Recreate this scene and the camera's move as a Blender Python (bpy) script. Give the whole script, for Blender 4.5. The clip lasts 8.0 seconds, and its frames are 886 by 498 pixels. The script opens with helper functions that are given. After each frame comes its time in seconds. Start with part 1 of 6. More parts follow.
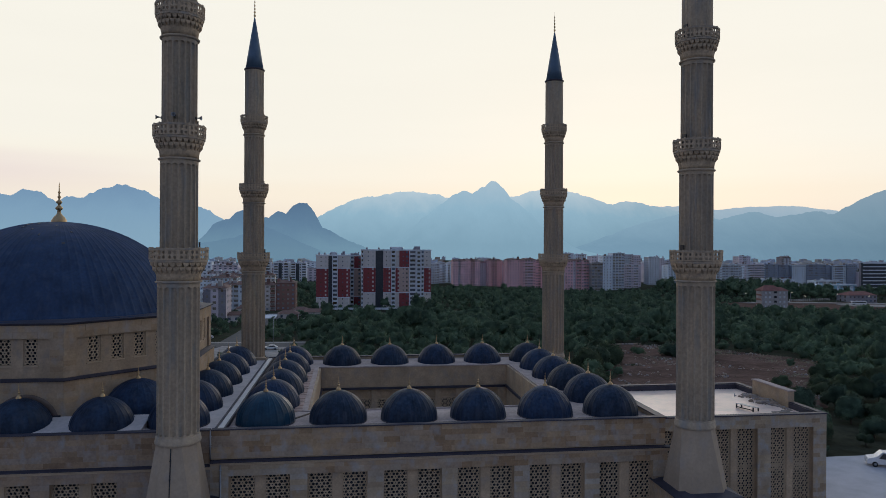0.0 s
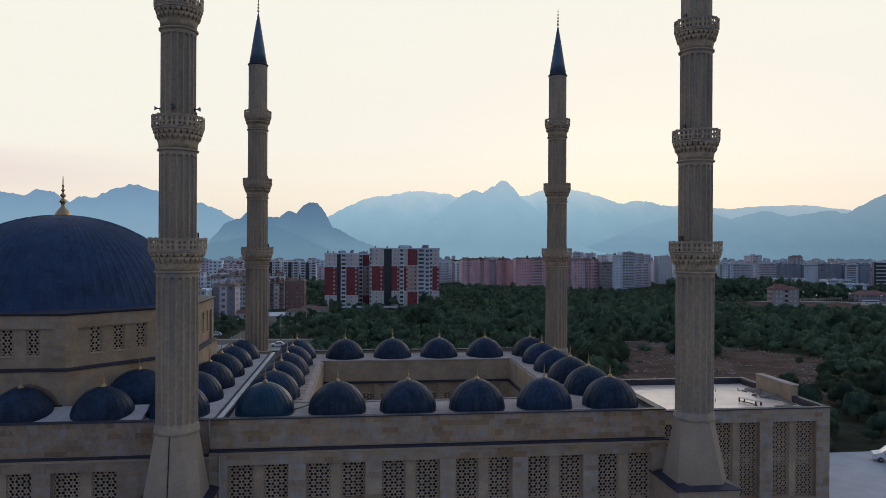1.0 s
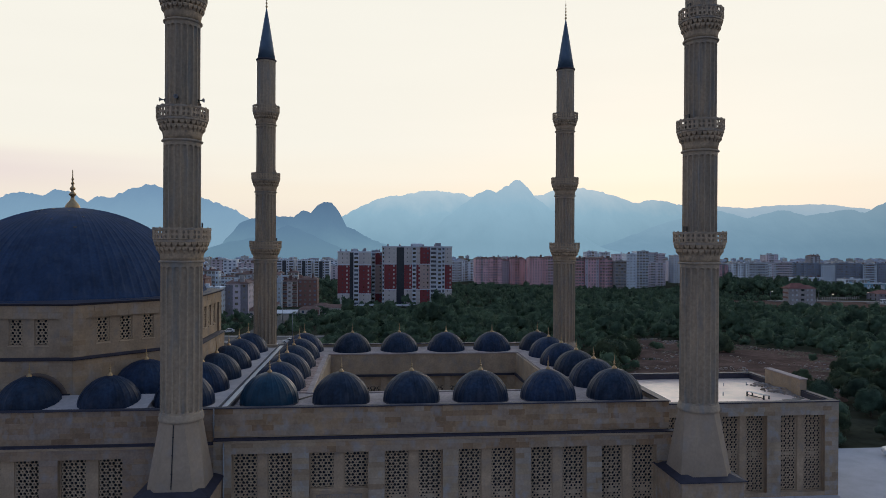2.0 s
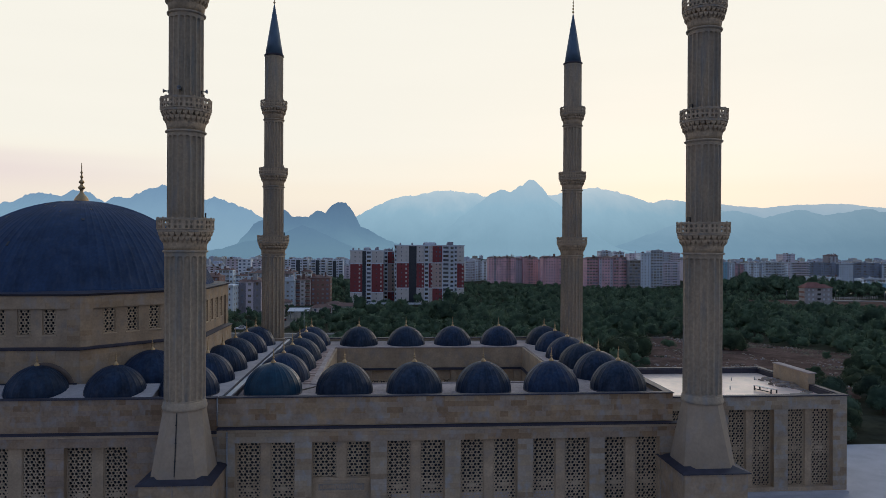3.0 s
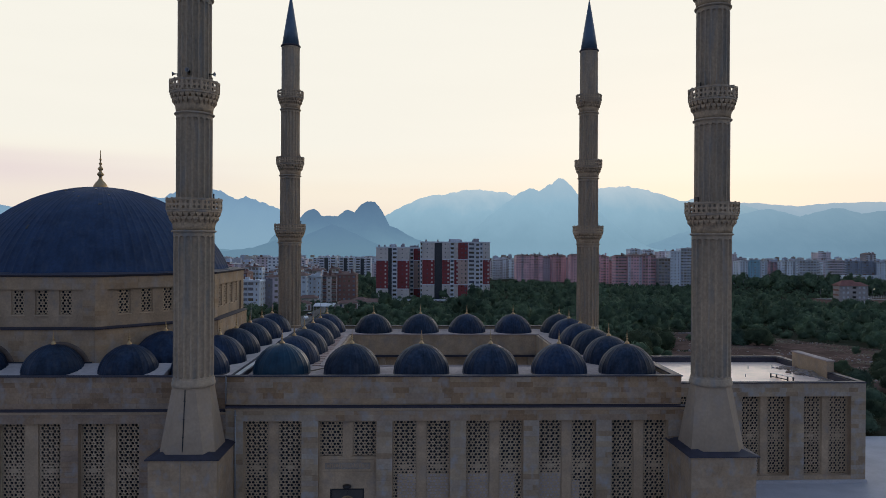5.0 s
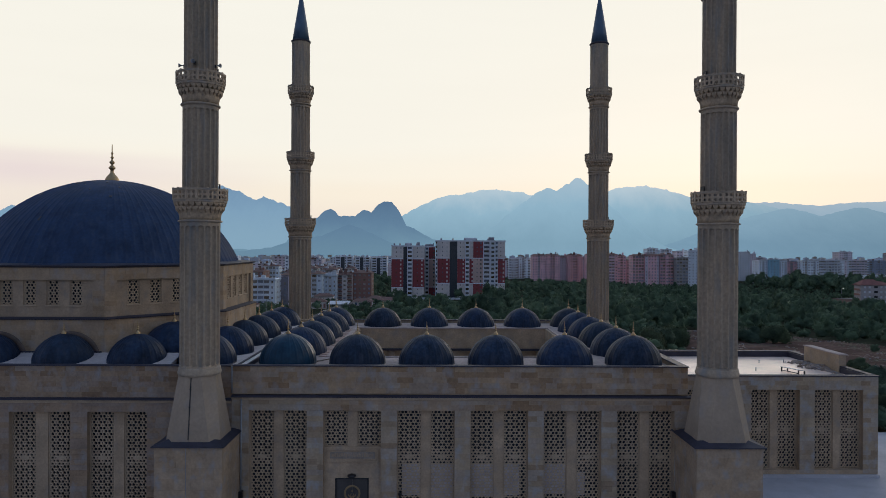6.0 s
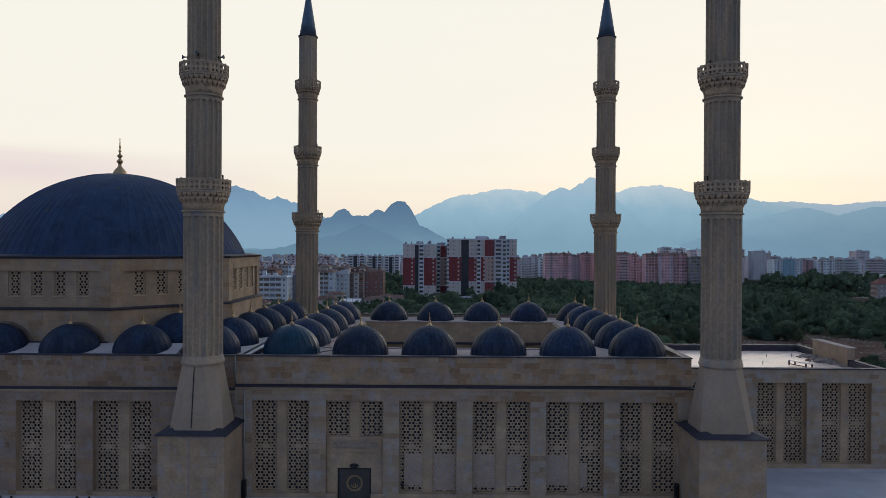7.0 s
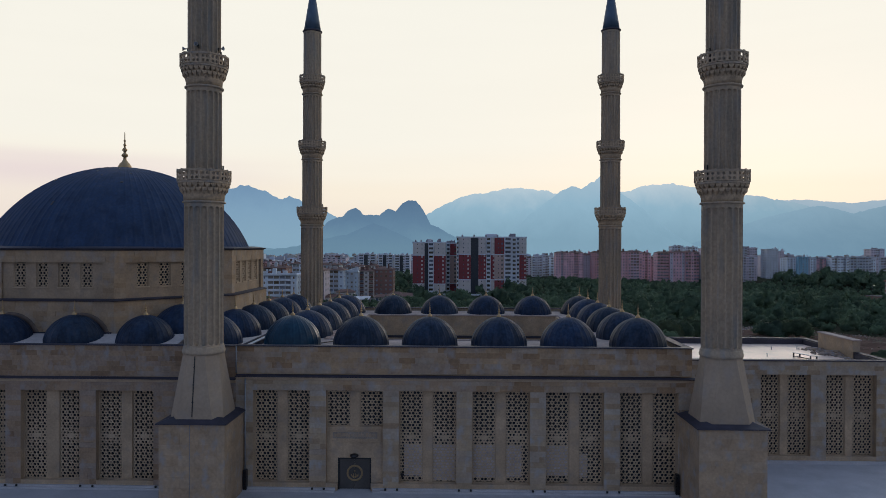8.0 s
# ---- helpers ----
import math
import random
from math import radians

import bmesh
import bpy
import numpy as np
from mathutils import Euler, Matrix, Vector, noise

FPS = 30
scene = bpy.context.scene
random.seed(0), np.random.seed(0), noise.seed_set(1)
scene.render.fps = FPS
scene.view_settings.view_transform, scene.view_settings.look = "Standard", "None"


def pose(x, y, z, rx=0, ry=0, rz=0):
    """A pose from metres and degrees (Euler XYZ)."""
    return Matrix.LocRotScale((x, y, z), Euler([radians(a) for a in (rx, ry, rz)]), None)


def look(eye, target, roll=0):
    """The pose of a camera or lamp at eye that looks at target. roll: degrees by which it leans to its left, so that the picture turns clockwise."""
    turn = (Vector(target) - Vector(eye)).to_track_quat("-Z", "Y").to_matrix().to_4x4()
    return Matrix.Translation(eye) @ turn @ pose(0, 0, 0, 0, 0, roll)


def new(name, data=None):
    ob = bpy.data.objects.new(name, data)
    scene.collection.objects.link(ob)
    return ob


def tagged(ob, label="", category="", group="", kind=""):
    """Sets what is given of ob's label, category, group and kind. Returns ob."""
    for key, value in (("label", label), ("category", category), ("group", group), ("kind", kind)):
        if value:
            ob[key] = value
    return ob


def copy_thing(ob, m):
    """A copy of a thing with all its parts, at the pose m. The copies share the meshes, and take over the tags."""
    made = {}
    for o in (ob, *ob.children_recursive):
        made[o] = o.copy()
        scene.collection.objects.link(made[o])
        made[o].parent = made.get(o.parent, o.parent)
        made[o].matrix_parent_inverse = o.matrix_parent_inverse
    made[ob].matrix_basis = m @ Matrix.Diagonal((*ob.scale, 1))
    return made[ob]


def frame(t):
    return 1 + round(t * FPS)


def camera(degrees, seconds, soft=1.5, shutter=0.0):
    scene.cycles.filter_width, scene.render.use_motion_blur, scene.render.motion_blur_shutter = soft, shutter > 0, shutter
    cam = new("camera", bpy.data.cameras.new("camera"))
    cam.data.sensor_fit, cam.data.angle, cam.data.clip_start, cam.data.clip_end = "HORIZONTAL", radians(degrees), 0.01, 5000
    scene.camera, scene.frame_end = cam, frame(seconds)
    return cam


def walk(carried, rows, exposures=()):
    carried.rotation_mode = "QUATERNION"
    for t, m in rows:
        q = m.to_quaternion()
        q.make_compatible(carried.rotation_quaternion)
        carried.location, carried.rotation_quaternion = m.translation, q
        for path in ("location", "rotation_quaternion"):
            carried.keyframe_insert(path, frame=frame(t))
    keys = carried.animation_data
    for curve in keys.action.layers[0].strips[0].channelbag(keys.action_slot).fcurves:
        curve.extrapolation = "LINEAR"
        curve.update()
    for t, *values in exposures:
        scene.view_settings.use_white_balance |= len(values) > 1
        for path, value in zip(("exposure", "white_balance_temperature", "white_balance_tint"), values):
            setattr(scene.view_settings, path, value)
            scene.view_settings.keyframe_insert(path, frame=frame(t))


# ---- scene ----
cam = camera(65.2, 8.0, soft=0.85)
PATH = [
    (0, (-9.645, -60.227, 27.927), (-9.379, -58.245, 27.924), 0.3),
    (0.5, (-9.118, -60.35, 27.568), (-8.865, -58.366, 27.564), 0.3),
    (1, (-8.601, -60.422, 27.182), (-8.364, -58.436, 27.178), 0.3),
    (1.5, (-8.112, -60.52, 26.793), (-7.895, -58.532, 26.788), 0.3),
    (3, (-6.567, -60.807, 25.562), (-6.411, -58.813, 25.557), 0.3),
    (3.5, (-6.0, -60.878, 25.165), (-5.864, -58.882, 25.159), 0.3),
    (4, (-5.443, -60.932, 24.755), (-5.326, -58.936, 24.749), 0.3),
    (4.5, (-5.002, -61.011, 24.377), (-4.906, -59.014, 24.37), 0.3),
    (6, (-3.372, -61.17, 23.097), (-3.349, -59.17, 23.09), 0.3),
    (6.5, (-2.889, -61.179, 22.702), (-2.887, -59.179, 22.695), 0.3),
    (7, (-2.389, -61.204, 22.296), (-2.404, -59.204, 22.288), 0.3),
    (7.5, (-1.858, -61.227, 21.884), (-1.89, -59.227, 21.876), 0.2),
    (8, (-1.32, -61.252, 21.503), (-1.368, -59.253, 21.493), 0.2),
]
walk(cam, [(t, look(eye, target, roll)) for t, eye, target, roll in PATH])

# ---- light ----
world = bpy.data.worlds.new("dusk")
scene.world = world
world.use_nodes = True
wn, wl = world.node_tree.nodes, world.node_tree.links
wn.clear()
SUN_AZIMUTH, SUN_ELEVATION = 22.0, 2.5   # degrees from +y towards +x, degrees above the horizon


def sky_node(kind, **sockets):
    n = wn.new(kind)
    for key, value in sockets.items():
        n.inputs[key].default_value = value
    return n


sky = wn.new("ShaderNodeTexSky")
sky.sky_type, sky.sun_disc = "NISHITA", False
sky.sun_elevation, sky.sun_rotation = radians(SUN_ELEVATION), radians(SUN_AZIMUTH)
sky.air_density, sky.dust_density, sky.ozone_density = 1.0, 2.0, 1.5
sky_coord = wn.new("ShaderNodeTexCoord")
sky_split = wn.new("ShaderNodeSeparateXYZ")
wl.new(sky_coord.outputs["Generated"], sky_split.inputs[0])
# thin bright cloud veil: cream high up, rose at the horizon, fading to blue dusk overhead and away from the sunset
veil = wn.new("ShaderNodeValToRGB")
wl.new(sky_split.outputs["Z"], veil.inputs[0])
veil.color_ramp.interpolation = "EASE"
stops = veil.color_ramp.elements
for at, col in ((0.0, (0.80, 0.69, 0.62, 1)), (0.075, (0.905, 0.825, 0.70, 1)), (0.105, (0.915, 0.862, 0.755, 1)), (0.15, (0.912, 0.880, 0.790, 1)), (0.42, (0.905, 0.882, 0.797, 1)), (0.62, (0.37, 0.47, 0.63, 1)), (1.0, (0.165, 0.26, 0.46, 1))):
    e = stops[0] if at == 0.0 else stops[-1] if at == 1.0 else stops.new(at)
    e.position, e.color = at, col
glow = wn.new("ShaderNodeMapRange")
towards = wn.new("ShaderNodeVectorMath")
towards.operation = "DOT_PRODUCT"
wl.new(sky_coord.outputs["Generated"], towards.inputs[0])
towards.inputs[1].default_value = (math.sin(radians(SUN_AZIMUTH)), math.cos(radians(SUN_AZIMUTH)), 0.0)
wl.new(towards.outputs["Value"], glow.inputs["Value"])
glow.inputs["From Min"].default_value, glow.inputs["From Max"].default_value = -0.25, 0.55
away = wn.new("ShaderNodeValToRGB")
wl.new(sky_split.outputs["Z"], away.inputs[0])
for k, (at, col) in enumerate(((0.0, (0.272, 0.312, 0.425, 1)), (1.0, (0.16, 0.255, 0.455, 1)))):
    away.color_ramp.elements[k].position, away.color_ramp.elements[k].color = at, col
veil_mix = wn.new("ShaderNodeMix")
veil_mix.data_type = "RGBA"
wl.new(glow.outputs[0], veil_mix.inputs["Factor"])
wl.new(away.outputs[0], veil_mix.inputs["A"])
wl.new(veil.outputs[0], veil_mix.inputs["B"])
# rose cloud bank low beside the sunset
bank_side, bank_low, bank = wn.new("ShaderNodeMapRange"), wn.new("ShaderNodeValToRGB"), wn.new("ShaderNodeMath")
bank_side.inputs["From Min"].default_value, bank_side.inputs["From Max"].default_value = -0.2, -0.5
wl.new(sky_split.outputs["X"], bank_side.inputs["Value"])
bank_low.color_ramp.interpolation = "EASE"
for k, (at, v) in enumerate(((0.06, 0.35), (0.127, 0.0), (0.094, 1.0), (0.108, 0.75))):
    e = bank_low.color_ramp.elements[k] if k < 2 else bank_low.color_ramp.elements.new(at)
    e.position, e.color = at, (v, v, v, 1)
wl.new(sky_split.outputs["Z"], bank_low.inputs[0])
bank.operation = "MULTIPLY"
wl.new(bank_side.outputs[0], bank.inputs[0])
wl.new(bank_low.outputs[0], bank.inputs[1])
bank_mix = wn.new("ShaderNodeMix")
bank_mix.data_type = "RGBA"
wl.new(bank.outputs[0], bank_mix.inputs["Factor"])
wl.new(veil_mix.outputs["Result"], bank_mix.inputs["A"])
bank_mix.inputs["B"].default_value = (0.80, 0.70, 0.68, 1)
# faint streaks in the veil
streak_map = wn.new("ShaderNodeMapping")
streak_map.inputs["Scale"].default_value = (1.5, 1.5, 14.0)
wl.new(sky_coord.outputs["Generated"], streak_map.inputs[0])
streak = sky_node("ShaderNodeTexNoise", Scale=1.6, Detail=5.0, Roughness=0.55)
wl.new(streak_map.outputs[0], streak.inputs["Vector"])
streak_range = wn.new("ShaderNodeMapRange")
streak_range.inputs["From Min"].default_value, streak_range.inputs["From Max"].default_value = 0.35, 0.65
streak_range.inputs["To Min"].default_value, streak_range.inputs["To Max"].default_value = 0.992, 1.006
wl.new(streak.outputs[0], streak_range.inputs["Value"])
veil_scale = wn.new("ShaderNodeVectorMath")
veil_scale.operation = "SCALE"
wl.new(bank_mix.outputs["Result"], veil_scale.inputs[0])
wl.new(streak_range.outputs[0], veil_scale.inputs["Scale"])
bg_sky, bg_veil, bg_add, w_out = wn.new("ShaderNodeBackground"), wn.new("ShaderNodeBackground"), wn.new("ShaderNodeAddShader"), wn.new("ShaderNodeOutputWorld")
wl.new(sky.outputs[0], bg_sky.inputs[0])
bg_sky.inputs[1].default_value = 0.006
wl.new(veil_scale.outputs[0], bg_veil.inputs[0])
bg_veil.inputs[1].default_value = 1.015
wl.new(bg_sky.outputs[0], bg_add.inputs[0])
wl.new(bg_veil.outputs[0], bg_add.inputs[1])
wl.new(bg_add.outputs[0], w_out.inputs[0])

sun_data = bpy.data.lights.new("sun", "SUN")
sun_data.energy, sun_data.angle, sun_data.color = 0.28, radians(20), (1.0, 0.86, 0.72)
sun = new("sun", sun_data)
sa, se = radians(SUN_AZIMUTH), radians(7.0)
sun.matrix_world = look((0, 0, 0), (-math.sin(sa) * math.cos(se), -math.cos(sa) * math.cos(se), -math.sin(se)))


# ---- materials ----
def material(name, colour, rough=0.8, metal=0.0, spread=0.25, scale=0.6, fine=9.0, bump=0.3, stain=None, stain_amount=0.0, random_from="", random_spread=0.0, streaks=False, spec=0.5, tint=None):
    """Two scales of noise over a base colour; random_from: 'object' or 'island' varies piece by piece."""
    m = bpy.data.materials.new(name)
    m.use_nodes = True
    n, l = m.node_tree.nodes, m.node_tree.links
    p = n["Principled BSDF"]
    p.inputs["Metallic"].default_value = metal
    p.inputs["Specular IOR Level"].default_value = spec
    co = n.new("ShaderNodeNewGeometry")
    mapping = n.new("ShaderNodeMapping")
    mapping.inputs["Scale"].default_value = (1, 1, 0.22 if streaks else 1)
    l.new(co.outputs["Position"], mapping.inputs[0])
    big = n.new("ShaderNodeTexNoise")
    big.inputs["Scale"].default_value, big.inputs["Detail"].default_value, big.inputs["Roughness"].default_value = scale, 6, 0.6
    small = n.new("ShaderNodeTexNoise")
    small.inputs["Scale"].default_value, small.inputs["Detail"].default_value = fine, 5
    l.new(mapping.outputs[0], big.inputs["Vector"])
    l.new(co.outputs["Position"], small.inputs["Vector"])
    ramp = n.new("ShaderNodeValToRGB")
    lo = tuple(c * (1 - spread) for c in colour)
    hi = tuple(min(1, c * (1 + spread)) for c in (tint or colour))
    ramp.color_ramp.elements[0].position, ramp.color_ramp.elements[0].color = 0.30, (*lo, 1)
    ramp.color_ramp.elements[1].position, ramp.color_ramp.elements[1].color = 0.70, (*hi, 1)
    l.new(big.outputs[0], ramp.inputs[0])
    grain = n.new("ShaderNodeMapRange")
    grain.inputs["From Min"].default_value, grain.inputs["From Max"].default_value = 0.3, 0.7
    grain.inputs["To Min"].default_value, grain.inputs["To Max"].default_value = 1 - spread * 0.6, 1 + spread * 0.6
    l.new(small.outputs[0], grain.inputs["Value"])
    mul = n.new("ShaderNodeVectorMath")
    mul.operation = "SCALE"
    l.new(ramp.outputs[0], mul.inputs[0])
    l.new(grain.outputs[0], mul.inputs["Scale"])
    out = mul.outputs[0]
    if random_from:
        src = n.new("ShaderNodeObjectInfo").outputs["Random"] if random_from == "object" else co.outputs["Random Per Island"]
        vary = n.new("ShaderNodeValToRGB")
        k = random_spread
        vary.color_ramp.elements[0].color = (1 - 1.0 * k, 1 - 1.35 * k, 1 - 1.7 * k, 1)
        vary.color_ramp.elements[1].color = (1.0, 1 + 0.3 * k, 1 + 0.75 * k, 1)
        for at, col in ((0.35, (1 + 0.2 * k, 1, 1 - 0.35 * k, 1)), (0.7, (1 - 0.3 * k, 1 - 0.3 * k, 1 - 0.1 * k, 1))):
            vary.color_ramp.elements.new(at).color = col
        l.new(src, vary.inputs[0])
        times = n.new("ShaderNodeVectorMath")
        times.operation = "MULTIPLY"
        l.new(out, times.inputs[0])
        l.new(vary.outputs[0], times.inputs[1])
        out = times.outputs[0]
    if stain:
        smap = n.new("ShaderNodeMapping")
        smap.inputs["Scale"].default_value = (1, 1, 0.16 if streaks else 0.7)
        l.new(co.outputs["Position"], smap.inputs[0])
        sn = n.new("ShaderNodeTexNoise")
        sn.inputs["Scale"].default_value, sn.inputs["Detail"].default_value = scale * 2.3, 8
        l.new(smap.outputs[0], sn.inputs["Vector"])
        sr = n.new("ShaderNodeMapRange")
        sr.inputs["From Min"].default_value, sr.inputs["From Max"].default_value, sr.inputs["To Max"].default_value = 0.52, 0.72, stain_amount
        l.new(sn.outputs[0], sr.inputs["Value"])
        mx = n.new("ShaderNodeMix")
        mx.data_type = "RGBA"
        l.new(sr.outputs[0], mx.inputs["Factor"])
        l.new(out, mx.inputs["A"])
        mx.inputs["B"].default_value = (*stain, 1)
        out = mx.outputs["Result"]
    l.new(out, p.inputs["Base Color"])
    rr = n.new("ShaderNodeMapRange")
    rr.inputs["To Min"].default_value, rr.inputs["To Max"].default_value = max(0.02, rough - 0.12), min(1, rough + 0.12)
    l.new(small.outputs[0], rr.inputs["Value"])
    l.new(rr.outputs[0], p.inputs["Roughness"])
    if bump:
        b = n.new("ShaderNodeBump")
        b.inputs["Strength"].default_value, b.inputs["Distance"].default_value = bump, 0.03
        l.new(small.outputs[0], b.inputs["Height"])
        l.new(b.outputs[0], p.inputs["Normal"])
    return m


def let_light_through(m, share):
    """Leaves pass a share of the light that falls on their far side."""
    n, l = m.node_tree.nodes, m.node_tree.links
    p = n["Principled BSDF"]
    thin, mix = n.new("ShaderNodeBsdfTranslucent"), n.new("ShaderNodeMixShader")
    l.new(p.inputs["Base Color"].links[0].from_socket, thin.inputs["Color"])
    mix.inputs[0].default_value = share
    l.new(p.outputs[0], mix.inputs[1])
    l.new(thin.outputs[0], mix.inputs[2])
    l.new(mix.outputs[0], n["Material Output"].inputs["Surface"])


def lamp_glow(name, colour, strength):
    m = bpy.data.materials.new(name)
    m.use_nodes = True
    p = m.node_tree.nodes["Principled BSDF"]
    p.inputs["Base Color"].default_value = (*colour, 1)
    p.inputs["Emission Color"].default_value, p.inputs["Emission Strength"].default_value = (*colour, 1), strength
    return m


STONE = (0.362, 0.264, 0.175)
M_STONE = material("sand limestone", (0.395, 0.288, 0.190), 0.85, spread=0.22, scale=0.45, fine=6, stain=(0.23, 0.22, 0.215), stain_amount=0.5)
M_BLOCK = material("limestone block", (0.350, 0.254, 0.170), 0.85, spread=0.22, scale=0.5, fine=5, stain=(0.31, 0.315, 0.325), stain_amount=0.6, random_from="object", random_spread=0.29)
M_BLOCKS = material("pale limestone blocks", (0.368, 0.292, 0.214), 0.85, spread=0.2, scale=0.5, fine=5, stain=(0.33, 0.345, 0.36), stain_amount=0.75, random_from="island", random_spread=0.25)
# west walls: block colour darker and browner than the rest
M_BLOCKS_WEST = material("darker brown limestone blocks", (0.292, 0.212, 0.150), 0.85, spread=0.22, scale=0.5, fine=5, stain=(0.29, 0.295, 0.305), stain_amount=0.65, random_from="island", random_spread=0.28)
M_BLOCKS_HALL = material("warm limestone blocks", STONE, 0.85, spread=0.2, scale=0.5, fine=5, stain=(0.31, 0.31, 0.32), stain_amount=0.5, random_from="island", random_spread=0.16)
M_PEDESTAL = material("pedestal limestone", STONE, 0.85, spread=0.22, scale=0.6, fine=4, stain=(0.28, 0.29, 0.30), stain_amount=0.7, random_from="island", random_spread=0.08)
M_SHAFT = material("weathered minaret stone", (0.358, 0.298, 0.232), 0.85, spread=0.27, scale=0.6, fine=4, stain=(0.20, 0.23, 0.25), stain_amount=0.55, streaks=True, tint=(0.375, 0.282, 0.192))
M_FOOT = material("plain dressed foot stone", (0.350, 0.268, 0.193), 0.85, spread=0.14, scale=0.35, fine=4, stain=(0.26, 0.25, 0.25), stain_amount=0.4)
M_BELL = material("warm stained minaret stone", (0.395, 0.293, 0.195), 0.85, spread=0.28, scale=1.1, fine=6, stain=(0.17, 0.135, 0.105), stain_amount=0.7)
M_LATTICE = material("carved lattice stone", (0.43, 0.325, 0.225), 0.85, spread=0.16, scale=0.8, fine=8, bump=0.1)
M_LEAD = material("blue grey lead", (0.0200, 0.041, 0.092), 0.62, spread=0.28, scale=0.7, fine=4, bump=0.2, stain=(0.050, 0.068, 0.116), stain_amount=0.6, streaks=True, spec=0.22)
M_LEAD_SMALL = material("weathered blue grey lead", (0.0165, 0.031, 0.061), 0.45, spread=0.45, scale=1.1, fine=4, bump=0.35, stain=(0.044, 0.054, 0.080), stain_amount=0.65, streaks=True, spec=0.13, random_from="object", random_spread=0.22)
M_LEAD_NEW = material("newer glossy blue lead", (0.010, 0.041, 0.074), 0.34, spread=0.25, scale=0.8, fine=4, bump=0.25, spec=0.2)
M_LEAD_DARK = material("dark lead flashing", (0.032, 0.030, 0.046), 0.6, spread=0.3, scale=1.2, fine=6, bump=0.2)
M_CONE = material("blue lead spire", (0.066, 0.115, 0.180), 0.5, spread=0.15, scale=0.8, fine=5, bump=0.1, metal=0.1)
M_GOLD = material("gilded brass", (0.46, 0.32, 0.17), 0.42, metal=0.7, spread=0.15, bump=0.05)
M_GLASS = material("dark window glass", (0.008, 0.009, 0.012), 0.3, spread=0.3, bump=0.0)
M_BOARD = material("pale filler board", (0.37, 0.32, 0.30), 0.8, spread=0.2, scale=1.5)
M_ROOF = material("pale roof membrane", (0.52, 0.46, 0.44), 0.75, spread=0.16, scale=0.25, fine=3, stain=(0.36, 0.33, 0.32), stain_amount=0.5, bump=0.1)
# warm base colour imitates sunset sky reflected in the wing roof
M_ROOF_SUNSET = material("sunset tinted roof membrane", (0.74, 0.565, 0.47), 0.42, spread=0.12, scale=0.25, fine=3, stain=(0.42, 0.36, 0.33), stain_amount=0.5, bump=0.1)
M_ROOF_PINK = material("dusty roof screed", (0.40, 0.32, 0.29), 0.85, spread=0.22, scale=0.5, fine=4)
M_PAVE = material("pale granite paving", (0.43, 0.43, 0.455), 0.7, spread=0.12, scale=0.4, fine=10, random_from="island", random_spread=0.12)
M_MARBLE = material("grey white marble", (0.55, 0.54, 0.53), 0.5, spread=0.12, scale=0.7)
M_PLINTH = material("blue grey granite plinth", (0.43, 0.42, 0.44), 0.6, spread=0.15, scale=0.6)
M_WALK = material("reddish concrete slabs", (0.38, 0.265, 0.225), 0.8, spread=0.25, scale=1.2)
M_EMBLEM = material("dull gilt emblem", (0.30, 0.215, 0.115), 0.55, metal=0.5, spread=0.15, bump=0.05)
M_HALL = material("hall limestone", (0.345, 0.252, 0.170), 0.85, spread=0.22, scale=0.5, fine=5, stain=(0.21, 0.195, 0.185), stain_amount=0.5)
M_TABLET = material("dark weathered tablet", (0.27, 0.225, 0.185), 0.85, spread=0.25, scale=2.0)
M_BLACK = material("black painted metal", (0.012, 0.012, 0.014), 0.4, spread=0.2, bump=0.05)
M_GREYMETAL = material("grey galvanised metal", (0.30, 0.31, 0.33), 0.45, metal=0.6, spread=0.15, bump=0.05)
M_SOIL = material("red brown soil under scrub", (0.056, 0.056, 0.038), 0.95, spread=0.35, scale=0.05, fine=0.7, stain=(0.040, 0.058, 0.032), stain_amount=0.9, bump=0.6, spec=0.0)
M_SOIL_BARE = material("dug red soil", (0.138, 0.092, 0.074), 0.95, spread=0.35, scale=0.12, fine=1.1, stain=(0.085, 0.062, 0.048), stain_amount=0.7, bump=0.8, spec=0.0)
M_ROCK = material("pale limestone rubble", (0.30, 0.25, 0.215), 0.9, spread=0.25, scale=0.8, random_from="island", random_spread=0.35)
M_LEAF = material("dark evergreen foliage", (0.066, 0.113, 0.080), 0.75, spread=0.5, scale=0.13, fine=0.5, bump=0, random_from="island", random_spread=0.05, spec=0.1, tint=(0.114, 0.166, 0.098))
M_LEAF_TREE = material("bushy evergreen leaves", (0.052, 0.088, 0.062), 0.75, spread=0.4, scale=0.15, fine=0.6, bump=0, random_from="object", random_spread=0.26, spec=0.1, tint=(0.090, 0.126, 0.076))
let_light_through(M_LEAF, 0.35)
let_light_through(M_LEAF_TREE, 0.35)
M_DRYGRASS = material("dry tan weeds", (0.15, 0.122, 0.076), 0.9, spread=0.35, scale=0.12, fine=0.8, bump=0, random_from="island", random_spread=0.3)
M_BARK = material("grey brown bark", (0.10, 0.075, 0.055), 0.9, spread=0.3, scale=2, fine=12)
M_ASPHALT = material("worn asphalt", (0.055, 0.055, 0.058), 0.85, spread=0.25, scale=0.2, fine=3)


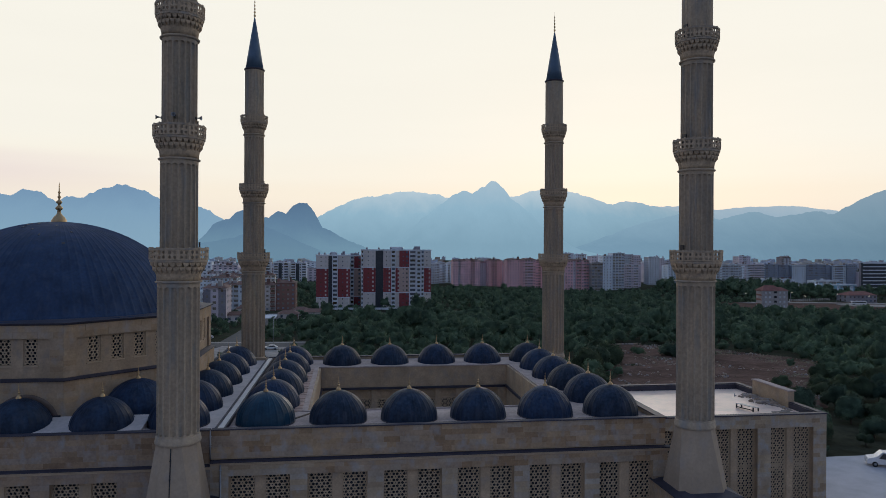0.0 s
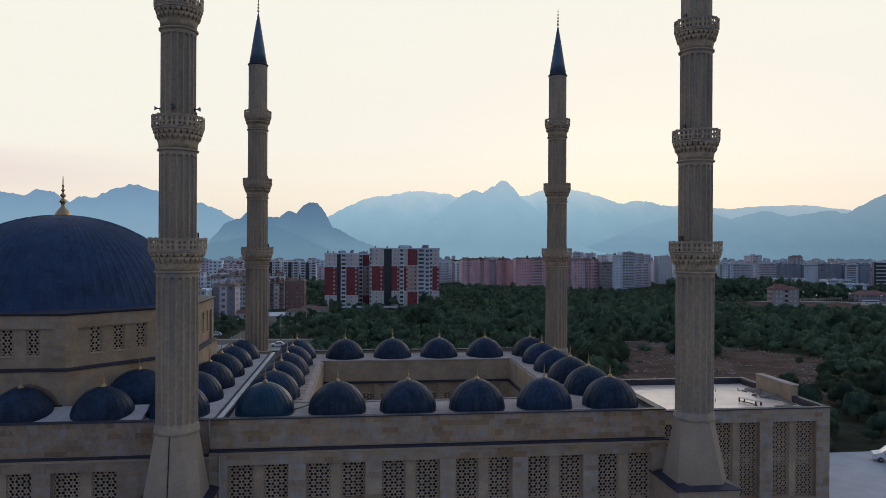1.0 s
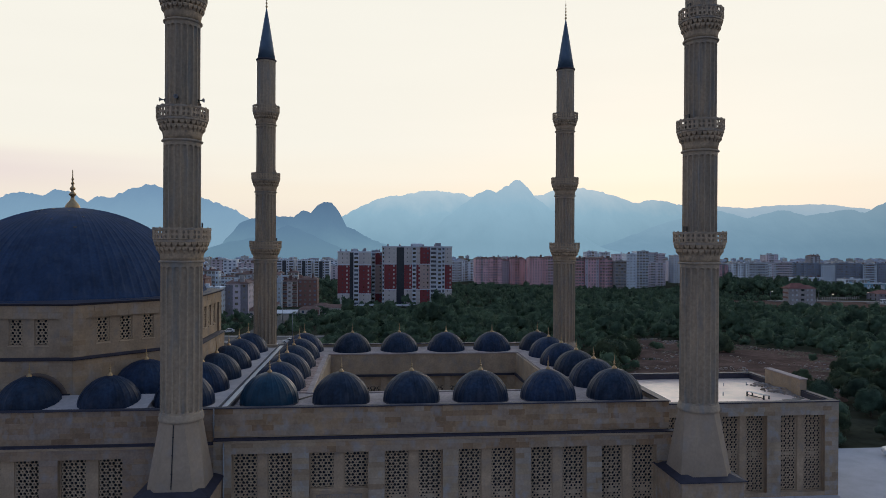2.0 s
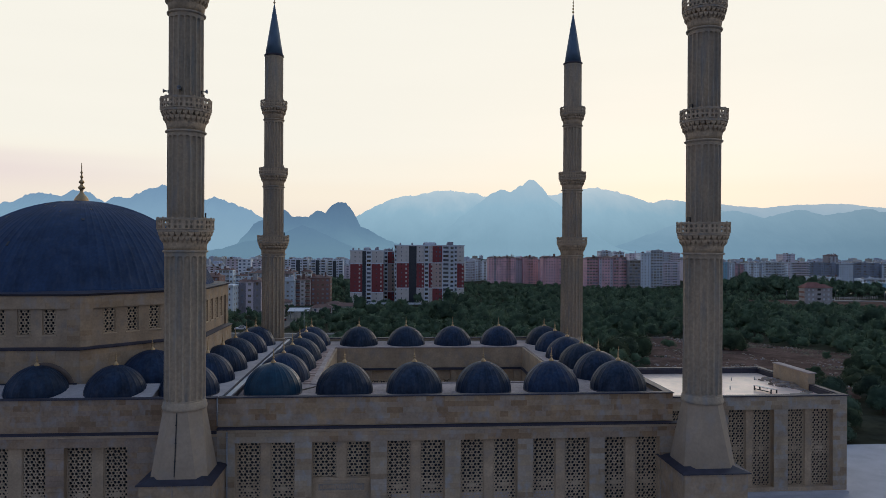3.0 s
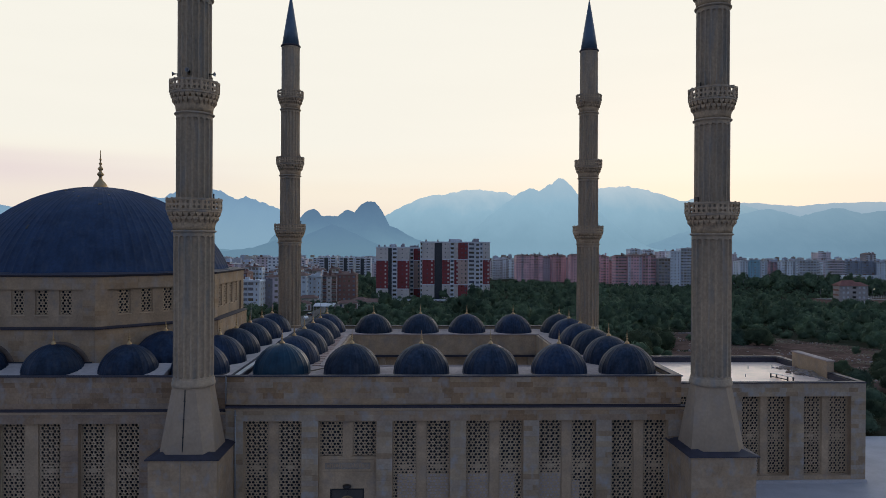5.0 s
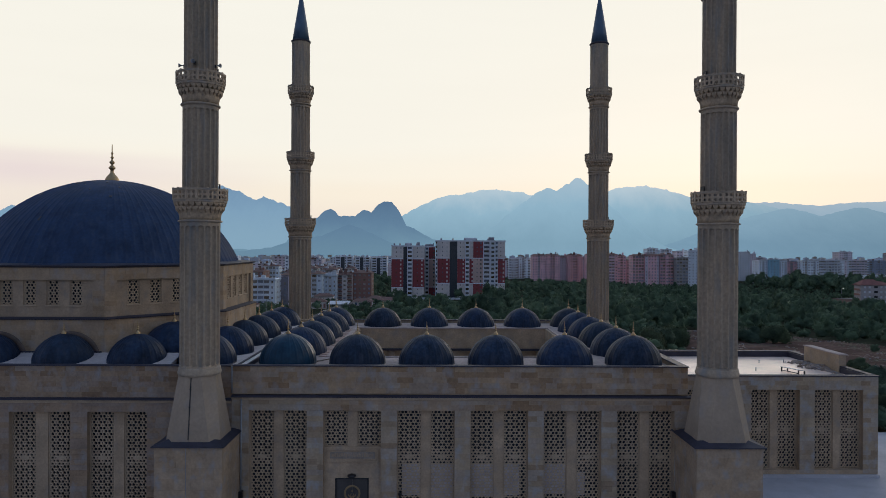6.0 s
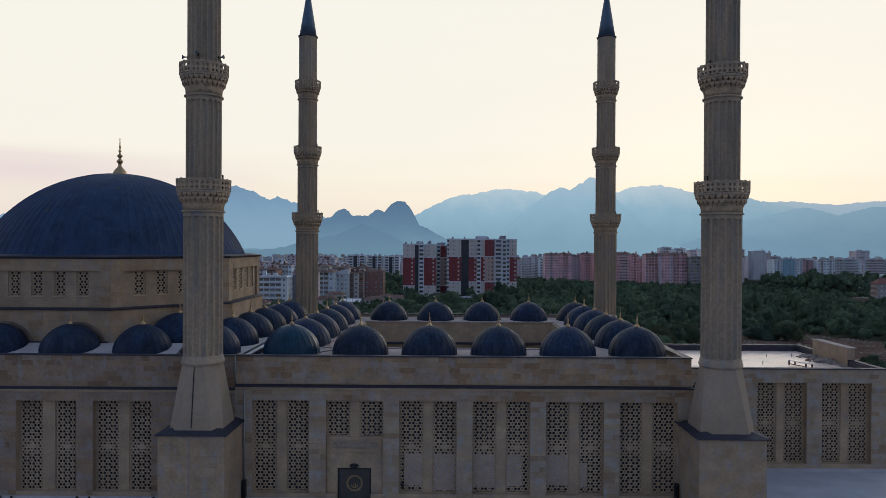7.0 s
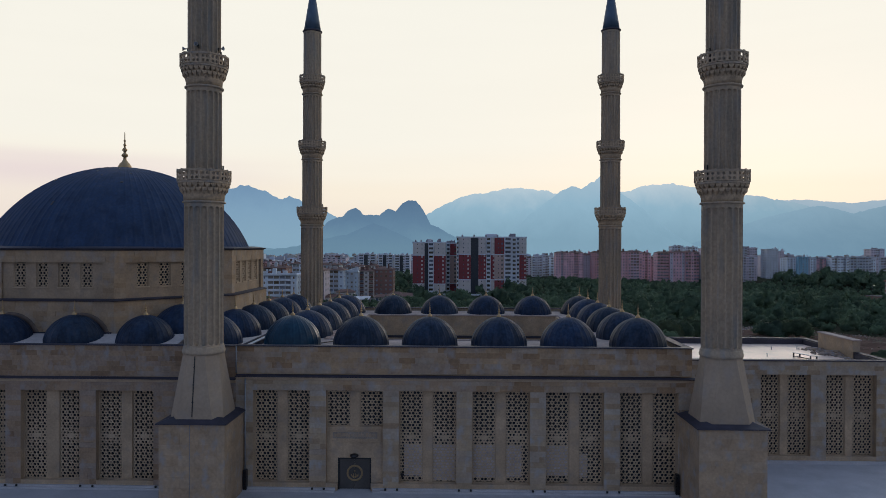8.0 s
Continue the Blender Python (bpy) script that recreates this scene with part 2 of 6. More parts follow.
# ---- geometry kit ----
class Geo:
    """Collects vertices and faces for one mesh."""

    def __init__(self):
        self.v, self.f, self.smooth = [], [], []

    def add(self, verts, faces, smooth=False):
        k = len(self.v)
        self.v.extend(verts)
        self.f.extend(tuple(i + k for i in face) for face in faces)
        self.smooth.extend([smooth] * len(faces))
        return self

    def box(self, x0, x1, y0, y1, z0, z1):
        v = [(x, y, z) for z in (z0, z1) for y in (y0, y1) for x in (x0, x1)]
        return self.add(v, [(0, 2, 3, 1), (4, 5, 7, 6), (0, 1, 5, 4), (1, 3, 7, 5), (3, 2, 6, 7), (2, 0, 4, 6)])

    def chamfer_box(self, x0, x1, y0, y1, z0, z1, c):
        """A box with its top edges chamfered by c."""
        return self.loft([[(x0, y0, z0), (x1, y0, z0), (x1, y1, z0), (x0, y1, z0)], [(x0, y0, z1 - c), (x1, y0, z1 - c), (x1, y1, z1 - c), (x0, y1, z1 - c)],
                          [(x0 + c, y0 + c, z1), (x1 - c, y0 + c, z1), (x1 - c, y1 - c, z1), (x0 + c, y1 - c, z1)]])

    def loft(self, loops, smooth=False, bottom=True, top=True, closed=True):
        n = len(loops[0])
        v = [p for loop in loops for p in loop]
        f = []
        for k in range(len(loops) - 1):
            for i in range(n if closed else n - 1):
                j = (i + 1) % n
                f.append((k * n + i, k * n + j, (k + 1) * n + j, (k + 1) * n + i))
        self.add(v, f, smooth)
        k = len(self.v) - len(v)
        if bottom:
            self.f.append(tuple(k + i for i in range(n))[::-1])
            self.smooth.append(False)
        if top:
            self.f.append(tuple(k + len(v) - n + i for i in range(n)))
            self.smooth.append(False)
        return self

    def lathe(self, profile, n=24, cx=0.0, cy=0.0, smooth=True, phase=0.0, swell=None, bottom=False, top=False):
        """Turns (radius, height) pairs round the z axis; swell gives a radius offset for each of the n steps."""
        loops = []
        for r, z in profile:
            loop = []
            for i in range(n):
                a = phase + 2 * math.pi * i / n
                q = r + (swell[i % len(swell)] if swell else 0.0) * min(1.0, r)
                loop.append((cx + q * math.cos(a), cy + q * math.sin(a), z))
            loops.append(loop)
        return self.loft(loops, smooth, bottom, top)

    def mesh(self, name):
        me = bpy.data.meshes.new(name)
        me.from_pydata(self.v, [], self.f)
        me.polygons.foreach_set("use_smooth", self.smooth)
        me.update()
        return me


def part(name, shape, mat, parent=None, label="", at=None):
    """Links a Geo (or a ready mesh) as one mesh object under a thing or a part."""
    me = shape.mesh(name) if isinstance(shape, Geo) else shape
    if mat and not me.materials:
        me.materials.append(mat)
    ob = new(name, me)
    ob.parent = parent
    if at:
        ob.location = at
    return tagged(ob, label)


def thing(name, at, label, category, group="", kind="", turn=0.0):
    ob = new(name)
    ob.location = at
    ob.rotation_euler[2] = radians(turn)
    return tagged(ob, label, category, group, kind)


def setting(name, shape, mat, label, category="wall"):
    return tagged(part(name, shape, mat), label, category, kind="structure")


def ease(v):
    v = min(1.0, max(0.0, v))
    return v * v * (3 - 2 * v)


def terrain(x, y):
    """Height of the ground: level round the mosque, falling towards the plain, with a low rise far out in the east."""
    z = -22 * (1 - math.exp(-max(0.0, y - 60) / 620))
    z += 6.0 * ease((y - 455) / 90) * ease((x - 240) / 90)
    return z - 0.02 * max(0.0, min(x - 100, 500)) * min(1.0, max(0.0, y / 60))


# ---- ground ----
GZ = -0.35   # height of the plaza


def grid_sheet(xs, ys, height):
    g = Geo()
    v = [(x, y, height(x, y)) for y in ys for x in xs]
    n = len(xs)
    f = [(j * n + i, j * n + i + 1, (j + 1) * n + i + 1, (j + 1) * n + i) for j in range(len(ys) - 1) for i in range(n - 1)]
    return g.add(v, f, True)


def spaced(lo, hi, fine_lo, fine_hi, step, grow=1.35):
    out = [fine_lo + step * i for i in range(int((fine_hi - fine_lo) / step) + 1)]
    d, p = step, out[-1]
    while p < hi:
        d *= grow
        p = min(hi, p + d)
        out.append(p)
    d, p = step, out[0]
    while p > lo:
        d *= grow
        p = max(lo, p - d)
        out.insert(0, p)
    return out


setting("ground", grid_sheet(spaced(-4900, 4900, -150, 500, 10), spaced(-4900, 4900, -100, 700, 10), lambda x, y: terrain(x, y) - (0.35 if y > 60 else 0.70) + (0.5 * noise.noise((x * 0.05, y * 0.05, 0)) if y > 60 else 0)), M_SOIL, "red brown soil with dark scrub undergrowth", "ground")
setting("pavement", Geo().box(-75, 64, -75, 26.6, -0.95, GZ).box(-75, 42, 26.6, 44, -0.95, GZ), M_PAVE, "pale granite plaza paving round the mosque", "pavement")


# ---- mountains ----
def painted_haze(name, low, mid, high, z_low, z_high, east=1.0):
    """Far range whose lit haze is painted in as emission, graded by height."""
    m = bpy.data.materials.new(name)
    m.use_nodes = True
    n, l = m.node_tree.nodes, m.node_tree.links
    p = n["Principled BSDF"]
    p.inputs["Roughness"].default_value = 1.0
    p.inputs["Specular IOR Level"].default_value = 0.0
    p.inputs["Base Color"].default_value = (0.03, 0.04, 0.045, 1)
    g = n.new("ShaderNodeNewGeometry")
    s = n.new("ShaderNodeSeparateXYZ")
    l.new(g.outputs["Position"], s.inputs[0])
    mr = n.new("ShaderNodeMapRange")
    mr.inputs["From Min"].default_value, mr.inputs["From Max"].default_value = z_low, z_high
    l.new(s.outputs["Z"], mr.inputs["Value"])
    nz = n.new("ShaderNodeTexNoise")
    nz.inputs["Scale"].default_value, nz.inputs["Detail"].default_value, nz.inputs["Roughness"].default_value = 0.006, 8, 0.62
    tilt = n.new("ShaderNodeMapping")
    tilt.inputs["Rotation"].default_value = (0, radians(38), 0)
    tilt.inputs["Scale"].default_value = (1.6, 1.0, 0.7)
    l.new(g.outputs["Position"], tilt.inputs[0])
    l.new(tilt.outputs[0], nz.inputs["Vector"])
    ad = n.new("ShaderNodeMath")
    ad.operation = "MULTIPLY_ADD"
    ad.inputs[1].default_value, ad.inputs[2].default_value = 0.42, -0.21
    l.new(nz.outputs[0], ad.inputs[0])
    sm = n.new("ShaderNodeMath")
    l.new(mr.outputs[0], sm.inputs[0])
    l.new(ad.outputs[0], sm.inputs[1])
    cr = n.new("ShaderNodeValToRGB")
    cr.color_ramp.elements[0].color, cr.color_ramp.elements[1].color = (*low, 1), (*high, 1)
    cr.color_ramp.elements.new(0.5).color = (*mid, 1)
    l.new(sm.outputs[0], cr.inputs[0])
    # the painted haze glow is dimmed towards the east, as if in shade
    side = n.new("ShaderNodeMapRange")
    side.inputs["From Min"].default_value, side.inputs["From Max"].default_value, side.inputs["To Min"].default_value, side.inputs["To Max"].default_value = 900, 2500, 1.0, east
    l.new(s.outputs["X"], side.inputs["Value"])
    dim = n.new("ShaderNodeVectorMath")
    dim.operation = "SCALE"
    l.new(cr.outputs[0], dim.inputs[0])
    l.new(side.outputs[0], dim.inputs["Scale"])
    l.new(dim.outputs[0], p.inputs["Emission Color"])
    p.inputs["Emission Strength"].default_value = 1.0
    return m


def mountain_range(name, y0, peaks, lo, hi, floor, rough, mat, label, seed, near=1.0):
    """A ridge with slopes on both sides: each peak is (place, height, half width, sharpness)."""
    y0, lo, hi = y0 * near, lo * near, hi * near
    peaks = [(px * near, (ph - 25) * near + 25, pw * near, sharp) for px, ph, pw, sharp in peaks]
    xs = [lo + (hi - lo) * i / 420 for i in range(421)]
    crest = []
    for x in xs:
        h = floor
        for px, ph, pw, sharp in peaks:
            d = abs(x - px) / pw
            h = max(h, ph * (1 - d ** sharp)) if d < 1 else h
        h += rough * (noise.fractal((x * 0.006, seed, 0), 0.8, 2.1, 6)) + rough * 0.4 * noise.noise((x * 0.03, seed, 3)) + rough * 0.25 * noise.noise((x * 0.09, seed, 5))
        crest.append(h)
    loops = []
    for k, (dy, share) in enumerate(((-420, -0.12), (-300, 0.28), (-170, 0.58), (-70, 0.84), (0, 1.0), (120, 0.7), (300, -0.1))):
        loops.append([(x, y0 + dy + 60 * noise.noise((x * 0.004, k * 3.1, seed)), c * share + (12 * noise.noise((x * 0.02, k, seed)) if 0 < share < 1 else 0) - (20 if share < 0 else 0)) for x, c in zip(xs, crest)])
    g = Geo().loft(loops, True, False, False, closed=False)
    return tagged(part(name, g, mat), label, "mountain", kind="structure")


# haze colours emitted by the ranges themselves, from foot to crest
HAZE_GLOW_FAR = painted_haze("far range with painted haze", (0.24, 0.36, 0.46), (0.32, 0.43, 0.52), (0.42, 0.50, 0.555), 120, 340)
HAZE_GLOW_MAIN = painted_haze("main range with painted haze", (0.205, 0.345, 0.445), (0.275, 0.44, 0.55), (0.50, 0.60, 0.66), 40, 360, 0.74)
HAZE_GLOW_PEAK = painted_haze("front peak with painted haze", (0.205, 0.345, 0.445), (0.268, 0.432, 0.545), (0.38, 0.505, 0.595), 40, 360)
HAZE_GLOW_EAST = painted_haze("east range with painted haze", (0.180, 0.308, 0.415), (0.250, 0.398, 0.51), (0.31, 0.45, 0.56), 40, 300, 0.72)
HAZE_GLOW_WEST = painted_haze("west range with painted haze", (0.225, 0.365, 0.48), (0.205, 0.34, 0.47), (0.165, 0.28, 0.42), 60, 320)
HAZE_GLOW_NEAR = painted_haze("near hill with painted haze", (0.150, 0.265, 0.355), (0.112, 0.202, 0.305), (0.085, 0.155, 0.255), 20, 230)
HAZE_GLOW_SPUR = painted_haze("low spur with painted haze", (0.130, 0.232, 0.318), (0.115, 0.208, 0.305), (0.100, 0.180, 0.285), 10, 130)
mountain_range("backdrop_main_range", 3560, ((310, 327, 800, 1.7), (190, 315, 300, 1.5), (1060, 344, 760, 1.9), (1500, 284, 820, 1.7)), -420, 2400, 40, 14, HAZE_GLOW_MAIN, "hazy pale blue plateau range behind the city", 1.7)
mountain_range("backdrop_peak", 3420, ((718, 373, 200, 1.7), (690, 350, 480, 1.15), (560, 318, 420, 1.2)), 50, 1500, 20, 14, HAZE_GLOW_PEAK, "hazy blue peak before the plateau", 2.9, 0.9)
mountain_range("backdrop_east_range", 3440, ((3010, 386, 720, 1.25), (2520, 238, 700, 1.5), (2150, 232, 600, 1.5), (1800, 222, 700, 1.4)), 1000, 3300, 20, 10, HAZE_GLOW_EAST, "hazy blue eastern mountain", 3.3, 0.9)
mountain_range("backdrop_far_ridge", 3720, ((1700, 278, 1500, 2.2), (2500, 285, 1200, 2.0)), 600, 3000, 60, 8, HAZE_GLOW_FAR, "pale far ridge under the sunset sky", 4.2)
mountain_range("backdrop_west_range", 3480, ((-1118, 334, 400, 1.5), (-1010, 300, 330, 1.5), (-900, 264, 480, 1.7), (-1205, 290, 300, 1.6), (-1330, 262, 300, 1.7), (-1556, 299, 430, 1.6), (-1680, 284, 500, 1.7), (-2100, 220, 600, 1.5)), -2500, -200, 30, 20, HAZE_GLOW_WEST, "hazy blue western range", 8.8)
mountain_range("backdrop_hump_hill", 3000, ((-218, 212, 125, 2.2), (-212, 150, 330, 1.0), (-468, 188, 115, 1.8), (-500, 150, 160, 2.0), (-400, 166, 200, 1.8), (-318, 180, 130, 1.7)), -900, 260, 5, 13, HAZE_GLOW_NEAR, "darker humped hill in front of the ranges", 6.1)
mountain_range("backdrop_spur", 2650, ((-335, 111, 240, 1.05), (-450, 62, 240, 1.2)), -800, 100, 2, 6, HAZE_GLOW_SPUR, "low dark spur below the humped hill", 7.7)


# ---- minarets ----
FLUTES, STEPS = 18, 12


def flute_ring(r, z, half, depth):
    """A ring of the shaft at height z: concave flutes that fill the share half of each division, round heads as half shrinks."""
    loop = []
    for i in range(FLUTES * STEPS):
        q = abs(i % STEPS / STEPS * 2 - 1) / 0.80
        cut = depth * math.sqrt(1 - (q / half) ** 2) if half > 0.01 and q < half else 0.0
        a = 2 * math.pi * i / (FLUTES * STEPS)
        loop.append(((r - cut) * math.cos(a), (r - cut) * math.sin(a), z))
    return loop


def pierced_panel(w, h, t, cols, rows, hole):
    """A slab w by h, pierced by a grid of hexagonal holes, standing in the xz plane."""
    g = Geo()
    cw, ch = w / cols, h / rows
    for i in range(cols):
        for j in range(rows):
            cx, cz = -w / 2 + (i + 0.5) * cw, (j + 0.5) * ch
            outer = [(-.5, -.5), (0, -.5), (.5, -.5), (.5, .5), (0, .5), (-.5, .5)]
            inner = [(-.42, -.25), (0, -.5), (.42, -.25), (.42, .25), (0, .5), (-.42, .25)]
            v = []
            for y in (-t / 2, t / 2):
                v += [(cx + a * cw, y, cz + b * ch) for a, b in outer]
                v += [(cx + a * cw * hole, y, cz + b * ch * hole) for a, b in inner]
            f = []
            for q in range(6):
                r = (q + 1) % 6
                f += [(q, r, 6 + r, 6 + q), (12 + r, 12 + q, 18 + q, 18 + r), (6 + q, 6 + r, 18 + r, 18 + q)]
            g.add(v, f)
    return g


def minaret(at, label):
    m = thing("minaret", at, label, "minaret", "minarets round the courtyard")
    half = 2.72
    pedestal = Geo().box(-half, half, -half, half, GZ, 6.75)
    part("pedestal", pedestal, M_STONE, m, "square sandstone pedestal")
    facing = Geo()
    frnd = random.Random(8)
    for side in range(4):
        sn = (-1, 1, -1, 1)[side]
        z = GZ + 0.04
        while z < 6.7:
            hh = min(0.9, 6.74 - z)
            u = -half
            while u < half - 0.01:
                ln = frnd.uniform(0.9, 1.9)
                if half - u - ln < 0.6:
                    ln = half - u
                d0, d1 = half, half + frnd.uniform(0.006, 0.014)
                a0, a1 = u + 0.003, u + ln - 0.003
                def at_(uu, dd, zz):
                    return (-uu * sn, dd * sn, zz) if side in (0, 3) else (dd * sn, uu * sn, zz)
                facing.loft([[at_(a0, d0, z), at_(a1, d0, z), at_(a1, d0, z + hh - 0.006), at_(a0, d0, z + hh - 0.006)], [at_(a0, d1, z), at_(a1, d1, z), at_(a1, d1, z + hh - 0.006), at_(a0, d1, z + hh - 0.006)]], bottom=False)
                u += ln
            z += hh
    tagged(part("stone_facing", facing, M_PEDESTAL, m), kind="stuff")
    # lead skirt on the pedestal
    o, i2 = half + 0.22, 1.6
    skirt = Geo().loft([[(-o, -o, 6.75), (o, -o, 6.75), (o, o, 6.75), (-o, o, 6.75)], [(-o, -o, 6.84), (o, -o, 6.84), (o, o, 6.84), (-o, o, 6.84)], [(-2.45, -2.45, 6.98), (2.45, -2.45, 6.98), (2.45, 2.45, 6.98), (-2.45, 2.45, 6.98)], [(-i2, -i2, 7.27), (i2, -i2, 7.27), (i2, i2, 7.27), (-i2, i2, 7.27)]])
    part("lead_skirt", skirt, M_LEAD_DARK, m, "dark lead skirt on the pedestal")
    # tapering foot from a chamfered square to an octagon
    def octo(a, c, z):
        return [(a, -c, z), (a, c, z), (c, a, z), (-c, a, z), (-a, c, z), (-a, -c, z), (-c, -a, z), (c, -a, z)]
    foot = Geo().loft([octo(2.25, 1.5, 6.8), octo(2.23, 1.5, 7.1), octo(1.57, 0.66, 12.1), octo(1.57, 0.66, 12.3)])
    part("tapered_foot", foot, M_FOOT, m, "tapering octagonal stone foot")
    part("collar", Geo().lathe([(1.66, 12.22), (1.76, 12.3), (1.79, 12.48), (1.72, 12.6), (1.71, 12.8), (1.65, 12.9)], 40, bottom=True, top=True), M_SHAFT, m, "moulded stone collar")
    def shaft(r, z0, z1, deep=0.20):
        head = math.pi * r / FLUTES * 0.8
        rows = [(z0, 0.0), (z0 + 0.2, 0.0)]
        rows += [(z0 + 0.22 + head * (1 - math.cos(k * math.pi / 10)), math.sin(k * math.pi / 10)) for k in range(6)]
        rows += [(z1 - 0.42 - head * (1 - math.sin(k * math.pi / 10)), math.cos(k * math.pi / 10)) for k in range(6)]
        rows += [(z1 - 0.4, 0.0), (z1, 0.0)]
        part("shaft", Geo().loft([flute_ring(r, z, half, deep * r / 1.4) for z, half in rows], False, True, True), M_SHAFT, m)
    shaft(1.63, 12.8, 25.15)
    shaft(1.45, 27.0, 34.9)
    shaft(1.36, 36.6, 44.55)
    shaft(1.31, 46.2, 53.8, 0.07)
    for r, zb, rb in ((1.63, 25.1, 2.15), (1.45, 34.85, 1.93), (1.36, 44.5, 1.80)):
        part("ring", Geo().lathe([(r + 0.02, zb - 0.08), (r + 0.15, zb - 0.04), (r + 0.17, zb + 0.05), (r + 0.06, zb + 0.12)], 40, bottom=True, top=True), M_SHAFT, m, "dark worn stone ring")
        bell = Geo().lathe([(r + 0.03, zb + 0.1), (r + 0.05, zb + 0.45), (r + 0.10, zb + 0.66), (rb - 0.42, zb + 1.15), (rb - 0.30, zb + 1.5), (rb - 0.10, zb + 1.62)], 40, bottom=True, top=True)
        part("bell", bell, M_BELL, m)
        for tier in range(2):
            n = 26
            rt, z = (r + 0.52 * (rb - r), rb - 0.12)[tier], zb + (0.84, 1.22)[tier]
            w = 0.30 * 2 * math.pi * rt / n
            cor = Geo().loft([[(-0.34, -w * 0.3, -0.22), (-0.2, -w * 0.3, -0.22), (-0.2, w * 0.3, -0.22), (-0.34, w * 0.3, -0.22)], [(-0.34, -w * 0.8, 0.0), (-0.05, -w * 0.8, 0.0), (-0.05, w * 0.8, 0.0), (-0.34, w * 0.8, 0.0)], [(-0.34, -w, 0.12), (0.06, -w, 0.12), (0.06, w, 0.12), (-0.34, w, 0.12)], [(-0.34, -w * 1.5, 0.24), (0.08, -w * 1.5, 0.24), (0.08, w * 1.5, 0.24), (-0.34, w * 1.5, 0.24)], [(-0.34, -w * 1.6, 0.38), (0.08, -w * 1.6, 0.38), (0.08, w * 1.6, 0.38), (-0.34, w * 1.6, 0.38)]]).mesh("corbel")
            for k in range(n):
                a = 2 * math.pi * (k + 0.5 * tier) / n
                part("corbel", cor, M_BELL, m, at=(rt * math.cos(a), rt * math.sin(a), z)).rotation_euler[2] = a
        part("balcony_floor", Geo().lathe([(rb - 0.08, zb + 1.56), (rb + 0.05, zb + 1.6), (rb + 0.05, zb + 1.76), (rb - 0.02, zb + 1.8)], 16, smooth=False, phase=math.pi / 16, bottom=True, top=True), M_SHAFT, m)
        n = 16
        side = 2 * rb * math.tan(math.pi / n)
        panel_me = pierced_panel(side * 0.86, 0.78, 0.07, 2, 2, 0.76).mesh("railing_panel")
        post_me = Geo().box(-0.06, 0.06, -0.06, 0.06, 0, 0.98).mesh("railing_post")
        for k in range(n):
            a = 2 * math.pi * k / n
            p = part("railing_panel", panel_me, M_LATTICE, m, at=(rb * math.cos(a), rb * math.sin(a), zb + 1.8))
            p.rotation_euler[2] = a + math.pi / 2
            b = a + math.pi / n
            rr = rb / math.cos(math.pi / n)
            p = part("railing_post", post_me, M_LATTICE, m, at=(rr * math.cos(b), rr * math.sin(b), zb + 1.8))
            p.rotation_euler[2] = b
        rail = Geo()
        inner, outer = (rb - 0.07) / math.cos(math.pi / n), (rb + 0.08) / math.cos(math.pi / n)
        ph = math.pi / n
        ring = lambda rad, z: [(rad * math.cos(ph + 2 * math.pi * i / n), rad * math.sin(ph + 2 * math.pi * i / n), z) for i in range(n)]
        z0, z1 = zb + 2.56, zb + 2.72
        rail.loft([ring(inner, z0), ring(outer, z0), ring(outer, z1), ring(inner, z1), ring(inner, z0)], bottom=False, top=False)
        part("handrail", rail, M_SHAFT, m)
        # narrow door on to the balcony
        door = part("balcony_door", Geo().box(-0.22, 0.22, -0.06, 0.06, 0, 1.4), M_BLACK, m, "small dark balcony door", at=(-(r - 0.08) * 0.966, -(r - 0.08) * 0.26, zb + 1.8))
        door.rotation_euler[2] = math.pi / 2 + 0.26
    part("eave_ring", Geo().lathe([(1.30, 53.65), (1.42, 53.75), (1.44, 53.86), (1.30, 53.96)], 32, bottom=True, top=True), M_LEAD_DARK, m)
    seams = [0.03, 0.0, 0.0, 0.0]
    part("spire", Geo().lathe([(1.24, 53.90), (0.93, 55.90), (0.49, 58.70), (0.1, 61.10), (0.03, 61.30)], 64, swell=seams, bottom=True, top=True), M_CONE, m, "tall blue lead cone spire")
    balls = [(0.05, 61.10), (0.05, 61.40)]
    for k in range(5):
        z, r = 61.55 + k * 0.48, 0.17 - k * 0.022
        balls += [(0.03, z - 0.2), (r * 0.8, z - 0.1), (r, z), (r * 0.8, z + 0.1), (0.03, z + 0.2)]
    balls += [(0.025, 63.90), (0.005, 64.30)]
    part("finial", Geo().lathe(balls, 10, bottom=True, top=True), M_GOLD, m, "beaded gilt finial")
    return m


first = minaret((-23.25, -2.3, 0), "tall fluted sandstone minaret with three balconies and horn loudspeakers")
tower = copy_thing(first, pose(20.77, -2.3, 0))
tagged(tower, "tall fluted sandstone minaret with three pierced balconies")
for x in (-23.25, 20.77):
    tower = copy_thing(first, pose(x, 41.15, -0.7, 0, 0, 180))
    tagged(tower, "tall sandstone minaret with blue cone spire behind courtyard")


first.rotation_euler[2] = radians(180)


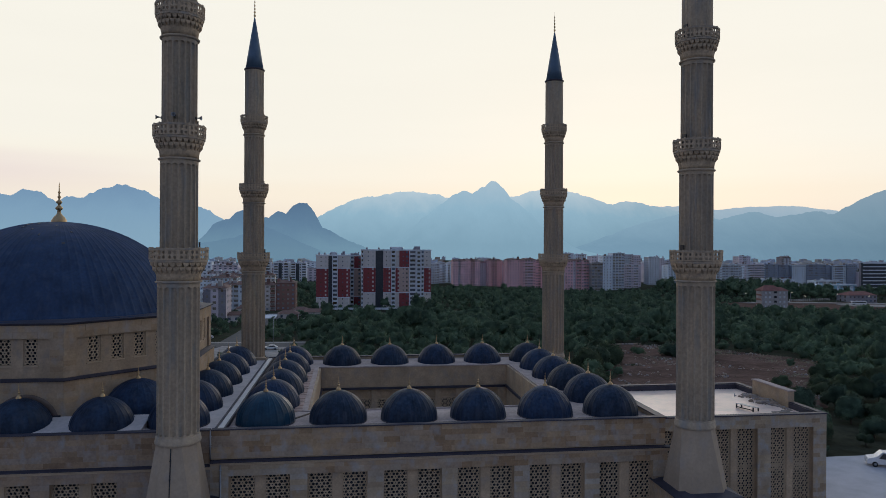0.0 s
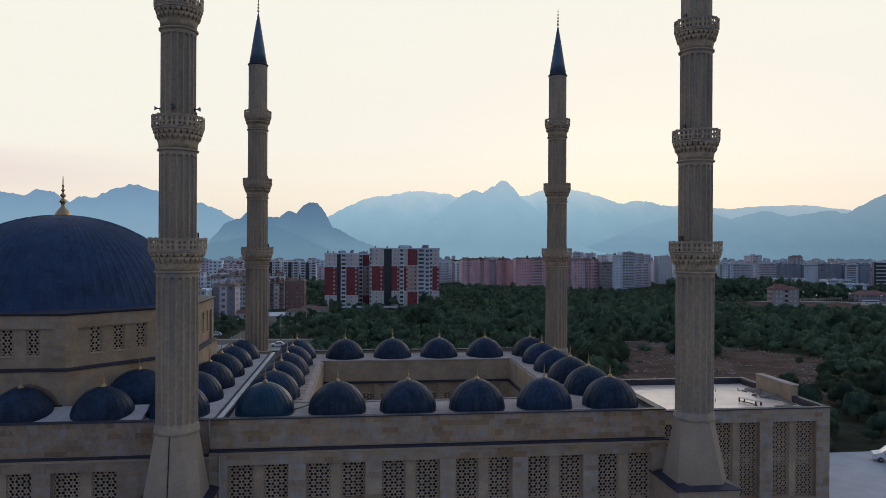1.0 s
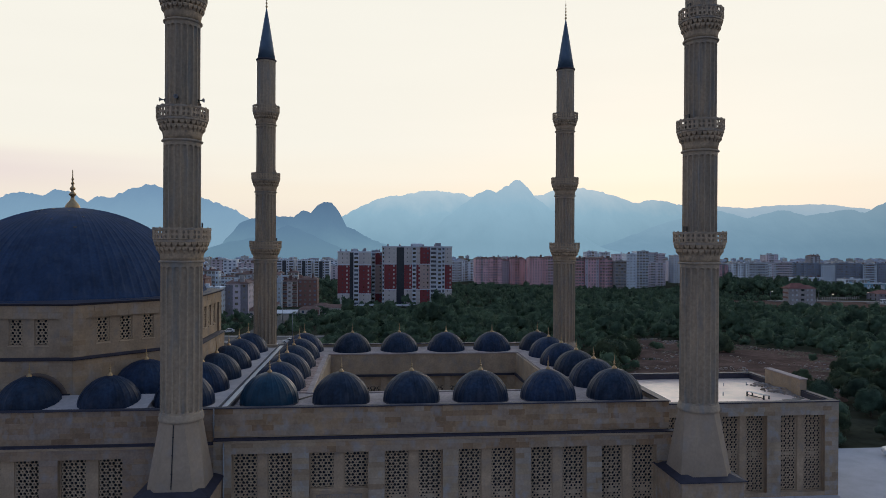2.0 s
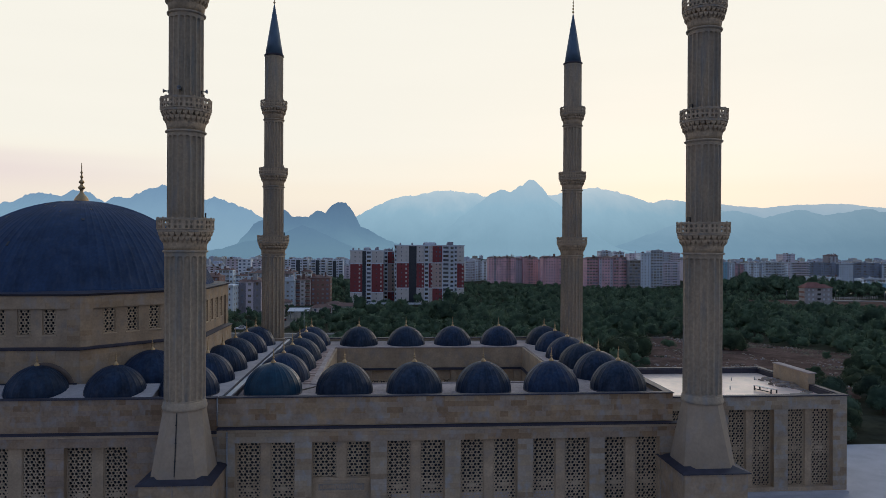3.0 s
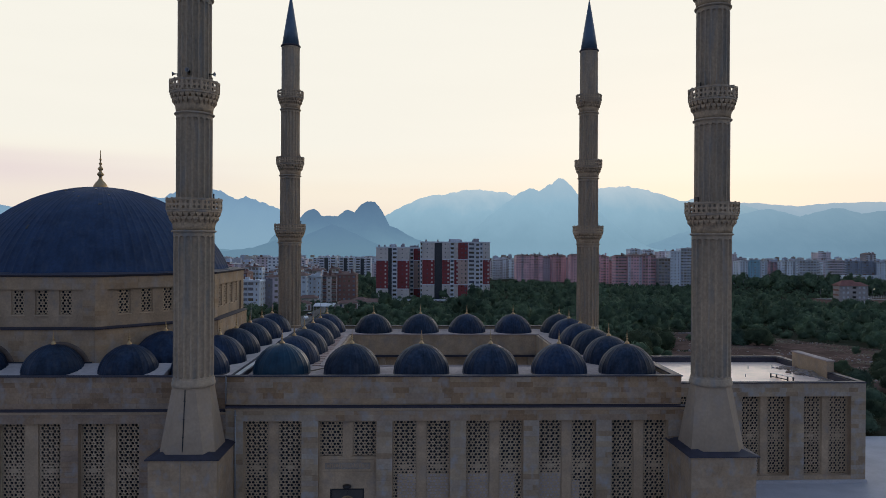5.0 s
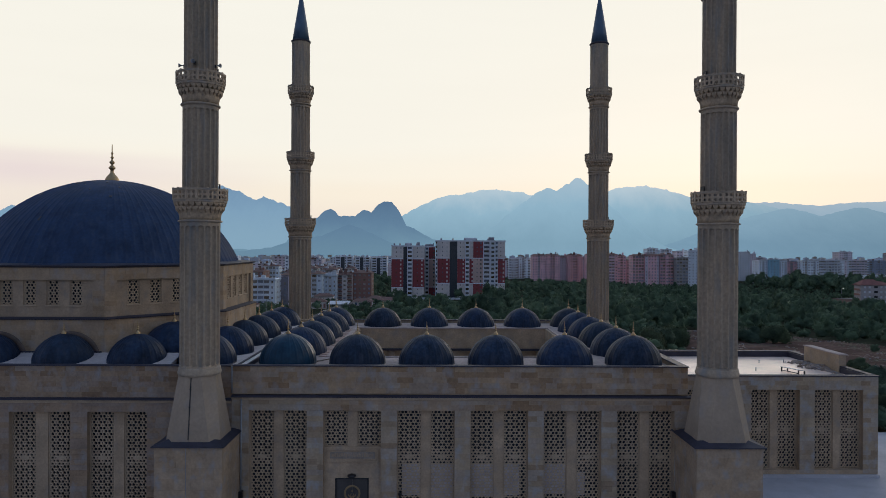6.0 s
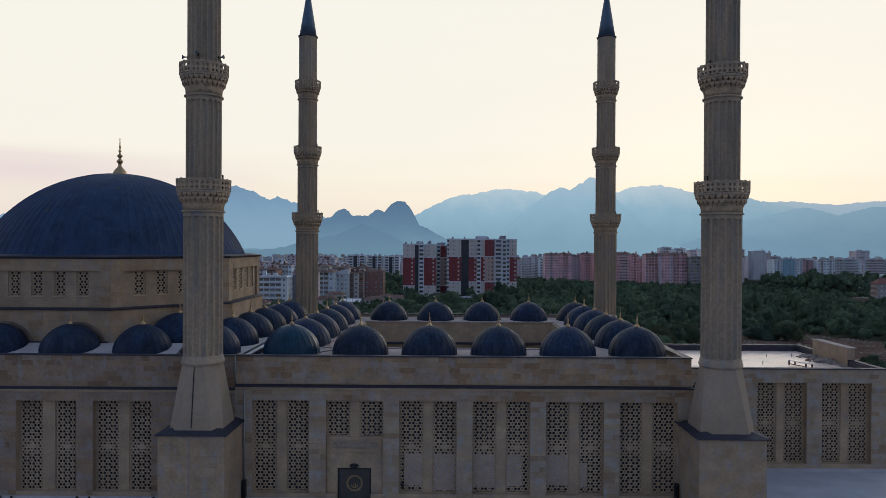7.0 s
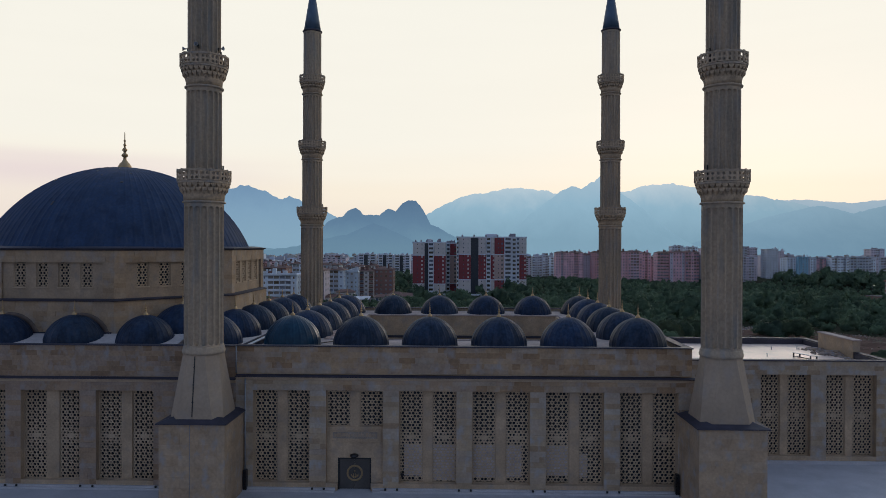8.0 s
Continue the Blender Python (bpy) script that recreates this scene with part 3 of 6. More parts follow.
def loudspeaker(at, turn):
    s = thing("loudspeaker", at, "grey horn loudspeaker fixed to the minaret shaft", "loudspeaker", "loudspeakers on the minaret", turn=turn)
    horn = Geo().lathe([(0.04, 0.0), (0.05, 0.14), (0.08, 0.26), (0.17, 0.38), (0.18, 0.41), (0.14, 0.38), (0.02, 0.2)], 16, bottom=True)
    h = part("horn", horn, M_GREYMETAL, s)
    h.rotation_euler[0] = radians(90)
    part("bracket", Geo().box(-0.03, 0.03, -0.05, 0.3, -0.16, -0.12).box(-0.03, 0.03, -0.03, 0.03, -0.16, 0.02), M_BLACK, s)
    part("driver", Geo().box(-0.06, 0.06, -0.02, 0.16, -0.07, 0.07), M_BLACK, s)


for a in (-92, -10, 190):
    ra = radians(a)
    loudspeaker((-23.25 + 1.38 * math.cos(ra), -2.3 + 1.38 * math.sin(ra), 38.22), a + 90)


cable = thing("lightning_conductor", (-23.42, -2.3, 0), "thin dark lightning conductor on the minaret foot", "cable")
part("strip", Geo().loft([[(-0.035, -2.26, 7.25), (0.035, -2.26, 7.25), (0.035, -2.2, 7.25), (-0.035, -2.2, 7.25)], [(-0.035, -1.61, 12.15), (0.035, -1.61, 12.15), (0.035, -1.55, 12.15), (-0.035, -1.55, 12.15)]]), M_BLACK, cable)
for z in (8.4, 9.8, 11.2):
    off = -2.22 + (z - 7.3) * 0.135
    part("clip", Geo().box(-0.07, 0.07, off - 0.07, off + 0.03, z, z + 0.06), M_BLACK, cable)
part("strip", Geo().box(-0.018, 0.018, -2.77, -2.735, GZ, 6.74), M_GREYMETAL, cable)

# ---- domes ----
def finial_geo(h, z=0.0):
    s = h
    steps = ((0.16, -0.06), (0.175, 0.02), (0.17, 0.07), (0.13, 0.14), (0.075, 0.20), (0.045, 0.25), (0.04, 0.31), (0.08, 0.35), (0.085, 0.38), (0.035, 0.43), (0.03, 0.46), (0.065, 0.50), (0.065, 0.53), (0.025, 0.57), (0.022, 0.61), (0.045, 0.64), (0.02, 0.68), (0.016, 0.72), (0.032, 0.75), (0.014, 0.79), (0.010, 0.97), (0.003, 1.0))
    return Geo().lathe([(r * s, z + a * s) for r, a in steps], 16, bottom=True, top=True)


def dome_profile(r, h, steps):
    return [(max(0.04, r * math.cos(math.pi / 2 * k / steps) ** 1.14), h * math.sin(math.pi / 2 * k / steps)) for k in range(steps + 1)]


def small_dome(at, name="lead_dome", r=2.6, h=2.62, label="small blue grey lead dome with gilt finial on the roof", group="domes round the courtyard"):
    d = thing(name, at, label, "dome", group)
    seams = [0.045, 0.012, 0.0, 0.0, 0.0, 0.0, 0.0, 0.0]
    shell = Geo().lathe([(r, -0.12)] + dome_profile(r, h, 12), 24 * 8, swell=seams, top=True)
    part("shell", shell, M_LEAD_SMALL, d)
    part("base_ring", Geo().lathe([(r + 0.05, -0.24), (r + 0.05, -0.12), (r + 0.01, -0.08)], 48, bottom=True, top=True), M_LEAD_DARK, d)
    part("finial", finial_geo(1.35, h - 0.05), M_GOLD, d, "gilt finial")
    return d


ROOF = 12.24
DX = [-17.15 + 6.52 * k for k in range(6)]
DY = [4.2 + 6.36 * k for k in range(6)]
spots = [(x, DY[0]) for x in DX] + [(x, DY[5]) for x in DX] + [(DX[0], y) for y in DY[1:5]] + [(DX[5], y) for y in DY[1:5]]
dome_one = small_dome((*spots[0], ROOF))
hall_spots = [(-24.7, y) for y in DY] + [(-30.9, 3.35), (-37.7, 3.35), (-44.6, 3.35), (-51.4, 3.35)]
for k, (x, y) in enumerate(hall_spots):
    tagged(copy_thing(dome_one, pose(x, y, ROOF + 0.05 - 0.009 * y, 0, 0, 23 * k)), group="domes round the prayer hall")
for k, (x, y) in enumerate(spots[1:]):
    copy_thing(dome_one, pose(x, y, ROOF - 0.009 * y, 0, 0, 37 * k))
for c in dome_one.children:
    if c.name.startswith("shell"):
        c.material_slots[0].link = "OBJECT"
        c.material_slots[0].material = M_LEAD_NEW
tagged(dome_one, "small lead dome in newer glossy blue sheet")


# ---- courtyard block and wings ----
WALL_T = 1.0
LEFT, RIGHT = -21.2, 19.3
WIN_TOP, WIN_BOTTOM, LAT_W = 8.58, 0.33, 2.0


def lattice_geo(w, h, pitch=0.305, depth=0.12):
    """A stone screen w by h, front at y = 0 in the xz plane: small six-pointed stars, each in a ring of six round holes."""
    g = Geo()
    R = pitch / math.sqrt(3)
    cl = lambda x, z: (min(w / 2, max(-w / 2, x)), min(h, max(0.0, z)))
    # band of finer piercing round a closed boss at mid height of the tall screens
    boss = h * 0.49 if h > 4 else -9.0
    for j in range(int(h / (1.5 * R)) + 2):
        for i in range(-int(w / pitch / 2) - 2, int(w / pitch / 2) + 3):
            cx, cz = (i + 0.5 * (j % 2)) * pitch, j * 1.5 * R
            if abs(cx) > w / 2 + pitch * 0.4 or cz > h + R * 0.6:
                continue
            star = (i - j // 2 - j) % 3 == 0
            tight = 0.82 if abs(cz - boss) < 0.6 else 1.0
            v = []
            for y, ring in ((0, 0), (0, 1), (depth, 1)):
                for q in range(12):
                    a = math.pi / 6 + q * math.pi / 6
                    if ring == 0:
                        rad = R if q % 2 == 0 else R * math.cos(math.pi / 6)
                    elif math.hypot(cx, cz - boss) < 0.19:
                        rad = R * 0.05
                    elif star:
                        rad = R * (0.58 if q % 2 else 0.31) * tight
                    else:
                        rad = R * (0.79 if q % 2 == 0 else 0.71) * tight
                    v.append((*cl(cx + rad * math.cos(a), cz + rad * math.sin(a)), y))
            f = []
            for q in range(12):
                r = (q + 1) % 12
                f += [(r, q, 12 + q, 12 + r), (12 + r, 12 + q, 24 + q, 24 + r)]
            g.add([(x, y, z) for x, z, y in v], f)
    return g


def lattice_window(at, h, w=LAT_W, board=None, turn=0.0, group="lattice windows of the mosque"):
    label = "tall carved stone lattice window over dark glass" if h > 4 else "short carved stone lattice window over dark glass"
    if board:
        label = "carved stone lattice window with pale boards behind"
    win = thing("lattice_window", at, label, "window", group, turn=turn)
    part("lattice", lattice_geo(w, h), M_LATTICE, win)
    part("window_frame", Geo().box(-w / 2 - 0.07, -w / 2, -0.03, 0.16, -0.07, h + 0.07).box(w / 2, w / 2 + 0.07, -0.03, 0.16, -0.07, h + 0.07).box(-w / 2, w / 2, -0.03, 0.16, -0.07, 0).box(-w / 2, w / 2, -0.03, 0.16, h, h + 0.07), M_STONE, win)
    # glass is coloured near black to stand in for unlit rooms behind
    part("pane", Geo().box(-w / 2, w / 2, 0.20, 0.24, 0, h), M_GLASS, win, "dark glass")
    if board:
        part("board", Geo().box(-w / 2 + w * board[0] + 0.02, -w / 2 + w * board[1] - 0.02, 0.045, 0.115, board[2], board[3]), M_BOARD, win, "pale board behind the lattice")
    return win


LONG = lattice_window((0, 0, 0), WIN_TOP - WIN_BOTTOM - 0.14)
BOARDED = [lattice_window((0, 0, 0), WIN_TOP - WIN_BOTTOM - 0.14, board=b) for b in ((0.17, 1.0, 0.5, 3.3), (0.0, 1.0, 0.1, 3.3), (0.0, 1.0, 0.45, 3.3), (0.0, 0.7, 0.5, 3.3), (0.0, 1.0, 0.6, 3.3), (0.0, 0.38, 0.5, 2.6))]
SHORT = lattice_window((0, 0, 0), 3.16)
BARS = []   # stone blocks to lay at the end: wall, x0, x1, z0, z1, y


def bay_wall(name, bays, x0, x1, y, top, label, door_bay=None, boarded=(), drop=0.0):
    """A wall at y with recessed bays that each hold two lattice windows; top: where the flat stone ends."""
    head = WIN_TOP - drop
    g = Geo()
    back = y + WALL_T
    edges = sorted(bays)
    cuts = [x0] + [e for b in edges for e in b] + [x1]
    for k in range(0, len(cuts), 2):
        g.box(cuts[k], cuts[k + 1], y, back, GZ, head)
        BARS.append((name, cuts[k], cuts[k + 1], 0.0, head, y))
    g.box(x0, x1, y, back, head, top)
    BARS.append((name, x0, x1, head, top, y))
    for b0, b1 in edges:
        if door_bay == (b0, b1):
            g.box(b0, -12.15, y, back, GZ, WIN_BOTTOM).box(-9.15, b1, y, back, GZ, WIN_BOTTOM)
        else:
            g.box(b0, b1, y, back, GZ, WIN_BOTTOM)
        mid = (b0 + b1) / 2
        half = (b1 - b0) / 2
        pier = half * 2 - 2 * LAT_W - 0.28
        g.box(mid - pier / 2, mid + pier / 2, y + 0.46, back, 5.28 if door_bay == (b0, b1) else WIN_BOTTOM, head)
    ob = setting(name, g, M_STONE, label)
    for b0, b1 in edges:
        mid, half = (b0 + b1) / 2, (b1 - b0) / 2
        for s in (-1, 1):
            cx = mid + s * (half - LAT_W / 2 - 0.07)
            if door_bay == (b0, b1):
                copy_thing(SHORT, pose(cx, y + 0.56, 5.35))
            else:
                copy_thing(BOARDED[boarded.index((b0, s))] if (b0, s) in boarded else LONG, pose(cx, y + 0.56, WIN_BOTTOM + 0.07 - drop))
    return ob


FRONT = [(-19.70, -14.62)] + [(-13.15 + 6.5 * k, -8.05 + 6.5 * k) for k in range(5)]
bay_wall("wall_front", FRONT, LEFT, RIGHT, 0.0, 9.65, "sand limestone front wall with recessed lattice bays", FRONT[1], boarded=((FRONT[2][0], -1), (FRONT[2][0], 1), (FRONT[3][0], -1), (FRONT[3][0], 1), (FRONT[4][0], -1), (FRONT[4][0], 1)))
WEST = [(-33.85, -28.65), (-40.7, -35.35), (-47.5, -42.1), (-54.3, -48.85)]
bay_wall("wall_front_west", WEST, -56, LEFT, 0.0, 9.40, "sand limestone wall below the prayer hall roof", drop=0.17)
WING = [(22.6, 27.6), (29.15, 34.15), (35.7, 40.7)]
WING_Y, WING_X, WING_BACK = 9.45, 42.25, 26.9
bay_wall("wall_wing", WING, RIGHT, WING_X, WING_Y, 9.95, "sand limestone wall of the side wing")
for o in (LONG, *BOARDED, SHORT):
    for c in [*o.children_recursive, o]:
        bpy.data.objects.remove(c)

# portal in the second bay: back panel, inscription frame, door
px0, px1 = FRONT[1]
g = Geo().box(px0 + 0.02, -12.15, 0.40, WALL_T, WIN_BOTTOM, 5.28).box(-9.15, px1 - 0.02, 0.40, WALL_T, WIN_BOTTOM, 5.28).box(-12.15, -9.15, 0.40, WALL_T, 2.5, 5.28)
setting("wall_portal", g, M_STONE, "plain stone portal wall over the door")
ins = thing("inscription_panel", (-10.6, 0.40, 3.93), "carved stone inscription panel over the door", "panel")
part("frame", Geo().box(-2.3, 2.3, -0.10, 0, 0, 0.10).box(-2.3, 2.3, -0.10, 0, 1.05, 1.15).box(-2.3, -2.18, -0.10, 0, 0.10, 1.05).box(2.18, 2.3, -0.10, 0, 0.10, 1.05), M_STONE, ins)
part("tablet", Geo().box(-2.0, 2.0, -0.05, 0, 0.30, 0.86), M_TABLET, ins)
letters = Geo()
x = -1.85
while x < 1.8:
    w = random.uniform(0.06, 0.22)
    letters.box(x, min(x + w, 1.88), -0.075, -0.05, random.uniform(0.4, 0.5), random.uniform(0.65, 0.82))
    x += w + random.uniform(0.04, 0.08)
tagged(part("carving", letters, M_HALL, ins, "line of worn carving"), kind="stuff")
door = thing("door_1", (-10.65, 0.58, GZ), "black double door with a gilt ring emblem, closed", "door", kind="structure")
part("door_frame", Geo().box(-1.5, -1.36, -0.12, 0.1, 0, 2.85).box(1.36, 1.5, -0.12, 0.1, 0, 2.85).box(-1.36, 1.36, -0.12, 0.1, 2.7, 2.85), M_BLACK, door)
M_DOOR = material("dark bronze door leaf", (0.072, 0.066, 0.062), 0.55, spread=0.2, metal=0.2, bump=0.1)
for s in (-1, 1):
    leaf = Geo().box(min(0.01 * s, 1.36 * s), max(0.01 * s, 1.36 * s), 0.0, 0.06, 0.02, 2.7)
    lf = part("door_leaf", leaf, M_DOOR, door)
    part("door_handle", Geo().box(0.10 * s - 0.02, 0.10 * s + 0.02, -0.06, 0.0, 1.0, 1.4), M_GOLD, lf, "brass pull handle")
emblem = Geo()
rings = [(0.56, 0.0), (0.62, -0.03), (0.70, -0.03), (0.74, 0.0)]
n = 40
emblem.loft([[(r * math.cos(2 * math.pi * i / n), y, 1.42 + r * math.sin(2 * math.pi * i / n)) for i in range(n)] for r, y in rings], True, False, False)
part("emblem_ring", emblem, M_EMBLEM, door, "gilt ring emblem")
cres = Geo()
lo_, hi_ = [], []
for i in range(19):
    a = math.pi * (1.08 + 0.84 * i / 18)
    lo_.append((0.36 * math.cos(a), -0.03, 1.36 + 0.36 * math.sin(a)))
    hi_.append((0.30 * math.cos(a), -0.03, 1.44 + 0.30 * math.sin(a)))
cres.loft([lo_, hi_], False, False, False, closed=False)
cres.box(-0.06, 0.06, -0.035, 0.0, 1.55, 1.67)
part("emblem_crescent", cres, M_EMBLEM, door, "gilt crescent")
spot = thing("wall_lamp", (-6.36, 0.2, 0.9), "small black wall lamp beside the lattice bay", "lamp")
part("shade", Geo().loft([[(-0.06, -0.12, 0.0), (0.06, -0.12, 0.0), (0.06, 0.0, 0.0), (-0.06, 0.0, 0.0)], [(-0.15, -0.28, 0.34), (0.15, -0.28, 0.34), (0.15, 0.0, 0.34), (-0.15, 0.0, 0.34)]]), M_BLACK, spot)
part("bracket", Geo().box(-0.05, 0.05, 0.0, 0.2, 0.2, 0.3), M_BLACK, spot)
lamp = thing("door_lamp", (-10.65, 0.22, 2.58), "black oval lamp fixed above the door", "lamp")
part("housing", Geo().lathe([(0.1, 0.0), (0.34, 0.06), (0.40, 0.16), (0.36, 0.26), (0.1, 0.34)], 20, bottom=True, top=True), M_BLACK, lamp)
part("bracket", Geo().box(-0.06, 0.06, 0, 0.2, 0.1, 0.2), M_BLACK, lamp)

# plinth steps and floodlights along the foot
g = Geo().chamfer_box(LEFT, -12.3, -0.45, 0, GZ, GZ + 0.16, 0.02).chamfer_box(LEFT, -12.3, -0.25, 0, GZ + 0.16, GZ + 0.32, 0.02).chamfer_box(-9.0, 17.9, -0.45, 0, GZ, GZ + 0.16, 0.02).chamfer_box(-9.0, 17.9, -0.25, 0, GZ + 0.16, GZ + 0.32, 0.02)
setting("trim_plinth", g, M_PLINTH, "blue grey granite plinth along the wall", "plinth")
setting("trim_plinth_west", Geo().chamfer_box(-56, -26.1, -0.45, 0, GZ, GZ + 0.16, 0.02).chamfer_box(-56, -26.1, -0.25, 0, GZ + 0.16, GZ + 0.32, 0.02), M_PLINTH, "blue grey granite plinth along the wall", "plinth")
setting("trim_plinth_wing", Geo().chamfer_box(23.6, WING_X, WING_Y - 0.35, WING_Y, GZ, GZ + 0.28, 0.03), M_PLINTH, "blue grey granite plinth of the wing", "plinth")


def floodlight(at):
    s = thing("floodlight", at, "small dark floodlight on the plinth", "floodlight", "floodlights along the wall")
    part("housing", Geo().lathe([(0.08, 0.05), (0.10, 0.08), (0.10, 0.20), (0.08, 0.22)], 12, bottom=True, top=True), M_BLACK, s)
    part("bracket", Geo().box(-0.1, 0.1, -0.04, 0.04, 0, 0.06), M_GREYMETAL, s)
    return s


fl = floodlight((-14.3, -0.34, GZ + 0.16))
for k in range(6):
    for dx in (0.25, 1.3):
        copy_thing(fl, pose(-14.56 + 6.5 * k + dx, -0.34, GZ + 0.16)) if not (k == 0 and dx < 1) else None
for x in (-28.3, -34.0, -35.1, -40.9, -41.9):
    copy_thing(fl, pose(x, -0.34, GZ + 0.16))

# cornice, parapet and coping of the courtyard block
def ledge(name, x0, x1, y, z, label):
    prof = [(y, z + 0.1), (y - 0.26, z + 0.12), (y - 0.28, z + 0.2), (y - 0.24, z + 0.22), (y + 0.09, z + 0.31), (y + 0.1, z + 0.31), (y + 0.1, z + 0.1)]
    setting(name, Geo().loft([[(x0, a, b) for a, b in prof], [(x1, a, b) for a, b in prof]]), M_LEAD_DARK, label, "cornice")
    under = [(y - 0.04, z - 0.16), (y - 0.09, z - 0.10), (y - 0.10, z - 0.02), (y - 0.17, z + 0.02), (y - 0.18, z + 0.1), (y - 0.04, z + 0.1)]
    setting(name + "_moulding", Geo().loft([[(x0, a, b) for a, b in under], [(x1, a, b) for a, b in under]]), M_LATTICE, "pale stone moulding under the lead cornice", "moulding")


ledge("trim_cornice_front", LEFT, RIGHT + 0.25, 0.0, 9.65, "dark lead cornice along the front wall")
ledge("trim_cornice_west", -56, LEFT, 0.0, 9.36, "dark lead cornice along the front wall")
PAR = 12.46
setting("wall_parapet", Geo().box(LEFT + 0.03, RIGHT - 0.15, 0.1, 0.5, 10.0, PAR), M_STONE, "sand limestone parapet of the courtyard roof")
BARS.append(("wall_parapet", LEFT + 0.03, RIGHT - 0.15, 10.07, PAR, 0.1))
setting("wall_parapet_west", Geo().box(-56, LEFT - 0.05, 0.1, 0.5, 9.66, PAR - 0.02), M_STONE, "sand limestone parapet of the prayer hall roof")
BARS.append(("wall_parapet_west", -56, LEFT - 0.05, 9.70, PAR - 0.02, 0.1))
setting("trim_coping", Geo().chamfer_box(LEFT + 0.03, RIGHT - 0.05, -0.02, 0.62, PAR, PAR + 0.1, 0.03), M_LEAD_DARK, "dark lead coping on the parapet", "coping")
setting("trim_coping_west", Geo().chamfer_box(-56, LEFT - 0.05, -0.02, 0.62, PAR - 0.02, PAR + 0.08, 0.03), M_LEAD_DARK, "dark lead coping on the parapet", "coping")

# roofs round the court
BACK = 39.6
HALL_Y = 4.62   # front of the octagonal hall
IN_X0, IN_X1, IN_Y0, IN_Y1 = -13.75, 12.0, 7.8, 32.4
g = Geo().box(LEFT, RIGHT - 0.75, 0.8, IN_Y0, 11.6, ROOF - 0.2).box(LEFT, RIGHT - 0.75, IN_Y1 + 0.4, BACK - 0.5, 11.6, ROOF - 0.2).box(LEFT, IN_X0, IN_Y0, IN_Y1 + 0.4, 11.6, ROOF - 0.2).box(IN_X1, RIGHT - 0.75, IN_Y0, IN_Y1 + 0.4, 11.6, ROOF - 0.2)
setting("roof_court", g, M_ROOF_PINK, "dusty pinkish flat roof round the courtyard", "roof")
g = Geo().box(IN_X0, IN_X0 + 0.4, IN_Y0, IN_Y1, 0, ROOF - 0.25).box(IN_X1 - 0.4, IN_X1, IN_Y0, IN_Y1, 0, ROOF - 0.25).box(IN_X0 + 0.4, IN_X1 - 0.4, IN_Y0, IN_Y0 + 0.4, 0, ROOF - 0.25)
setting("wall_court", g, M_STONE, "sand limestone walls inside the courtyard")
# far court wall with a band of lattice windows
setting("wall_court_back", Geo().box(IN_X0, IN_X1, IN_Y1, IN_Y1 + 0.4, 9.0, ROOF - 0.2).box(IN_X0, IN_X1, IN_Y1 + 0.35, IN_Y1 + 0.6, 0, 9.0), M_STONE, "sand limestone back wall of the courtyard")
w0 = lattice_window((-10.6, IN_Y1 + 0.12, 4.3), 3.4, group="lattice windows inside the courtyard")
for k in range(1, 8):
    copy_thing(w0, pose(-10.6 + 2.85 * k, IN_Y1 + 0.12, 4.3))
g = Geo()
for a, b in ((IN_X0, -11.65),) + tuple((-9.55 + 2.85 * k, -9.55 + 0.75 + 2.85 * k) for k in range(7)) + ((10.45, IN_X1),):
    g.box(a, b, IN_Y1, IN_Y1 + 0.35, 0, 9.0)
setting("wall_court_piers", g, M_STONE, "stone piers between the courtyard windows")
for nm, prm in (("trim_court_coping_front", (IN_X0 - 0.3, IN_X1 + 0.3, IN_Y0 - 0.12, IN_Y0 + 0.12)), ("trim_court_coping_back", (IN_X0 - 0.3, IN_X1 + 0.3, IN_Y1 - 0.12, IN_Y1 + 0.14)), ("trim_court_coping_west", (IN_X0 - 0.45, IN_X0 + 0.12, IN_Y0 + 0.12, IN_Y1 - 0.12)), ("trim_court_coping_east", (IN_X1 - 0.12, IN_X1 + 0.2, IN_Y0 + 0.12, IN_Y1 - 0.12))):
    setting(nm, Geo().chamfer_box(*prm, ROOF - 0.25, ROOF - 0.08, 0.04), M_ROOF_PINK, "pale stone coping round the courtyard", "coping")
setting("trim_court_cornice", Geo().box(IN_X0 + 0.4, IN_X1 - 0.4, IN_Y1 - 0.22, IN_Y1, 9.05, 9.35).box(IN_X0 + 0.4, IN_X0 + 0.62, IN_Y0 + 0.4, IN_Y1 - 0.22, 9.05, 9.35).box(IN_X1 - 0.62, IN_X1 - 0.4, IN_Y0 + 0.4, IN_Y1 - 0.22, 9.05, 9.35), M_LEAD_DARK, "dark lead cornice inside the courtyard", "cornice")
setting("floor_court", Geo().box(IN_X0, IN_X1, IN_Y0, IN_Y1, 0.0, 0.05), M_MARBLE, "pale marble courtyard floor", "floor")
# outer walls and back parapet
setting("wall_east", Geo().box(RIGHT - 0.75, RIGHT - 0.15, 0.6, BACK, -0.6, PAR), M_STONE, "sand limestone side wall of the courtyard block")
setting("wall_back", Geo().box(LEFT, RIGHT - 0.75, BACK - 0.5, BACK, -0.6, PAR - 0.05), M_STONE, "sand limestone back wall of the courtyard block")
setting("trim_coping_east", Geo().chamfer_box(RIGHT - 0.85, RIGHT - 0.05, 0.62, BACK + 0.1, PAR, PAR + 0.1, 0.03), M_LEAD_DARK, "dark lead coping on the side parapet", "coping")
setting("trim_coping_back", Geo().chamfer_box(LEFT, RIGHT - 0.85, BACK - 0.6, BACK + 0.1, PAR - 0.05, PAR + 0.05, 0.03), M_LEAD_DARK, "dark lead coping on the back parapet", "coping")
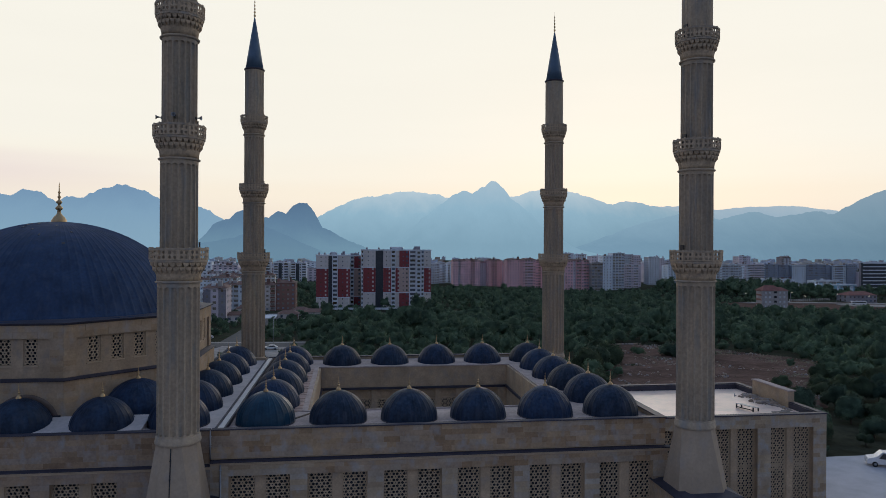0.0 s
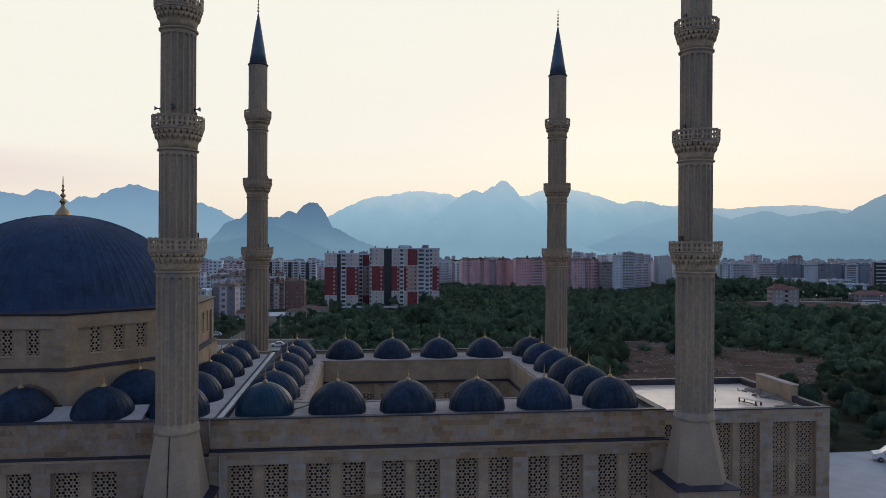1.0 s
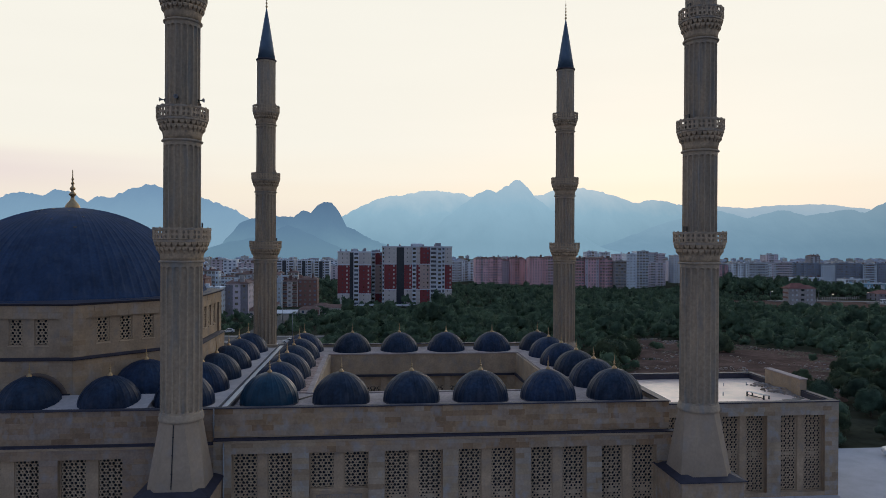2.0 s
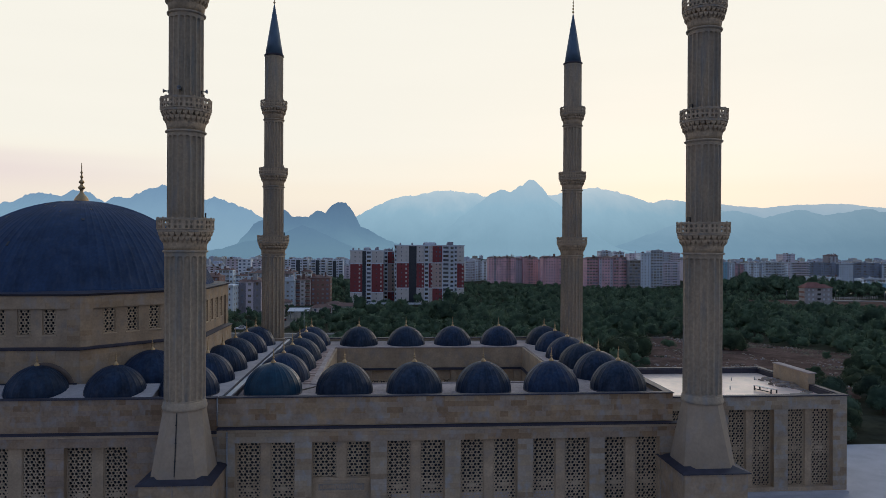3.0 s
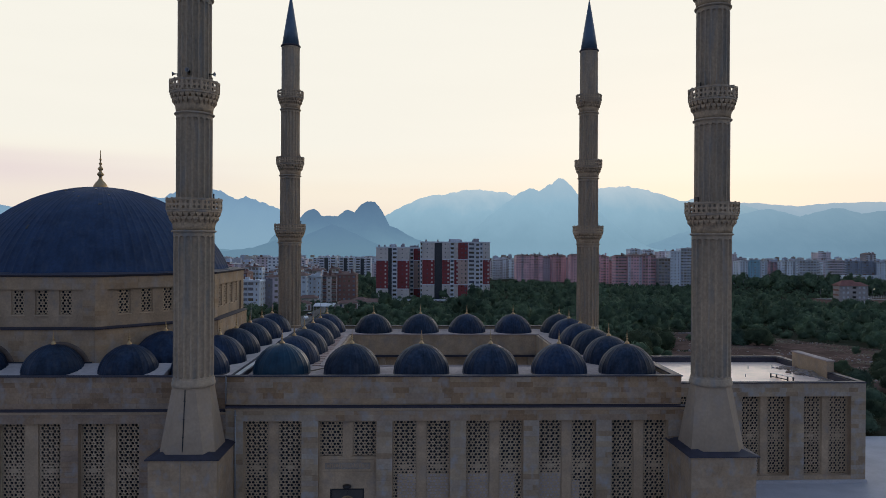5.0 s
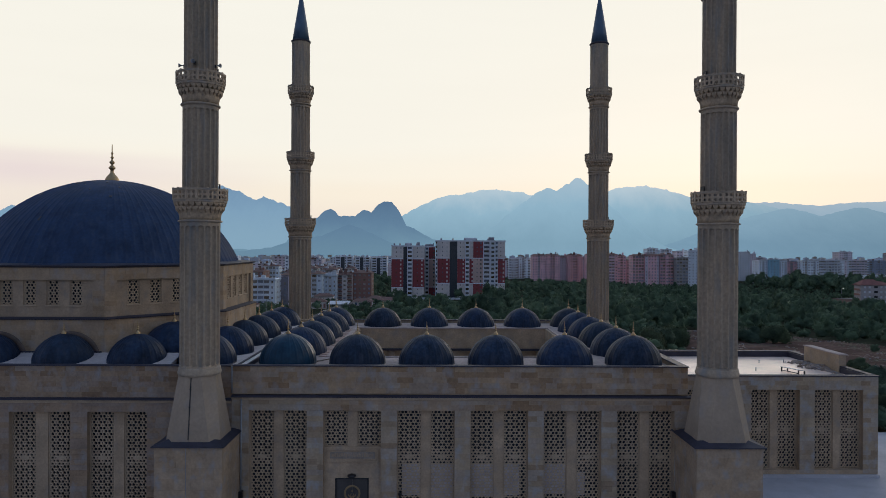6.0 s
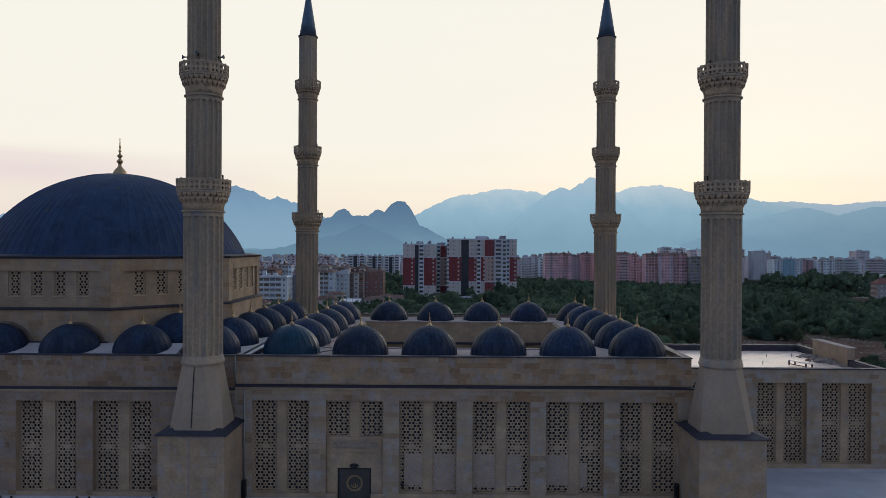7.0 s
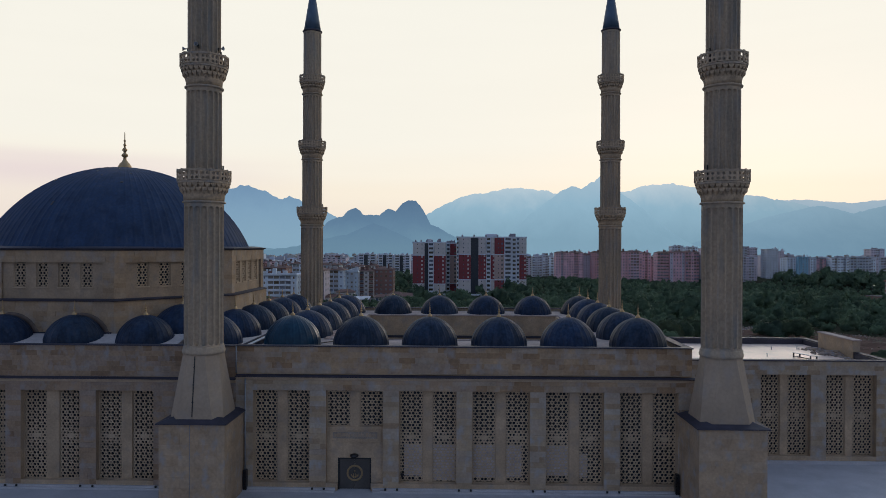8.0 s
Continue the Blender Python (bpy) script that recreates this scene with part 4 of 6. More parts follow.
setting("trim_roof_gutter", Geo().box(-21.0, -20.84, 0.62, BACK - 0.6, 11.9, 12.5).box(-20.3, -20.14, 0.62, BACK - 0.6, 11.9, 12.44), M_LEAD_DARK, "dark lead kerbs of the gutter between the roofs", "gutter")
setting("trim_gutter_bed", Geo().box(-20.84, -20.3, 0.62, BACK - 0.6, 11.9, 12.38), M_MARBLE, "pale gutter bed between the roofs", "gutter")
setting("roof_hall", Geo().box(-56, LEFT, 0.5, BACK, 11.6, ROOF - 0.15), M_ROOF, "pale flat roof below the prayer hall", "roof")
setting("roof_hall_slope", Geo().loft([[(-56, 0.64, 12.0), (-56, 0.64, 12.16), (-56, HALL_Y, 12.92), (-56, HALL_Y, 12.0)], [(-27.2, 0.64, 12.0), (-27.2, 0.64, 12.16), (-27.2, HALL_Y, 12.92), (-27.2, HALL_Y, 12.0)]]), M_ROOF, "pale roof slope rising to the hall wall", "roof")
setting("trim_hall_flashing", Geo().box(-46.9, -34.8, HALL_Y - 0.09, HALL_Y, 12.88, 13.04), M_LEAD_DARK, "dark lead flashing at the foot of the hall wall", "flashing")
setting("wall_west_core", Geo().box(-56, -55.4, 0.6, BACK, -0.6, 11.6).box(-55.4, LEFT, BACK - 0.6, BACK, -0.6, PAR), M_STONE, "sand limestone outer walls of the prayer hall block")

# pale slabs of the roof walkway beside the court
walkway = thing("roof_walkway", (-14.55, 8.0, ROOF - 0.2), "reddish concrete slabs laid along the roof", "walkway")
for k in range(22):
    part("slab", Geo().chamfer_box(-0.36, 0.36, k * 1.05, k * 1.05 + 0.92, 0, 0.09 + 0.02 * (k % 3), 0.02), M_WALK, walkway)
plank = thing("plank", (-14.1, 5.9, ROOF - 0.2), "loose grey brown timber plank on the roof", "plank", turn=-35)
part("board", Geo().box(-0.12, 0.12, -1.6, 1.6, 0, 0.06), M_BARK, plank)

# the side wing
setting("wall_wing_sides", Geo().box(WING_X - 0.6, WING_X, WING_Y + 0.6, WING_BACK, -0.6, 9.95).box(RIGHT - 0.15, WING_X - 0.6, WING_BACK - 0.6, WING_BACK, -0.6, 9.95), M_STONE, "sand limestone outer walls of the side wing")
setting("roof_wing", Geo().box(RIGHT - 0.15, WING_X - 0.6, WING_Y + 0.6, WING_BACK - 0.6, 8.9, 9.35), M_ROOF_SUNSET, "pale flat roof membrane of the side wing", "roof")
setting("trim_wing_coping", Geo().chamfer_box(RIGHT, WING_X + 0.1, WING_Y - 0.1, WING_Y + 0.6, 9.95, 10.07, 0.03).chamfer_box(WING_X - 0.6, WING_X + 0.1, WING_Y + 0.6, WING_BACK + 0.1, 9.95, 10.07, 0.03).chamfer_box(RIGHT, WING_X - 0.6, WING_BACK - 0.6, WING_BACK + 0.1, 9.95, 10.07, 0.03), M_LEAD_DARK, "dark lead coping round the wing roof", "coping")
setting("trim_wing_upstand", Geo().box(RIGHT, WING_X - 0.75, WING_BACK - 0.75, WING_BACK - 0.602, 9.352, 9.94).box(WING_X - 0.75, WING_X - 0.602, WING_Y + 0.75, WING_BACK - 0.602, 9.352, 9.94), M_LEAD_DARK, "black waterproofing upstand on the wing roof", "upstand")
block_ = thing("parapet_block", (41.4, 15.0, 9.36), "raised sandstone wall with slab coping on the wing roof", "wall block")
part("wall", Geo().box(0, 0.095, 0, 7.2, 0, 0.714).box(0, 0.82, 0, 7.2, 0.714, 1.93), M_STONE, block_)
part("coping", Geo().chamfer_box(-0.1, 0.93, -0.12, 7.32, 1.93, 2.06, 0.03), M_ROOF_PINK, block_, "thin brownish slab coping")

# ---- prayer hall: octagonal drum and great dome ----
HX, HY, APO = -40.84, 19.7, 14.7


def octagon(a, z):
    r = a / math.cos(math.pi / 8)
    return [(HX + r * math.cos(math.pi / 8 + k * math.pi / 4), HY + r * math.sin(math.pi / 8 + k * math.pi / 4), z) for k in range(8)]


setting("wall_hall_base", Geo().loft([octagon(APO + 0.35, 11.5), octagon(APO + 0.35, 16.01)]), M_HALL, "sand limestone lower wall of the octagonal hall")
setting("trim_hall_ledge", Geo().loft([octagon(APO + 0.5, 16.00), octagon(APO + 0.52, 16.07), octagon(APO + 0.02, 16.22)]), M_LEAD_DARK, "dark lead ledge round the octagonal hall", "cornice")
drum_z0, drum_z1 = 16.2, 20.95
side = 2 * APO * math.tan(math.pi / 8)
drum_geo = Geo()
for k in range(8):
    a = -math.pi / 2 + k * math.pi / 4
    ux, uy, nx, ny = -math.sin(a), math.cos(a), math.cos(a), math.sin(a)
    def slab(u0, u1, d0, d1, z0, z1):
        # a block on face k: along the face, outwards, height
        v = []
        for z in (z0, z1):
            for u, d in ((u0, d0), (u1, d0), (u1, d1), (u0, d1)):
                v.append((HX + ux * u + nx * (APO + d), HY + uy * u + ny * (APO + d), z))
        drum_geo.add(v, [(3, 2, 1, 0), (4, 5, 6, 7), (0, 1, 5, 4), (1, 2, 6, 5), (2, 3, 7, 6), (3, 0, 4, 7)])
    h2 = side / 2
    slab(-h2, -4.95, -0.6, 0.0, drum_z0, drum_z1)
    slab(4.95, h2, -0.6, 0.0, drum_z0, drum_z1)
    slab(-4.95, 4.95, -0.6, 0.0, 19.72, drum_z1)
    slab(-4.95, 4.95, -0.6, -0.2, drum_z0, 17.3)
    edges_ = [-4.95] + [e for q in range(4) for e in ((q - 1.5) * 2.2 - 0.6, (q - 1.5) * 2.2 + 0.6)] + [4.95]
    for q in range(0, 10, 2):
        slab(edges_[q], edges_[q + 1], -0.6, -0.2, 17.3, 19.72)
drum_faces = drum_geo
drum_geo = Geo()
hall_rnd = random.Random(12)
for k in range(8):
    a = -math.pi / 2 + k * math.pi / 4
    ux, uy, nx, ny = -math.sin(a), math.cos(a), math.cos(a), math.sin(a)
    low = (APO + 0.35) * math.tan(math.pi / 8)
    for u0, u1, z0, z1, d in ((-low, low, 12.1, 15.98, 0.35), (-h2, h2, 19.74, 20.9, 0.0), (-h2, -4.97, 16.28, 19.7, 0.0), (4.97, h2, 16.28, 19.7, 0.0)):
        rows = round((z1 - z0) / 0.5)
        ch = (z1 - z0) / rows
        for r in range(rows):
            u = u0
            while u < u1 - 0.01:
                ln = hall_rnd.uniform(0.7, 1.7)
                ln = u1 - u if u1 - u - ln < 0.4 else ln
                slab(u + 0.008, u + ln - 0.008, d - 0.02, d + hall_rnd.uniform(0.012, 0.03), z0 + r * ch + 0.008, z0 + (r + 1) * ch - 0.008)
                u += ln
hall_facing, drum_geo = drum_geo, drum_faces
setting("wall_hall_drum", drum_geo, M_HALL, "sand limestone octagonal drum with recessed window panels")
tagged(part("stone_facing", hall_facing, M_BLOCKS_HALL, bpy.data.objects["wall_hall_drum"]), kind="stuff")
hall_win = lattice_window((HX, HY, 0), 2.24, 1.06, group="lattice windows of the drum")
part("window_sill", Geo().chamfer_box(-0.68, 0.68, -0.20, 0.02, -0.17, -0.07, 0.02), M_LATTICE, hall_win, "pale stone sill")
for k in range(8):
    a = -math.pi / 2 + k * math.pi / 4
    for j in range(4):
        u = (j - 1.5) * 2.2
        d = APO - 0.30
        copy_thing(hall_win, Matrix.Translation((HX + math.cos(a) * d - math.sin(a) * u, HY + math.sin(a) * d + math.cos(a) * u, 17.38)) @ Matrix.Rotation(a + math.pi / 2, 4, "Z"))
for c in [*hall_win.children_recursive, hall_win]:
    bpy.data.objects.remove(c)
setting("trim_hall_eaves", Geo().loft([octagon(APO + 0.02, 20.9), octagon(APO + 0.25, 21.0), octagon(APO + 0.3, 21.12), octagon(APO - 0.9, 21.3)]), M_LEAD_DARK, "dark lead eaves of the octagonal hall", "eaves")
def cap(s):
    """Great dome's section between a half ellipse and a spherical cap."""
    R, h = 15.62, 9.35
    a0 = math.asin((R - h) / R)
    a = a0 + (math.pi / 2 - a0) * s
    r1, z1 = R * math.cos(a), R * math.sin(a) - (R - h)
    return max(0.3, r1 * 0.985), z1


great = thing("great_dome", (HX - 0.06, HY, 21.2), "great blue grey lead dome with standing seams", "dome")
seams = [0.095, 0.0, 0.0, 0.0, 0.0, 0.0, 0.0]
part("shell", Geo().lathe([(14.65, -0.1), (14.6, 0.02)] + [cap(k / 20) for k in range(21)], 96 * 7, swell=seams, top=True), M_LEAD, great)
part("finial", finial_geo(4.4, 9.2), M_GOLD, great, "tall gilt finial")
scars = random.Random(4)
for turn_, s_, long_ in ((-118, 0.80, 0.7), (-112, 0.74, 0.4), (-104, 0.83, 0.5), (-95, 0.70, 0.3), (-84, 0.62, 0.35), (-72, 0.78, 0.4), (-66, 0.52, 0.3), (-101, 0.30, 0.45), (-128, 0.55, 0.4), (-58, 0.66, 0.3)):
    # short torn strips of sheet along the seams
    a_, w_ = radians(turn_), 0.07 + 0.09 * scars.random()
    loops = []
    for q in range(3):
        r_, z_ = cap(s_ + (q - 1) * long_ / 30)
        r_ += 0.035
        loops.append([((r_ + d) * math.cos(a_) - u * math.sin(a_), (r_ + d) * math.sin(a_) + u * math.cos(a_), z_ + d) for u, d in ((-w_, 0), (w_ * (0.4 + 0.6 * (q != 1)), 0), (w_, 0.03), (-w_ * 0.7, 0.03))])
    part("torn_strip", Geo().loft(loops), M_BLACK, great, "dark torn strip of sheet")
# brown arch bands on the hall wall behind the roof domes
M_BROWN_ARCH = material("brown arch band", (0.13, 0.092, 0.072), 0.7, spread=0.3, scale=0.8)
for x in (-51.4, -44.6, -37.7):
    n = 24
    loops = []
    y_ = HY - APO - 0.35
    for r, y in ((2.84, y_), (2.82, y_ - 0.05), (2.6, y_ - 0.10), (2.35, y_ - 0.05)):
        loops.append([(x + r * math.cos(math.pi * i / n), y, ROOF - 0.15 + r * math.sin(math.pi * i / n)) for i in range(n + 1)])
    setting("trim_apron_arch", Geo().loft(loops, True, False, False, closed=False), M_BROWN_ARCH, "brown arch band against the hall wall", "apron")
big = small_dome((-29.4, 8.4, ROOF), "lead_half_dome", 3.2, 3.25, "larger lead dome in the corner of the hall", "domes round the prayer hall")

# downpipes
def downpipe(x, y, z0, z1):
    d = thing("downpipe", (x, y, z0), "grey metal rainwater pipe on the wall", "downpipe", "rainwater pipes")
    part("pipe", Geo().lathe([(0.07, 0), (0.07, z1 - z0)], 10, bottom=True, top=True), M_GREYMETAL, d)
    for z in (1.0, (z1 - z0) / 2, z1 - z0 - 0.5):
        part("clip", Geo().box(-0.1, 0.1, -0.09, 0.12, z, z + 0.06), M_GREYMETAL, d)


# dark box in place of the narrow dark slot beside each pedestal
def meter_cabinet(x):
    c = thing("meter_cabinet", (x, -0.46, GZ + 0.16), "narrow dark box between wall and pedestal", "cabinet", "meter cabinets")
    part("body", Geo().chamfer_box(-0.16, 0.16, 0.0, 0.44, 0, 1.75, 0.03), M_BLACK, c)
    part("cabinet_door", Geo().box(-0.14, 0.14, -0.025, 0.0, 0.08, 1.62), M_GLASS, c)


meter_cabinet(-20.3)
meter_cabinet(17.78)
downpipe(-20.35, -0.1, 0.0, 9.6)
downpipe(LEFT, 0.0, 10.1, PAR)


# ---- city ----
M_RED = material("dull red facade render", (0.235, 0.048, 0.053), 0.8, spread=0.12, scale=0.1, fine=1.5)
M_BEIGE = material("grey beige facade render", (0.60, 0.555, 0.535), 0.8, spread=0.10, scale=0.1, fine=1.5)
M_WHITE = material("off white facade render", (0.64, 0.68, 0.74), 0.8, spread=0.12, scale=0.08, fine=1.0, stain=(0.40, 0.40, 0.41), stain_amount=0.5, streaks=True)
M_PINK = material("faded pink facade render", (0.73, 0.45, 0.485), 0.8, spread=0.14, scale=0.06, fine=0.8, stain=(0.36, 0.25, 0.24), stain_amount=0.5)
M_BLUE = material("pale blue facade render", (0.27, 0.47, 0.58), 0.8, spread=0.12, scale=0.08, fine=1.0)
M_BROWN = material("brown facade render", (0.27, 0.145, 0.12), 0.8, spread=0.15, scale=0.1, fine=1.0)
M_GREY = material("grey facade render", (0.50, 0.53, 0.575), 0.8, spread=0.15, scale=0.08, fine=1.0)
M_CONCRETE = material("bare grey concrete", (0.36, 0.345, 0.345), 0.9, spread=0.2, scale=0.3, fine=1.5)
M_MAUVE = material("mauve grey facade render", (0.25, 0.235, 0.265), 0.8, spread=0.2, scale=0.08, fine=1.0)
M_TILE_RED = material("bright red clay roof tiles", (0.205, 0.085, 0.073), 0.85, spread=0.2, scale=0.3, fine=2)
M_PEACH = material("peach facade render", (0.50, 0.37, 0.33), 0.8, spread=0.10, scale=0.1, fine=1.5)
M_TILE = material("red clay roof tiles", (0.15, 0.085, 0.072), 0.85, spread=0.2, scale=0.3, fine=2)
M_PANE = material("blue black window pane", (0.13, 0.14, 0.16), 0.2, spread=0.3, scale=0.3, fine=1, bump=0, random_from="object", random_spread=0.6)
M_LIGHTPANE = material("pale curtained pane", (0.50, 0.48, 0.46), 0.5, spread=0.2, scale=0.3, bump=0)
M_STRIP = material("dark glazed strip", (0.03, 0.038, 0.05), 0.3, spread=0.2, scale=0.3, bump=0)
WINDOW_MESH = {}


def window_mesh(w, h, mat):
    key = (round(w, 2), round(h, 2), mat.name)
    if key not in WINDOW_MESH:
        me = Geo().box(-w / 2, w / 2, -0.06, 0.05, 0, h).mesh("window")
        me.materials.append(mat)
        WINDOW_MESH[key] = me
    return WINDOW_MESH[key]


def balcony_mesh(w, mat):
    key = ("balcony", round(w, 2), mat.name)
    if key not in WINDOW_MESH:
        me = Geo().box(-w / 2, w / 2, -1.2, 0, 0, 0.18).box(-w / 2, w / 2, -1.2, -1.08, 0.18, 1.05).box(-w / 2, -w / 2 + 0.1, -1.08, 0, 0.18, 1.05).box(w / 2 - 0.1, w / 2, -1.08, 0, 0.18, 1.05).mesh("balcony")
        me.materials.append(mat)
        WINDOW_MESH[key] = me
    return WINDOW_MESH[key]


def roof_clutter(b, w, d, h, rnd):
    """Tanks and stair heads on a flat roof."""
    for k in range(max(2, int(w / 4.5))):
        x = rnd.uniform(-w / 2 + 1.5, w / 2 - 1.5)
        s = rnd.uniform(0.8, 1.7)
        part("stair_head" if k == 0 else "water_tank", Geo().chamfer_box(x - s, x + s, -d * 0.1 - s, -d * 0.1 + s, h, h + rnd.uniform(0.7, 2.6), 0.1), rnd.choice((M_GREY, M_WHITE, M_TILE)), b)


def apartment(x0, x1, y, top, floors, mat, label, cols=0, balconies=(), depth=14.0, pane=None, turn=0.0, tiled=False, group="apartment buildings", bays=0, plain=False):
    rnd = random.Random(int(x0 * 7 + y))
    base = terrain((x0 + x1) / 2, y) - 0.5
    w, h = x1 - x0, top - base
    b = thing("apartment_building", ((x0 + x1) / 2, y, base), label, "building", group, turn=turn)
    body = Geo().box(-w / 2, w / 2, 0, depth, 0, h)
    part("wall", body, mat, b)
    for k in range(bays):
        c = -w / 2 + (k + 0.5) * w / bays
        part("bay", Geo().box(c - w / bays * 0.22, c + w / bays * 0.22, -0.9, 0, 0, h - 1.2), mat, b)
    if tiled:
        e = 0.6
        part("roof", Geo().loft([[(-w / 2 - e, -e, h), (w / 2 + e, -e, h), (w / 2 + e, depth + e, h), (-w / 2 - e, depth + e, h)], [(-w / 2 + depth * 0.4, depth * 0.48, h + 3.0), (w / 2 - depth * 0.4, depth * 0.48, h + 3.0), (w / 2 - depth * 0.4, depth * 0.52, h + 3.0), (-w / 2 + depth * 0.4, depth * 0.52, h + 3.0)]]), M_TILE_RED if group == "low houses" else M_TILE, b, "hipped red tile roof")
    else:
        part("roof", Geo().box(-w / 2 - 0.3, w / 2 + 0.3, -0.3, depth + 0.3, h, h + 0.35), M_GREY, b)
        roof_clutter(b, w, depth, h + 0.35, rnd)
    fh = h / floors
    cols = cols or max(2, int(w / 3.4))
    cw = w / cols
    wide, high = rnd.choice((0.32, 0.40, 0.48, 0.56)), rnd.choice((0.38, 0.44, 0.5))
    if plain:
        g = Geo()
        for i in range(cols):
            for j in range(floors):
                g.box(-w / 2 + (i + 0.27) * cw, -w / 2 + (i + 0.73) * cw, -0.06, 0.05, (j + 0.3) * fh, (j + 0.75) * fh)
        tagged(part("glazing", g, M_PANE, b), kind="stuff")
        return b
    for i in range(cols):
        x = -w / 2 + (i + 0.5) * cw
        deep = bays and abs(((x + w / 2) / (w / bays)) % 1 - 0.5) < 0.22
        for j in range(floors):
            z = j * fh
            loggia = i in balconies
            wm = window_mesh(cw * (0.78 if loggia else wide), fh * (0.66 if loggia else high), pane or M_PANE)
            part("window", wm, None, b, at=(x, -0.9 if deep else 0, z + fh * 0.3))
            if loggia and j > 0:
                part("balcony", balcony_mesh(cw * 0.9, M_WHITE), None, b, at=(x, -0.9 if deep else 0, z))
    for j in range(floors):
        for yy in (depth * 0.3, depth * 0.7):
            side_x = -w / 2 if x0 > 40 else w / 2
            p = part("window", window_mesh(1.4, fh * 0.5, pane or M_PANE), None, b, at=(side_x, yy, j * fh + fh * 0.3))
            p.rotation_euler[2] = radians(-90 if x0 > 40 else 90)
    return b


def red_tower(x0, x1, y, top, floors, strips, label, depth=16.0, side_mat=None):
    """strips: (share of the width, kind): B banded red and beige, I the inverse, D dark strip, W white balconies, G white windows."""
    base = terrain((x0 + x1) / 2, y) - 0.5
    w, h = x1 - x0, top - base
    t = thing("tower_block", ((x0 + x1) / 2, y, base), label, "building", "red and white tower blocks")
    part("wall", Geo().box(-w / 2, w / 2, 0.3, depth, 0, h), side_mat or M_BEIGE, t)
    part("parapet", Geo().box(-w / 2 - 0.3, w / 2 + 0.3, -0.1, depth + 0.3, h, h + 0.7), M_WHITE, t, "white parapet")
    part("stair_head", Geo().chamfer_box(-w * 0.08, w * 0.08, 4, 8, h + 0.6, h + 2.3, 0.15), M_GREY, t)
    part("lift_head", Geo().chamfer_box(w * 0.27, w * 0.35, 4, 8, h + 0.6, h + 2.6, 0.15), M_MAUVE, t)
    for k in range(5):
        part("water_tank", Geo().lathe([(0.45, h + 0.7), (0.5, h + 0.9), (0.5, h + 1.7), (0.4, h + 1.9)], 10, cx=w * (-0.42 + 0.17 * k), cy=3.0, bottom=True, top=True), M_GREYMETAL if k % 2 else M_MAUVE, t)
    fh = h / floors
    total = sum(s for s, _ in strips)
    u = -w / 2
    for share, kind in strips:
        u1 = u + w * share / total
        wd = u1 - u
        c = (u + u1) / 2
        lo, hi = round(floors * 0.25), round(floors * 0.75)
        if kind in "BI":
            bands = ((0, lo, M_BEIGE), (lo, hi, M_RED), (hi, floors, M_BEIGE)) if kind == "B" else ((0, lo, M_RED), (lo, hi, M_PEACH), (hi, floors, M_RED))
            for f0, f1, mat in bands:
                part("facade_panel", Geo().box(u + 0.05, u1 - 0.05, 0.0, 0.3, f0 * fh + (0.0 if f0 == 0 else 0.12), f1 * fh), mat, t, "red facade panel" if mat is M_RED else "beige facade panel")
            for f0 in (lo, hi):
                part("string_course", Geo().box(u, u1, -0.15, 0.3, f0 * fh - 0.22, f0 * fh + 0.3), M_WHITE, t)
            for j in range(floors):
                if wd > 4:
                    part("window", window_mesh(0.55, 0.7, M_PANE), None, t, at=(u + wd * 0.4, 0.0, (j + 0.5) * fh))
                part("window", window_mesh(0.9, 1.1, M_LIGHTPANE if kind == "B" else M_PANE), None, t, at=(u + wd * 0.78, 0.0, (j + 0.4) * fh))
        elif kind == "D":
            part("glazed_strip", Geo().box(u, u1, 0.1, 0.3, 0, h), M_STRIP, t, "dark glazed strip")
        elif kind == "W":
            part("facade_panel", Geo().box(u, u1, 0.2, 0.3, 0, h), M_WHITE, t)
            for j in range(floors):
                part("window", window_mesh(wd * 0.7, fh * 0.62, M_PANE), None, t, at=(c, 0.2, (j + 0.3) * fh))
                part("balcony", balcony_mesh(wd * 0.92, M_WHITE), None, t, at=(c, 0.2, j * fh))
        elif kind == "R":
            part("glazed_strip", Geo().box(u, u1, 0.1, 0.3, 0, h), M_STRIP, t, "dark glazed front")
            for j in range(floors):
                part("spandrel", Geo().box(u + wd * 0.06, u1 - wd * 0.06, -0.2, 0.1, (j + 0.72) * fh, (j + 1.0) * fh), M_WHITE, t, "white spandrel band")
        elif kind == "G":
            part("facade_panel", Geo().box(u, u1, 0.15, 0.3, 0, h), M_WHITE, t)
            for j in range(floors):
                part("window", window_mesh(wd * 0.62, fh * 0.5, M_PANE), None, t, at=(c, 0.15, (j + 0.3) * fh))
        u = u1
    return t


red_tower(-29.2, -9.6, 350, 23.0, 13, ((65, "B"), (20, "D"), (30, "W"), (65, "B")), "red and beige tower block with white balconies")
red_tower(-9.4, -3.2, 362, 22.6, 13, ((24, "W"), (42, "I")), "narrow red and beige link tower with windows")
red_tower(-3.0, 38.3, 350, 26.2, 14, ((10, "W"), (65, "B"), (40, "D"), (42, "B"), (23, "W"), (20, "B"), (52, "I"), (40, "W"), (25, "G"), (15, "W"), (38, "B")), "wide red and beige tower block with dark strip")

M_LILAC = material("pale lilac facade render", (0.60, 0.53, 0.58), 0.8, spread=0.12, scale=0.06, fine=0.8, stain=(0.38, 0.35, 0.37), stain_amount=0.4)
M_PALEBLUE = material("pale bluish facade render", (0.56, 0.63, 0.70), 0.8, spread=0.14, scale=0.08, fine=1.0, stain=(0.36, 0.37, 0.38), stain_amount=0.5, streaks=True)
